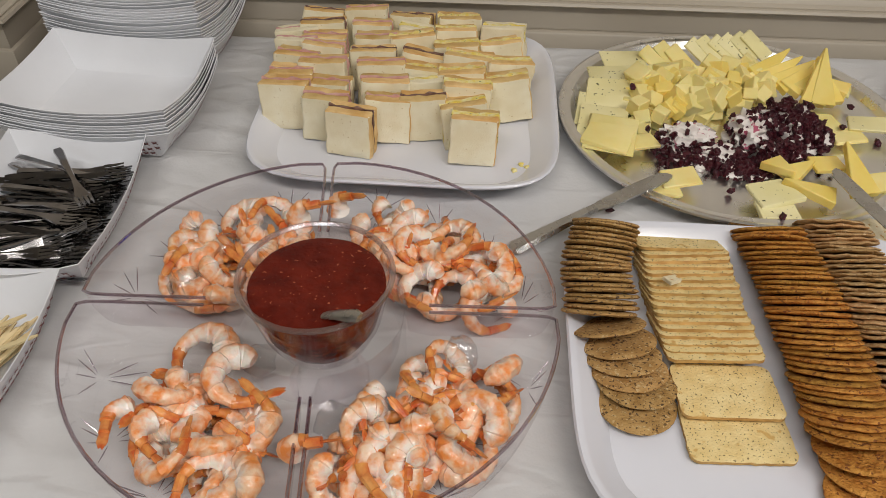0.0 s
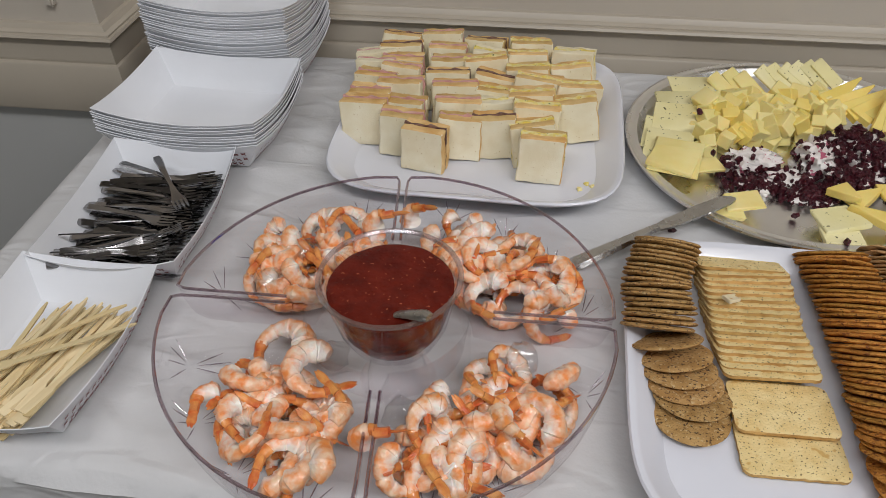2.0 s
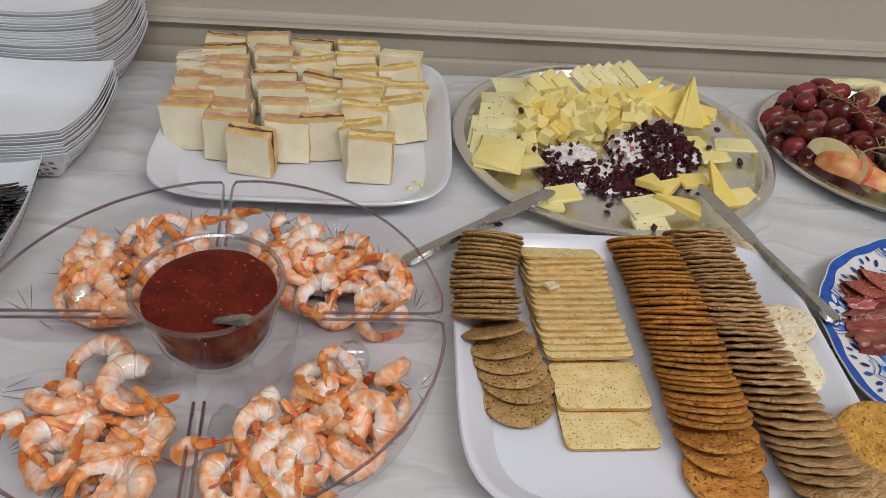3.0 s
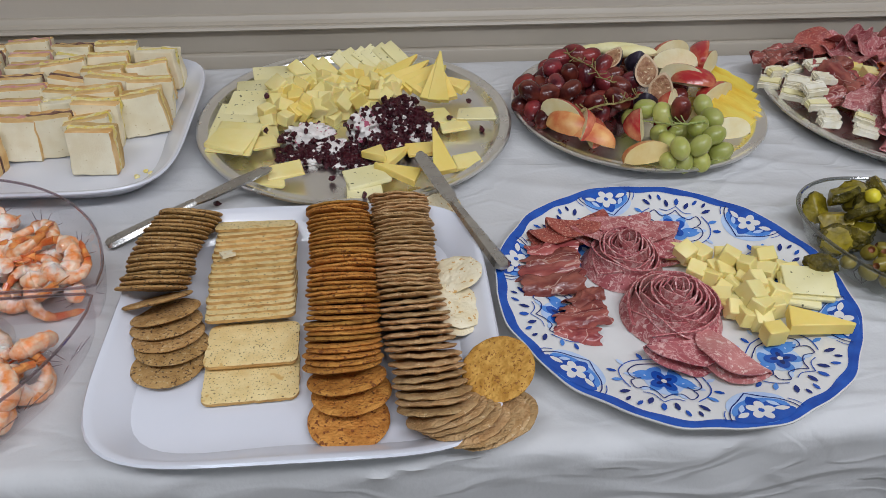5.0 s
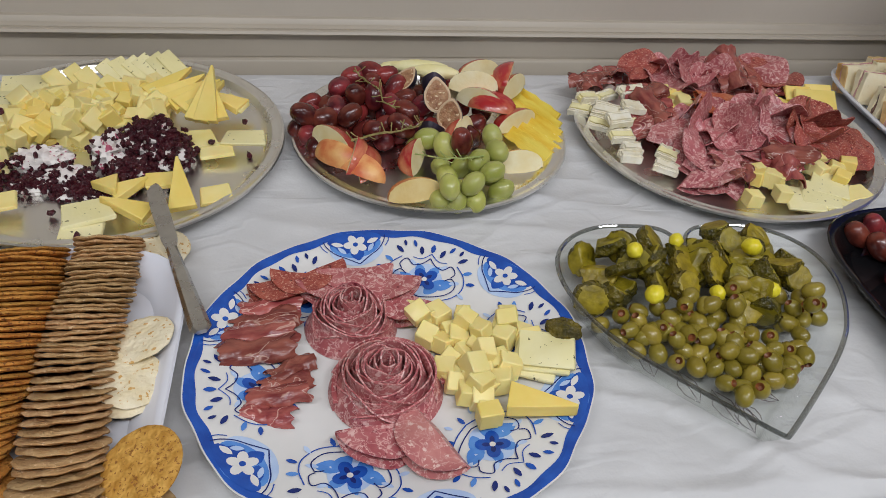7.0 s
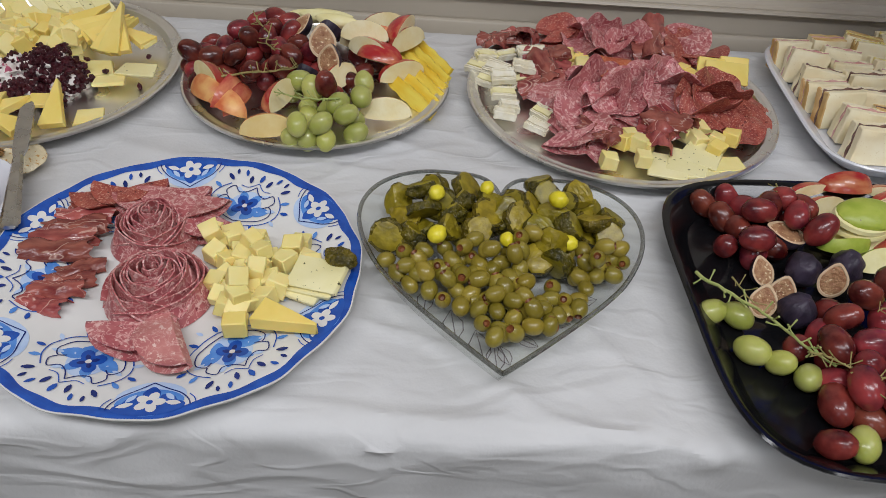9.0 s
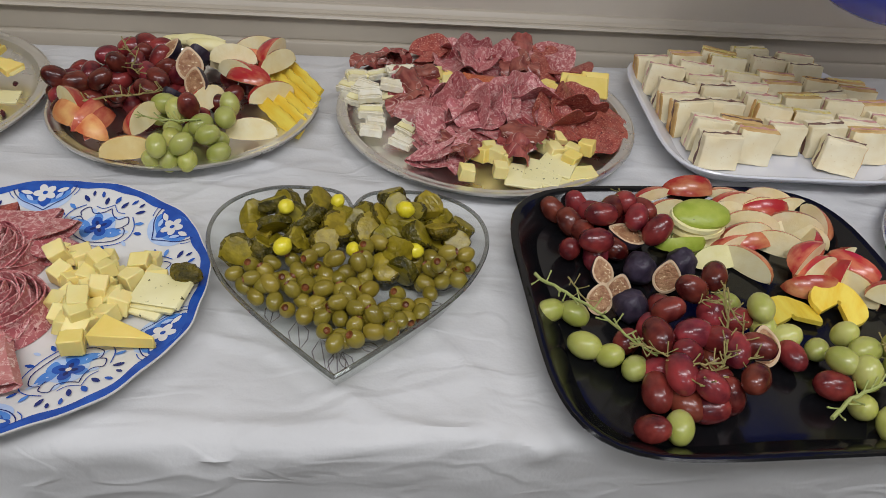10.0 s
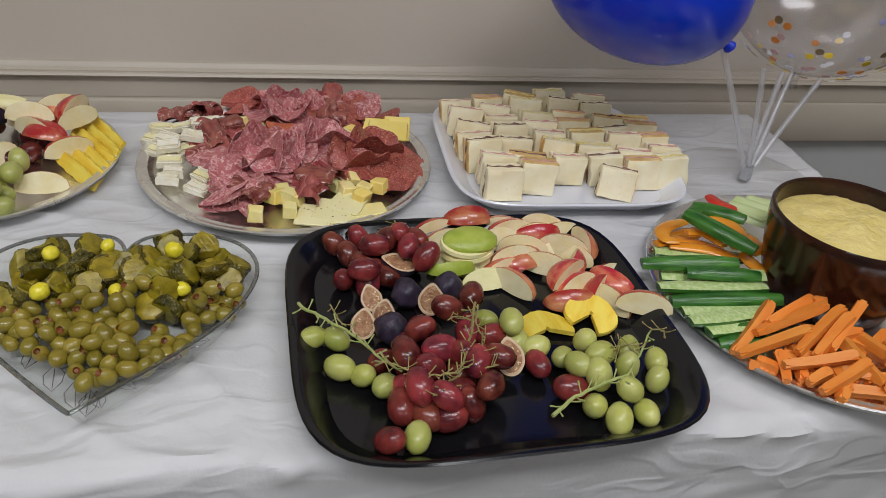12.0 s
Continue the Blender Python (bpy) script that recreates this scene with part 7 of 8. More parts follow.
for p, run, face in (((0.558, 0.375, 0.778), -36, "s"), ((0.579, 0.356, 0.772), -40, "s"), ((0.636, 0.335, 0.774), 12, "f")):
    wedge_of(PEACH, p, run, face, "orange-skinned peach wedge with yellow flesh", "peach slice", "peach slices on the metal tray")
grapes([(0.689, 0.403, 0.770), (0.711, 0.432, 0.770), (0.693, 0.540, 0.770), (0.706, 0.496, 0.770), (0.719, 0.455, 0.770), (0.733, 0.487, 0.770), (0.668, 0.488, 0.770), (0.651, 0.456, 0.770), (0.632, 0.441, 0.770), (0.621, 0.532, 0.770), (0.709, 0.554, 0.770)], True, "red grapes on the metal tray")
for i, (p, q) in enumerate((((0.766, 0.538, 0.790), (0.825, 0.460, 0.780)), ((0.764, 0.518, 0.789), (0.823, 0.444, 0.778)), ((0.763, 0.499, 0.788), (0.820, 0.429, 0.776)), ((0.762, 0.481, 0.786), (0.817, 0.415, 0.774)), ((0.760, 0.462, 0.784), (0.814, 0.401, 0.772)), ((0.758, 0.445, 0.781), (0.810, 0.388, 0.769)))):
    a, b = Vector(p), Vector(q)
    d = b - a
    n = 12
    rows = []
    for k in range(n + 1):
        u = k / n
        w = 0.0085 * (0.80 + 0.2 * math.sin(math.pi * u)) * (1 + 0.10 * math.sin(k * 2.1 + i))
        rows.append([((u - 0.54) * d.length * 0.94, y, z) for y, z in ((-w, -0.0022), (w, -0.0022), (w * 1.02, 0.0022), (-w, 0.0024))])
    ob = tagged(part("pineapple_slice", loft(rows), M_PINE), "long cut slab of yellow pineapple in a leaning pile", "pineapple", "pineapple on the metal tray")
    ob.matrix_world = Matrix.Translation((a + b) / 2) @ d.to_track_quat("X", "Z").to_matrix().to_4x4() @ pose(0, 0, -0.011, 52, 0, 0)

settle((0.669, 0.457), (0.6969, 0.4769), (0.979, 0.037, 0.006, 1.065))

# ---- heart dish ----
HT = (0.883, 0.021, 0.788)
heart = thing("heart_dish", "heart-shaped pressed glass dish of pickles and olives", "dish", pose(HT[0] - 0.0015, HT[1] + 0.003, TOP + 0.003, 0, 0, -1))


def heart_outline(s, n=110):
    out = []
    for i in range(n):
        t = 2 * math.pi * i / n + math.pi
        x = 16 * math.copysign(abs(math.sin(t)) ** (3 - 1.15 * min(1.0, max(0.0, (0.45 - math.cos(t)) / 0.9))), math.sin(t))
        y = 13 * math.cos(t) - 5 * math.cos(2 * t) - 2 * math.cos(3 * t) - math.cos(4 * t)
        y += 2.6 * math.exp(-(x / 4.0) ** 2) * (1 if y > 0 else 0)
        out.append((s * x * 1.0, s * (y + 17) * 1.055 - 0.009))
    return out


HS = 0.00780
HO = heart_outline(HS)
HC = (0, HS * 18.5)


def heart_ring(k, z):
    return [(HC[0] + (x - HC[0]) * k, HC[1] + (y - HC[1]) * k, z) for x, y in HO]


part("glass_body", loft([heart_ring(1.0, 0.037), heart_ring(0.97, 0.028), heart_ring(0.89, 0.008), heart_ring(0.84, 0.003), heart_ring(0.4, 0.002)], False, True), M_GLASSWALL, heart)
ring = [Vector(p) for p in heart_ring(1.0, 0.037)]
rows = []
for i in range(len(ring)):
    d = (ring[(i + 1) % len(ring)] - ring[i - 1])
    d = d.normalized() if d.length else Vector((1, 0, 0))
    s = Vector((-d.y, d.x, 0))
    rows.append([ring[i] + s * (0.0021 * math.cos(t)) + Vector((0, 0, 0.0018 * math.sin(t))) for t in (0, 0.9, 1.8, 2.7, 3.6, 4.5, 5.4)])
part("rim", loft(rows + rows[:1], False, False), M_GLASSRIM, heart)
bm = bmesh.new()
# a wreath of leaves pressed into the floor: two bowed edges and a midrib each
for i in range(0, len(HO), 5):
    a, b = Vector(heart_ring(0.82, 0.0042)[i]), Vector(heart_ring(0.64, 0.0036)[(i + 3) % len(HO)])
    side = Vector((a.y - b.y, b.x - a.x, 0)) * 0.24
    for bow in (-1, 0, 1):
        add_bm(bm, tube([a, a.lerp(b, 0.3) + side * bow * 0.85, a.lerp(b, 0.6) + side * bow, b], [0.0002, 0.0005, 0.0005, 0.0002], 5))
part("pressed_pattern", bm, M_CUT, heart)["kind"] = "stuff"

random.seed(77)


def olive_mesh():
    b = ball(0.0071, 0.0071, 0.0090, 18, 14, 0.04, 3)
    for f in b.faces:
        if f.calc_center_median().z > 0.0081:
            f.material_index = 1
    for v in b.verts:
        if v.co.z > 0.0086:
            v.co.z = 0.0058
        elif v.co.z > 0.0080:
            v.co.z = 0.0083
    return two(mesh_of("olive", b), M_OLIVE, M_PIMENTO)


OLIVE = olive_mesh()
OL = "olives in the heart dish"


def olives(points):
    between = [((a[0] + b[0]) / 2 + 0.003, (a[1] + b[1]) / 2 - 0.003, a[2] - 0.003) for a, b in zip(points, points[2:]) if 0.017 < math.hypot(a[0] - b[0], a[1] - b[1]) < 0.030]
    for (x, y, z) in points + between:
        put("olive", OLIVE, None, "green olive stuffed with red pimento", "olive", pose(x, y, z, rnd(30, 110), 0, rnd(0, 360)) @ Matrix.Scale(rnd(0.93, 1.08), 4), OL)


olives([(0.783, 0.144, 0.772), (0.794, 0.129, 0.772), (0.806, 0.116, 0.772), (0.823, 0.111, 0.772), (0.835, 0.101, 0.772), (0.850, 0.095, 0.772), (0.865, 0.093, 0.772), (0.880, 0.092, 0.772), (0.868, 0.078, 0.772), (0.878, 0.065, 0.772), (0.894, 0.070, 0.772), (0.909, 0.078, 0.772), (0.923, 0.079, 0.772), (0.931, 0.091, 0.772), (0.919, 0.097, 0.772), (0.937, 0.108, 0.772), (0.949, 0.100, 0.772), (0.957, 0.123, 0.772), (0.983, 0.141, 0.772), (0.994, 0.158, 0.772), (0.977, 0.158, 0.772), (0.959, 0.170, 0.772)])
olives([(0.893, 0.084, 0.772), (0.906, 0.093, 0.772), (0.892, 0.102, 0.772), (0.871, 0.104, 0.772), (0.858, 0.109, 0.772), (0.846, 0.113, 0.772), (0.863, 0.125, 0.772), (0.879, 0.110, 0.772), (0.897, 0.116, 0.772), (0.903, 0.109, 0.772), (0.928, 0.122, 0.772), (0.926, 0.109, 0.772), (0.968, 0.139, 0.772), (0.953, 0.136, 0.772), (0.972, 0.148, 0.772), (0.943, 0.152, 0.772), (0.984, 0.160, 0.772), (0.944, 0.165, 0.772), (0.873, 0.130, 0.772)])
olives([(0.799, 0.144, 0.782), (0.816, 0.148, 0.782), (0.812, 0.136, 0.782), (0.802, 0.128, 0.782), (0.829, 0.129, 0.782), (0.818, 0.122, 0.782), (0.838, 0.115, 0.782), (0.841, 0.137, 0.782), (0.834, 0.151, 0.782), (0.850, 0.121, 0.782), (0.857, 0.142, 0.782), (0.864, 0.135, 0.782), (0.864, 0.117, 0.782), (0.883, 0.138, 0.782), (0.890, 0.121, 0.782), (0.904, 0.117, 0.782), (0.899, 0.131, 0.782), (0.878, 0.101, 0.782), (0.886, 0.109, 0.782), (0.902, 0.100, 0.782), (0.957, 0.144, 0.782), (0.970, 0.156, 0.782), (0.990, 0.164, 0.782), (0.845, 0.169, 0.782), (0.890, 0.151, 0.782), (0.909, 0.087, 0.782)])
olives([(0.859, 0.149, 0.797), (0.850, 0.139, 0.797), (0.873, 0.138, 0.797), (0.899, 0.154, 0.797), (0.910, 0.161, 0.797), (0.893, 0.134, 0.797), (0.972, 0.149, 0.797), (0.963, 0.133, 0.797)])


def pickle_mesh(r, length, seed):
    """A chunk cut from a gherkin: bumpy skin, paler cut ends."""
    rows, n = [], 16
    for k, z in ((0.25, -0.5), (0.86, -0.5), (1.0, -0.42), (1.03, 0.0), (1.0, 0.42), (0.86, 0.5), (0.25, 0.5)):
        rows.append([(r * k * math.cos(t) * (1 + 0.22 * noise.noise(Vector((math.cos(t) * 2.4, math.sin(t) * 2.4, z * 4 + seed)))), r * k * math.sin(t) * (1 + 0.22 * noise.noise(Vector((math.sin(t) * 2.4, math.cos(t) * 2.4, z * 4 + seed)))),
                      length * z + 0.0008 * noise.noise(Vector((math.cos(t) * 3 * k, math.sin(t) * 3 * k, seed + 9)))) for t in [2 * math.pi * i / n for i in range(n)]])
    bm = loft(rows)
    for f in bm.faces:
        c = f.calc_center_median()
        f.material_index = 1 if abs(c.z) > length * 0.46 else 0
    return two(mesh_of("pickle", bm), M_PICKLE, M_PICKLECUT)


def pickle_lump_mesh(rx, ry, rz, cut, seed):
    """A warty piece of a gherkin with one or two sides cut flat and slightly ridged."""
    b = ball(rx, ry, rz, 26, 18, 0.20, seed, 2.6)
    for v in b.verts:
        v.co *= 1 + 0.07 * noise.noise(v.co * 420 + Vector((seed, 0, 0)))
    side = Vector((math.cos(seed * 2.1), math.sin(seed * 2.1), 0.45)).normalized()
    for v in b.verts:
        v.co.z = min(v.co.z, cut * rz + 0.0006 * math.sin(v.co.x * 1500))
        over = v.co.dot(side) - 0.55 * min(rx, ry)
        if over > 0:
            v.co -= side * over
    b.normal_update()
    for f in b.faces:
        c = f.calc_center_median()
        f.material_index = 1 if c.z > cut * rz - 0.0012 or c.dot(side) > 0.55 * min(rx, ry) - 0.0008 else 0
    return two(mesh_of("pickle", b), M_PICKLE, M_PICKLECUT)


CHUNKS = [pickle_mesh(0.0150, 0.008, 1), pickle_mesh(0.0140, 0.012, 5.5), pickle_lump_mesh(0.017, 0.013, 0.012, 0.35, 1), pickle_lump_mesh(0.015, 0.014, 0.012, 0.2, 2), pickle_lump_mesh(0.019, 0.012, 0.010, 0.5, 3), pickle_lump_mesh(0.014, 0.013, 0.013, 2, 4)]
for (x, y, z) in [(0.787, 0.219, 0.777), (0.796, 0.197, 0.777), (0.781, 0.169, 0.777), (0.804, 0.173, 0.777), (0.813, 0.184, 0.777), (0.831, 0.225, 0.777), (0.852, 0.195, 0.777), (0.875, 0.195, 0.777), (0.891, 0.195, 0.777), (0.894, 0.222, 0.777), (0.927, 0.204, 0.777), (0.940, 0.197, 0.777), (0.955, 0.224, 0.777), (0.964, 0.195, 0.777), (0.988, 0.207, 0.777), (0.983, 0.186, 0.777), (0.921, 0.175, 0.777), (0.932, 0.147, 0.777), (0.917, 0.150, 0.777), (0.907, 0.194, 0.777), (0.969, 0.221, 0.777)]:
    put("pickle", random.choice(CHUNKS), None, "cut chunk of yellow-green dill pickle", "pickle", pose(x, y, z, rnd(10, 80), rnd(-30, 30), rnd(0, 360)), "pickles in the heart dish")
for (x, y, z) in [(0.804, 0.219, 0.792), (0.820, 0.219, 0.792), (0.827, 0.198, 0.792), (0.846, 0.206, 0.792), (0.873, 0.209, 0.792), (0.850, 0.224, 0.792), (0.894, 0.202, 0.792), (0.920, 0.235, 0.792), (0.925, 0.220, 0.792), (0.956, 0.223, 0.792), (0.932, 0.191, 0.792), (0.909, 0.201, 0.792), (0.839, 0.189, 0.792), (0.871, 0.188, 0.792), (0.916, 0.170, 0.792), (0.944, 0.178, 0.792), (0.813, 0.189, 0.792), (0.861, 0.165, 0.792), (0.900, 0.184, 0.792), (0.967, 0.190, 0.792), (0.928, 0.156, 0.792), (0.838, 0.167, 0.792), (0.884, 0.191, 0.792), (0.939, 0.208, 0.792)]:
    put("pickle", random.choice(CHUNKS), None, "cut chunk of yellow-green dill pickle", "pickle", pose(x, y, z, rnd(20, 70), rnd(-30, 30), rnd(0, 360)), "pickles in the heart dish")
YP = mesh_of("yellow_pepper", ball(0.0080, 0.0090, 0.0076, 18, 12, 0.14, 4))
for (x, y, z), s in (((0.823, 0.197, 0.806), 0.9), ((0.826, 0.149, 0.800), 1.0), ((0.933, 0.195, 0.808), 1.0), ((0.887, 0.154, 0.794), 0.8), ((0.943, 0.161, 0.788), 0.9), ((0.869, 0.213, 0.802), 0.8)):
    put("yellow_pepper", YP, M_YELLOWPEP, "shiny yellow pickled pepper among the gherkins", "pepper", pose(x, y, z, 0, 20, rnd(0, 360)) @ Matrix.Diagonal((s, s, s, 1)), "yellow peppers in the heart dish")

settle((0.88, 0.16), (0.8891, 0.1702), (0.968, 0.034, -0.011, 1.017))

# ---- meat tray ----
random.seed(52)
MG = "cold meats on the metal tray"
M_CHORIZO = mat("spiced_sausage", (0.36, 0.05, 0.02), (0.52, 0.12, 0.04), 60, 0.35, 0.15, 300, veins=[((0.60, 0.24, 0.12), 200, 0.04)])
MZ = TOP + 0.0075
FOLD = [slice_mesh(0.036, s, 0.0032, 0.90, 1.3) for s in (14, 15, 16)]
RIB = [ribbon_mesh(0.056, 0.036, s, 0.0150) for s in (21, 22, 23, 24)]


def meats(points, meshes, material, name, label, tilt=18, zlift=0.0):
    for (x, y, z) in points:
        me = random.choice(meshes).copy()
        s = rnd(0.85, 1.1)
        put(name, me, material, label, "salami" if "ham" not in name else "cured ham", pose(x, y, z + zlift, rnd(-tilt, tilt), rnd(-tilt, tilt), rnd(0, 360)) @ Matrix.Diagonal((s, s, s, 1)), MG)


BIG = [slice_mesh(0.0345, s, 0.0070, f, 1.5) for s, f in ((31, 0.0), (32, 0.25), (33, 0.4), (34, 0.12), (35, 0.6))]
FLAT = [slice_mesh(0.032, s, 0.0035, 0.0, 1.3) for s in (36, 37)]
SL = "ruffled slice of pink marbled salami in a heap"


def drape(points, meshes, material, name, label, back=(4, 26), size=(0.9, 1.1)):
    """Slices lying over one another, their far side raised."""
    for (x, y, z) in points:
        s = rnd(*size)
        put(name, random.choice(meshes).copy(), material, label, "salami", pose(x, y, z, 0, 0, rnd(-35, 35)) @ pose(0, 0, 0, rnd(*back), rnd(-16, 16), 0) @ pose(0, 0, 0, 0, 0, rnd(0, 360)) @ Matrix.Diagonal((s, s, s, 1)), MG)


drape([(0.957, 0.395, 0.770), (0.959, 0.361, 0.770), (0.975, 0.356, 0.770), (0.968, 0.339, 0.770), (0.980, 0.378, 0.770)], FOLD, M_SALAMI, "salami_slice", SL, (-4, 16))
drape([(0.990, 0.428, 0.776), (1.001, 0.410, 0.776), (1.022, 0.387, 0.776), (1.039, 0.399, 0.776), (1.051, 0.412, 0.776), (1.069, 0.431, 0.776), (1.081, 0.438, 0.776), (0.978, 0.453, 0.776), (1.011, 0.435, 0.776)], BIG, M_SALAMI, "salami_slice", SL)
drape([(1.015, 0.406, 0.786), (1.033, 0.413, 0.786), (1.050, 0.432, 0.786), (1.072, 0.443, 0.786), (1.063, 0.414, 0.786), (1.088, 0.434, 0.786)], BIG, M_SALAMI, "salami_slice", SL)
drape([(1.035, 0.418, 0.790), (1.059, 0.438, 0.790)], FLAT, M_SALAMI, "salami_slice", SL)
drape([(1.007, 0.556, 0.775), (1.020, 0.569, 0.775), (1.038, 0.558, 0.775), (1.054, 0.536, 0.775), (1.002, 0.533, 0.775), (1.029, 0.542, 0.775), (1.012, 0.574, 0.772)], BIG, M_SALAMI, "salami_slice", SL, (-4, 10))
drape([(1.106, 0.541, 0.778), (1.120, 0.549, 0.778), (1.092, 0.532, 0.774)], FOLD, M_SALAMI, "salami_slice", SL, (-4, 10))
drape([(1.155, 0.398, 0.772), (1.165, 0.416, 0.772), (1.167, 0.398, 0.772), (1.175, 0.429, 0.772), (1.157, 0.380, 0.772), (1.145, 0.409, 0.772)], FLAT, M_PEPPERONI, "pepperoni_slice", "dark red slice of coarse pepperoni", (6, 18), (0.8, 0.95))
drape([(1.114, 0.395, 0.780), (1.126, 0.426, 0.780), (1.139, 0.446, 0.780), (1.104, 0.407, 0.780), (1.142, 0.427, 0.780), (1.126, 0.396, 0.780)], BIG, M_PEPPERONI, "pepperoni_slice", "dark red slice of coarse pepperoni", (8, 26), (0.85, 1.0))
drape([(1.109, 0.553, 0.772), (1.135, 0.554, 0.772), (1.149, 0.547, 0.772), (0.967, 0.568, 0.772), (0.959, 0.575, 0.772), (1.127, 0.538, 0.772)], FOLD, M_PEPPERONI, "pepperoni_slice", "dark red slice of coarse pepperoni", (0, 20), (0.8, 0.95))
HL = "crumpled dark pink cured ham edged with white fat"
meats([(0.939, 0.459, 0.772), (0.939, 0.439, 0.772), (0.943, 0.486, 0.772), (0.949, 0.500, 0.772), (0.915, 0.549, 0.772), (0.906, 0.541, 0.772), (0.893, 0.537, 0.772), (1.000, 0.337, 0.772), (0.993, 0.353, 0.772), (1.065, 0.366, 0.772), (1.077, 0.378, 0.772), (1.060, 0.349, 0.772), (1.088, 0.559, 0.772), (1.082, 0.528, 0.772), (0.885, 0.525, 0.772)], RIB, None, "cured_ham_slice", HL, 20)
meats([(0.943, 0.458, 0.780), (0.948, 0.492, 0.780), (1.072, 0.365, 0.780), (1.082, 0.528, 0.780), (1.063, 0.557, 0.780), (1.088, 0.567, 0.780), (0.921, 0.534, 0.780)], RIB, None, "cured_ham_slice", HL, 18)
for (x, y, z), rz in (((1.027, 0.481, 0.784), 20), ((1.015, 0.474, 0.782), 60), ((1.040, 0.485, 0.786), 0)):
    put("pepperoni_slice", FOLD[0].copy(), M_CHORIZO, "curled red slice of spiced sausage", "salami", pose(x, y, z, 20, 8, rz), MG)
CH = "cheese cubes on the meat tray"
for (x, y, z) in [(0.966, 0.497, 0.774), (0.974, 0.483, 0.774), (0.977, 0.512, 0.774), (0.988, 0.505, 0.774), (0.988, 0.477, 0.774), (0.994, 0.495, 0.774), (0.976, 0.470, 0.774), (1.103, 0.482, 0.774), (1.113, 0.497, 0.774), (1.107, 0.469, 0.774), (1.120, 0.480, 0.774), (1.028, 0.351, 0.774), (1.038, 0.338, 0.774), (1.037, 0.314, 0.774), (1.020, 0.340, 0.774), (1.044, 0.335, 0.774), (1.093, 0.364, 0.774), (1.099, 0.353, 0.774), (1.111, 0.375, 0.774), (1.120, 0.353, 0.774), (1.141, 0.359, 0.774), (1.000, 0.306, 0.774), (1.083, 0.386, 0.774), (1.117, 0.337, 0.774), (0.970, 0.499, 0.784), (0.986, 0.472, 0.784)]:
    s = rnd(0.015, 0.018)
    block("cheese_cube", "small yellow cheese cube among the cold meats", "cheese cube", s, s, s * 0.9, random.choice((M_CHEESE, M_GOUDA)), pose(x, y, z - 0.008, rnd(-12, 12), rnd(-12, 12), rnd(0, 90)), CH)
for (x, y, z), sx, sy, rx, rz, m in (((1.065, 0.312, 0.764), 0.040, 0.038, 3, -12, M_HERB), ((1.085, 0.317, 0.766), 0.040, 0.038, 5, -22, M_HERB), ((1.102, 0.330, 0.768), 0.040, 0.036, 6, -30, M_HERB), ((1.097, 0.312, 0.764), 0.036, 0.030, 3, 10, M_HERB), ((1.126, 0.319, 0.765), 0.038, 0.022, 4, 14, M_CHEESE),
                                     ((1.160, 0.475, 0.785), 0.052, 0.028, 30, -8, M_GOUDA), ((1.174, 0.489, 0.780), 0.034, 0.034, 34, -4, M_GOUDA), ((1.147, 0.491, 0.784), 0.034, 0.024, 20, -10, M_GOUDA)):
    block("cheese_slice", "flat slice of cheese overlapping others on the meat tray", "cheese slice", sx, sy, 0.004, m, pose(x, y, z, rx, 0, rz), "cheese slices on the meat tray", taper=0.95)


def soften(bm, amount, seed):
    """Presses a cut block out of true."""
    bmesh.ops.subdivide_edges(bm, edges=[e for e in bm.edges if e.calc_length() > 0.012], cuts=5, use_grid_fill=True)
    for v in bm.verts:
        v.co += Vector(noise.noise_vector(v.co * 90 + Vector((seed, 0, seed)))) * amount
        v.co.z -= 18.0 * max(0.0, abs(v.co.x) - 0.008) ** 2 * (0.5 + noise.noise(Vector((seed, v.co.x * 30, 0))))


def brie(p, rz, tilt, paste_up):
    ob = thing("brie_stick", "soft brie stick with a white rind", "brie", pose(*p) @ pose(0, 0, 0, tilt + rnd(-8, 8), rnd(-10, 10), rz + rnd(-28, 28)) @ Matrix.Diagonal((rnd(0.65, 1.05), rnd(1.0, 1.45), rnd(0.85, 1.15), 1)), "brie on the meat tray")
    bm = box_bm(0.034, 0.0105, 0.0085, 0.0024, 2, z0=0.0)
    soften(bm, 0.0012, p[0] * 90)
    part("paste", bm, M_BRIEIN if paste_up else M_BRIE, ob)
    bm = box_bm(0.0345, 0.0030, 0.0092, 0.0012, 2, z0=-0.0003, at=(0, -0.0053, 0))
    soften(bm, 0.0012, p[0] * 90)
    part("rind", bm, M_BRIE, ob)
    bm = box_bm(0.0345, 0.0030, 0.0092, 0.0012, 2, z0=-0.0003, at=(0, 0.0053, 0))
    soften(bm, 0.0012, p[0] * 90)
    part("rind", bm, M_BRIE, ob)
    return ob


for p, rz, tilt, up in (((0.900, 0.399, 0.768), 2, 5, False), ((0.895, 0.388, 0.764), 2, 0, False), ((0.936, 0.385, 0.770), -14, 6, True), ((0.931, 0.369, 0.764), -16, 0, False), ((0.893, 0.419, 0.770), 6, 10, True), ((0.886, 0.459, 0.778), -18, 20, False), ((0.878, 0.447, 0.770), -14, 15, True), ((0.873, 0.492, 0.776), 4, 15, True),
                        ((0.898, 0.497, 0.776), 8, 10, True), ((0.916, 0.456, 0.784), 4, 0, False), ((0.927, 0.494, 0.784), 10, 5, False), ((0.909, 0.448, 0.772), 30, 15, True), ((0.892, 0.432, 0.784), -14, 10, False), ((0.864, 0.482, 0.768), -50, 10, True)):
    brie(p, rz, tilt, up)

settle((1.039, 0.437), (1.0546, 0.4591), (0.999, 0.041, -0.009, 1.073))

# ---- vegetable tray ----
random.seed(61)


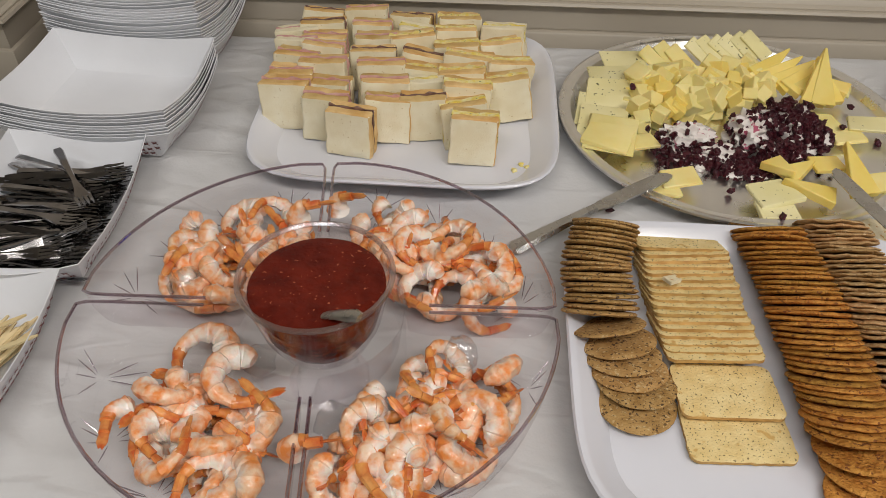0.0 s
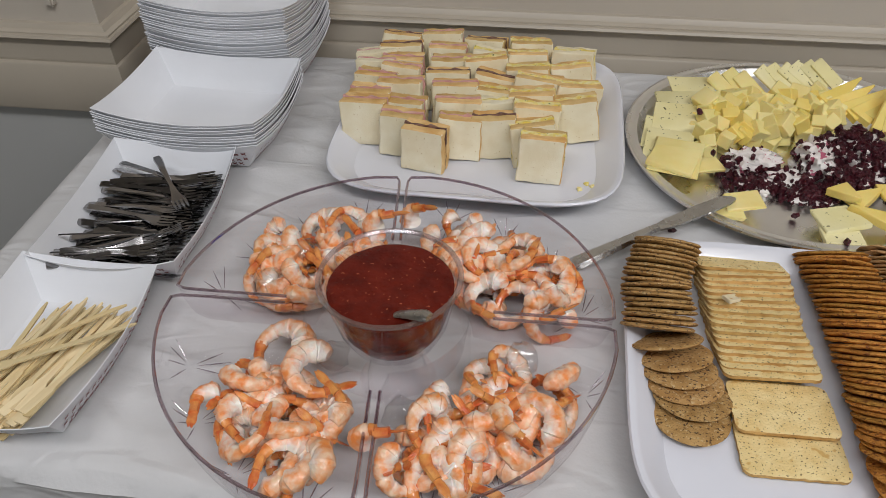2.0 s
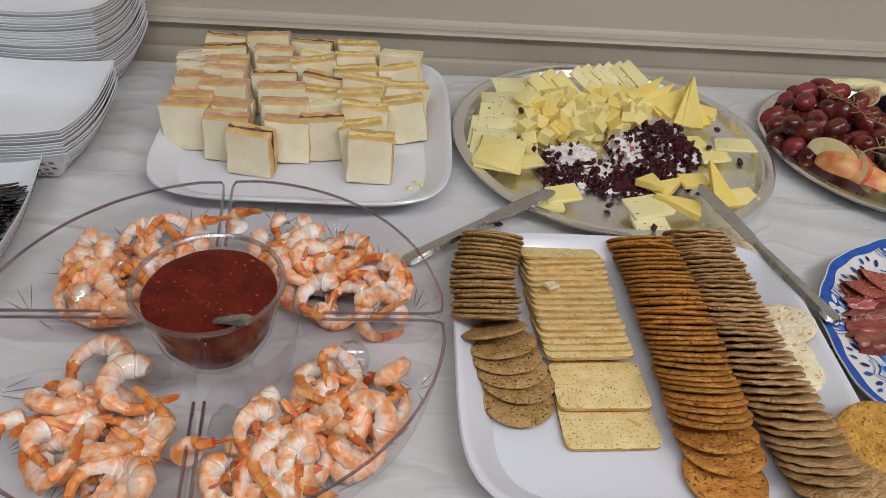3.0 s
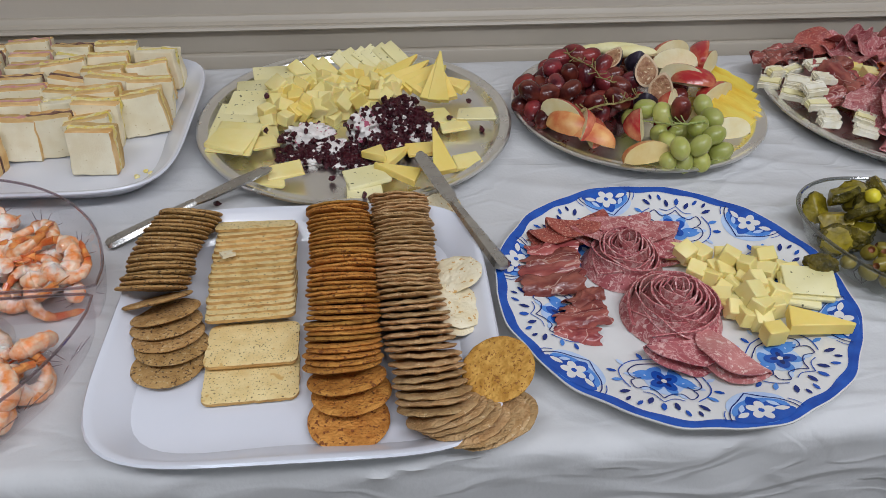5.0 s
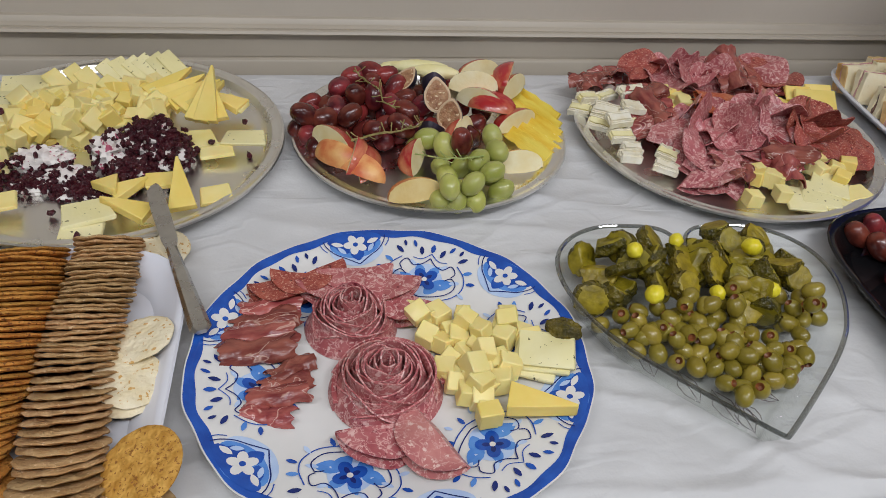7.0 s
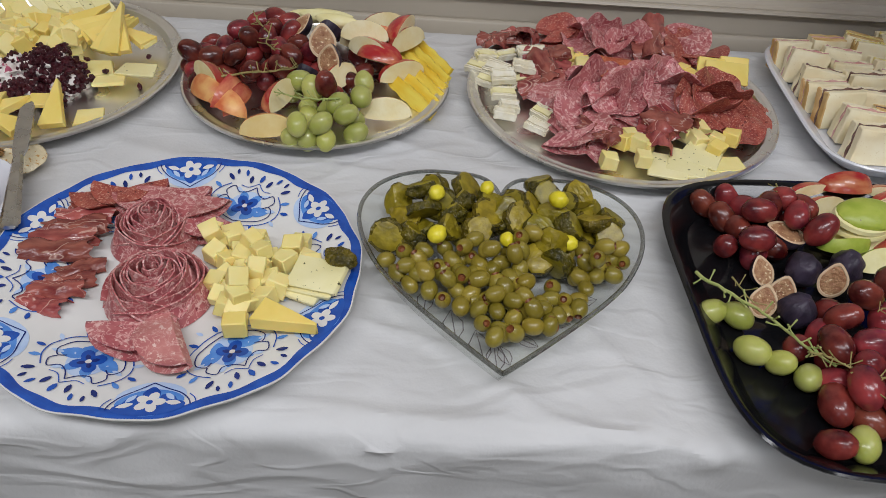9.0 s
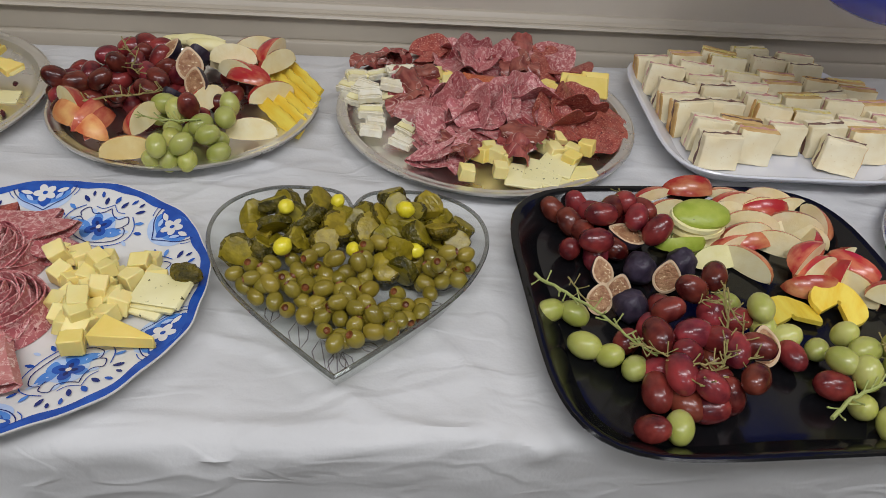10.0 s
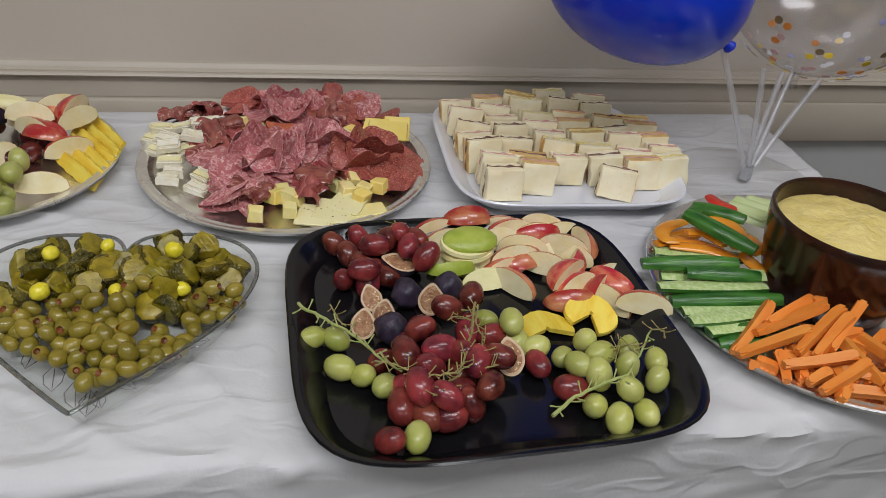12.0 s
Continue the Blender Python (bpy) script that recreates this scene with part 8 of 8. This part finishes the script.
def along(p, q):
    """Pose at the middle of p and q with x along them."""
    a, b = Vector(p), Vector(q)
    d = b - a
    return Matrix.Translation((a + b) / 2) @ d.to_track_quat("X", "Z").to_matrix().to_4x4(), d.length


def spear_mesh(skin_up):
    """A quarter of a cucumber lengthways: green skin round the back, pale flesh sides."""
    n, rows = 14, []
    for i in range(n + 1):
        u = i / n
        r = 0.0100 * (0.45 + 0.55 * math.sin(math.pi * min(max(u, 0.04), 0.96)) ** 0.35)
        arc = [(0.5 + u - 1.0, r * math.cos(t), r * math.sin(t)) for t in [math.pi * k / 8 for k in range(9)]]
        rows.append(arc + [(u - 0.5, -r * 0.55, -0.0005), (u - 0.5, 0, -0.0012), (u - 0.5, r * 0.55, -0.0005)])
    bm = loft(rows)
    bm.faces.ensure_lookup_table()
    for f in bm.faces:
        f.material_index = 0 if f.calc_center_median().z > 0.0004 else 1
    return two(mesh_of("cucumber_spear", bm), M_CUKESKIN, M_CUKE)


SPEAR = spear_mesh(True)


def spear(p, q, flip):
    m, ln = along(p, q)
    put("cucumber_spear", SPEAR, None, "cut cucumber spear showing its pale flesh" if flip else "cut cucumber spear with dark green skin up", "cucumber",
        m @ pose(0, 0, 0.004 if flip else 0, 180 + rnd(-25, 25) if flip else rnd(-20, 20), 0, 0) @ Matrix.Diagonal((ln, 1, 1, 1)), "cucumber spears on the vegetable tray")


for a, b, flip in (((1.439, 0.218, 0.770), (1.505, 0.205, 0.775), True), ((1.408, 0.181, 0.782), (1.505, 0.169, 0.790), False), ((1.429, 0.173, 0.772), (1.534, 0.157, 0.780), True), ((1.448, 0.161, 0.784), (1.522, 0.150, 0.786), False), ((1.415, 0.147, 0.778), (1.524, 0.138, 0.782), True)) + (((1.424, 0.132, 0.772), (1.533, 0.122, 0.780), False),
                   ((1.431, 0.118, 0.770), (1.515, 0.114, 0.775), True), ((1.430, 0.099, 0.774), (1.508, 0.103, 0.780), True), ((1.443, 0.086, 0.772), (1.508, 0.096, 0.776), True), ((1.450, 0.076, 0.766), (1.497, 0.073, 0.770), False), ((1.462, 0.088, 0.770), (1.514, 0.091, 0.770), False), ((1.424, 0.146, 0.766), (1.525, 0.143, 0.768), True),
                   ((1.474, 0.238, 0.806), (1.526, 0.175, 0.800), False), ((1.502, 0.274, 0.792), (1.545, 0.235, 0.798), False), ((1.450, 0.214, 0.768), (1.537, 0.202, 0.770), True), ((1.437, 0.116, 0.764), (1.505, 0.112, 0.766), False), ((1.433, 0.130, 0.764), (1.519, 0.129, 0.766), False)):
    spear(a, b, flip)


def stick_mesh(seed):
    rows, n = [], 8
    for i in range(n + 1):
        u = i / n
        w, h = 0.0062 * (1 - 0.22 * u), 0.0058 * (1 - 0.15 * u)
        bow = 0.0012 * math.sin(math.pi * u + seed)
        rows.append([(u - 0.5, y + bow, z) for y, z in ((-w, -h), (w, -h * 0.9), (w * 0.95, h), (-w * 0.9, h * 0.92))])
    bm = loft(rows)
    bmesh.ops.bevel(bm, geom=[e for e in bm.edges if abs(e.verts[0].co.x - e.verts[1].co.x) > 0.01], offset=0.0027, segments=2, affect="EDGES")
    return mesh_of("carrot_stick", bm)


STICKS = [stick_mesh(s) for s in (0, 2, 4)]


def carrot(p, q, s=0.84):
    m, ln = along(p, q)
    put("carrot_stick", random.choice(STICKS), M_CARROT, "cut orange carrot stick in a heap", "carrot stick", m @ pose(0, 0, 0, rnd(-40, 40), 0, 0) @ Matrix.Diagonal((ln, s, s, 1)), "carrot sticks on the vegetable tray")


for a, b in (((1.511, 0.106, 0.790), (1.454, 0.057, 0.774)), ((1.558, 0.111, 0.792), (1.493, 0.075, 0.790)), ((1.559, 0.094, 0.796), (1.479, 0.068, 0.786)), ((1.525, 0.064, 0.794), (1.455, 0.049, 0.778)), ((1.594, 0.107, 0.800), (1.553, 0.098, 0.794)), ((1.568, 0.080, 0.802), (1.504, 0.041, 0.786)), ((1.568, 0.067, 0.804), (1.519, 0.035, 0.786)), ((1.590, 0.085, 0.804), (1.536, 0.037, 0.790)),
             ((1.555, 0.032, 0.790), (1.488, 0.031, 0.782)), ((1.530, 0.024, 0.778), (1.506, 0.017, 0.774)), ((1.566, 0.026, 0.786), (1.511, 0.003, 0.776)), ((1.496, 0.052, 0.778), (1.489, 0.021, 0.772)), ((1.515, 0.060, 0.776), (1.505, 0.022, 0.772)), ((1.475, 0.050, 0.770), (1.489, 0.036, 0.772)), ((1.467, 0.050, 0.768), (1.476, 0.046, 0.768)), ((1.544, 0.019, 0.774), (1.527, -0.003, 0.772))):
    carrot(a, b)
for i in range(46):
    a = rnd(-2.35, -0.35)
    r = rnd(0.085, 0.155)
    x, y = 1.605 + r * math.cos(a), 0.157 + r * math.sin(a)
    d = rnd(0, 6.28)
    ln = rnd(0.028, 0.040)
    z = TOP + rnd(0.012, 0.030)
    if math.hypot(x + ln * math.cos(d) - 1.605, y + ln * math.sin(d) - 0.157) > 0.165 or math.hypot(x - ln * math.cos(d) - 1.605, y - ln * math.sin(d) - 0.157) > 0.165:
        d = a + math.pi / 2
        ln *= 0.8
    if math.hypot(x + ln * math.cos(d) - 1.605, y + ln * math.sin(d) - 0.157) < 0.076 or math.hypot(x - ln * math.cos(d) - 1.605, y - ln * math.sin(d) - 0.157) < 0.076:
        continue
    carrot((x - ln * math.cos(d), y - ln * math.sin(d), z), (x + ln * math.cos(d), y + ln * math.sin(d), z + rnd(-0.004, 0.006)))


def pepper_strip(points, material, label, width=0.0085):
    pts = [Vector(p) for p in points]
    fine = []
    for a, b in zip(pts, pts[1:]):
        for k in range(4):
            fine.append(a.lerp(b, k / 4))
    fine.append(pts[-1])
    for _ in range(3):
        fine = [fine[0]] + [(fine[i - 1] + fine[i] * 2 + fine[i + 1]) / 4 for i in range(1, len(fine) - 1)] + [fine[-1]]
    n = len(fine)
    ob = tagged(part("pepper_strip", tube(fine, [width * (0.35 + 0.65 * math.sin(math.pi * (0.06 + 0.88 * i / (n - 1))) ** 0.5) for i in range(n)], 10, 0.42), material), label, "pepper strip", "pepper strips on the vegetable tray")
    return ob


OP = "glossy curved strip of orange sweet pepper"
for z, pts in ((0, [(1.487, 0.257, 0.785), (1.466, 0.251, 0.785), (1.450, 0.238, 0.785), (1.448, 0.221, 0.785), (1.463, 0.219, 0.785)]), (0, [(1.441, 0.223, 0.778), (1.467, 0.233, 0.778), (1.487, 0.225, 0.778), (1.512, 0.209, 0.778)]), (0, [(1.454, 0.217, 0.780), (1.481, 0.213, 0.780), (1.504, 0.206, 0.780), (1.521, 0.190, 0.780)]), (0, [(1.473, 0.224, 0.792), (1.493, 0.227, 0.792), (1.500, 0.215, 0.792), (1.505, 0.198, 0.792)])) + ((0, [(1.509, 0.246, 0.795), (1.528, 0.238, 0.795), (1.533, 0.221, 0.795), (1.529, 0.204, 0.795)]),
               (0, [(1.524, 0.238, 0.788), (1.540, 0.223, 0.788), (1.549, 0.208, 0.788), (1.543, 0.189, 0.788)]), (0, [(1.530, 0.197, 0.782), (1.531, 0.179, 0.782), (1.538, 0.161, 0.782)]), (0, [(1.457, 0.246, 0.775), (1.471, 0.241, 0.775), (1.492, 0.252, 0.775), (1.496, 0.239, 0.775)]), (0, [(1.500, 0.253, 0.790), (1.513, 0.237, 0.790), (1.520, 0.215, 0.790), (1.518, 0.196, 0.790)]), (0, [(1.532, 0.217, 0.785), (1.537, 0.193, 0.785), (1.550, 0.202, 0.785)])):
    pepper_strip(pts, M_ORANGEPEP, OP)
pepper_strip([(1.536, 0.302, 0.790), (1.537, 0.285, 0.790), (1.546, 0.274, 0.790), (1.555, 0.272, 0.790)], M_REDPEP, "glossy strip of red sweet pepper", 0.010)
pepper_strip([(1.492, 0.257, 0.796), (1.509, 0.271, 0.796), (1.531, 0.261, 0.796), (1.548, 0.240, 0.796)], M_CUKESKIN, "glossy strip of green sweet pepper", 0.009)
for a, b in (((1.564, 0.289, 0.782), (1.586, 0.263, 0.785)), ((1.579, 0.303, 0.780), (1.599, 0.275, 0.784)), ((1.597, 0.309, 0.778), (1.610, 0.292, 0.782)), ((1.557, 0.283, 0.778), (1.587, 0.259, 0.778))):
    m, ln = along(a, b)
    rows = [[(u - 0.5, 0.010 * math.cos(t), 0.007 * math.sin(t)) for t in (0, 0.6, 1.2, 1.9, 2.5, 3.14)] + [(u - 0.5, -0.007, 0.001), (u - 0.5, 0, 0.0035), (u - 0.5, 0.007, 0.001)] for u in (0, 0.25, 0.5, 0.75, 1.0)]
    me = mesh_of("celery_stick", loft(rows))
    put("celery_stick", me, M_CELERY, "pale green celery stick beside the bowl", "celery", m @ Matrix.Diagonal((ln * 1.3, 1, 1, 1)), "celery sticks on the vegetable tray")

BX, BY = 1.608, 0.153
bowl = thing("dip_bowl", "dark brown glazed bowl of pale yellow dip on the vegetable tray", "bowl", pose(BX, BY, TOP + 0.007))
part("bowl_body", lathe([(0.040, 0.0), (0.056, 0.001), (0.062, 0.006), (0.070, 0.030), (0.077, 0.065), (0.0795, 0.088), (0.0800, 0.096), (0.0785, 0.0985), (0.0762, 0.0975), (0.0750, 0.092), (0.071, 0.066), (0.064, 0.030), (0.050, 0.012)], 72), M_BOWL, bowl)
rows = []
for k in range(13):
    r = 0.0735 * (1 - k / 12.5)
    rows.append([(r * math.cos(t), r * math.sin(t), 0.080 + 0.012 * (k / 12) ** 0.5 + (0.0035 * noise.noise(Vector((r * math.cos(t) * 45, r * math.sin(t) * 45, 2))) + 0.0020 * noise.noise(Vector((r * math.cos(t) * 130, r * math.sin(t) * 130, 5)))) * min(1, k))
                 for t in [2 * math.pi * i / 64 for i in range(64)]])
rows = [[(x * 0.96, y * 0.96, 0.06) for x, y, z in rows[0]]] + rows
part("dip", loft(rows), M_HUMMUS, bowl, "thick pale yellow dip with a swirled top")

settle((1.57, 0.14), (1.5690, 0.1396), (1.016, 0.074, -0.016, 1.042))

# ---- balloons ----
M_BLUEBAL = mat("blue_latex", (0.004, 0.035, 0.60), (0.006, 0.045, 0.68), 6, 0.2)
M_CLEARBAL = clear_mat("clear_latex", (0.93, 0.92, 0.93), 0.16, 1.4, 0.06)
M_TUBE = clear_mat("milky_clear_tube", (0.97, 0.97, 0.98), 0.30, 1.45, 0.10)
nt = M_TUBE.node_tree
milk = nt.nodes.new("ShaderNodeBsdfTranslucent")
milk.inputs[0].default_value = (0.85, 0.85, 0.87, 1)
fog = nt.nodes.new("ShaderNodeBsdfDiffuse")
fog.inputs[0].default_value = (0.85, 0.85, 0.87, 1)
both = nt.nodes.new("ShaderNodeMixShader")
nt.links.new(milk.outputs[0], both.inputs[1])
nt.links.new(fog.outputs[0], both.inputs[2])
over = nt.nodes.new("ShaderNodeMixShader")
over.inputs[0].default_value = 0.30
nt.links.new(nt.nodes["Material Output"].inputs[0].links[0].from_socket, over.inputs[1])
nt.links.new(both.outputs[0], over.inputs[2])
nt.links.new(over.outputs[0], nt.nodes["Material Output"].inputs[0])
M_DISC = clear_mat("clear_base", (0.985, 0.985, 0.985), 0.08, 1.45, 0.01)
M_FOIL = [mat("confetti_" + n, c, None, 10, 0.3, metal=me) for n, c, me in (("orange", (0.70, 0.24, 0.03), 0), ("gold", (0.85, 0.62, 0.05), 0.6), ("brown", (0.22, 0.15, 0.07), 0.2), ("lilac", (0.36, 0.36, 0.58), 0), ("pink", (0.62, 0.40, 0.40), 0), ("white", (0.75, 0.75, 0.75), 0))]
FOOT = Vector((1.645, 0.405, 0.757))
stand = thing("balloon_stand", "clear plastic balloon stand with five tubes on a round base", "balloon stand", pose(FOOT.x, FOOT.y, TOP + 0.003))
part("base", lathe([(0.090, 0.0), (0.0945, 0.0015), (0.0945, 0.0035), (0.088, 0.005), (0.03, 0.006), (0.01, 0.006)], 64), M_DISC, stand)
part("base_rim", lathe([(0.0935, 0.0005), (0.0955, 0.0012), (0.0955, 0.0034), (0.0935, 0.0042)], 72, False, False), M_DISC, stand)


def balloon(name, label, centre, knot, r, material):
    """A balloon whose neck points at its knot."""
    c, k = Vector(centre), Vector(knot)
    d = k - c
    ob = thing(name, label, "balloon", Matrix.Translation(c) @ d.to_track_quat("Z", "Y").to_matrix().to_4x4(), "balloons")
    ln = d.length
    prof = []
    for i in range(25):
        t = math.pi * i / 24
        z = -r * 1.02 * math.cos(t)
        rr = r * math.sin(t)
        if z > 0:
            z *= (ln - 0.012) / (r * 1.02)
            rr = max(rr * (1 - 0.16 * (z / ln) ** 2), 0.004)
        prof.append((max(rr, 0.001), z))
    part("envelope", lathe(prof, 56), material, ob)
    part("knot", lathe([(0.004, ln - 0.014), (0.006, ln - 0.008), (0.0045, ln - 0.004), (0.008, ln + 0.004), (0.007, ln + 0.006)], 16), M_BLUEBAL if material is M_BLUEBAL else M_CLEARBAL, ob)
    return ob


KNOT = (1.571, 0.429, 0.927)
BC, CC = (1.446, 0.436, 1.024), (1.727, 0.479, 1.006)
balloon("balloon", "shiny blue latex balloon on a clear stand", BC, KNOT, 0.110, M_BLUEBAL)
conf = balloon("balloon", "clear balloon with coloured paper confetti inside", CC, (1.698, 0.450, 0.870), 0.136, M_CLEARBAL)
random.seed(9)
inv = conf.matrix_world.inverted()
for i in range(95):
    d = Vector((rnd(-1, 1), rnd(-1, 0.6), rnd(-1, 0.5) - 0.35)).normalized()
    p = Vector(CC) + d * 0.1335
    m = inv @ Matrix.Translation(p) @ d.to_track_quat("Z", "Y").to_matrix().to_4x4()
    bm = lathe([(0.0050, 0), (0.0050, 0.0004)], 14)
    bm.transform(m)
    part("confetti", bm, M_FOIL[i % 6], conf)
for end in (KNOT, (1.643, 0.440, 0.893), (1.677, 0.450, 0.887), (1.697, 0.460, 0.881), (1.748, 0.470, 0.871)):
    e = Vector(end) - Vector((FOOT.x, FOOT.y, TOP + 0.003))
    b = Vector((e.x * 0.08 + rnd(-0.008, 0.008), e.y * 0.08, 0.006))
    part("tube", tube([b, b.lerp(e, 0.35) + Vector((0, 0, 0.006)), b.lerp(e, 0.7) + Vector((0, 0, 0.004)), e], 0.0036, 10), M_TUBE, stand)
    part("tube_socket", tube([b - Vector((0, 0, 0.001)), b + Vector((0, 0, 0.016))], 0.0055, 12), M_TUBE, stand)
settle((1.63, 0.41), (1.6430, 0.4110), (1.039, 0.077, -0.006, 1.080))
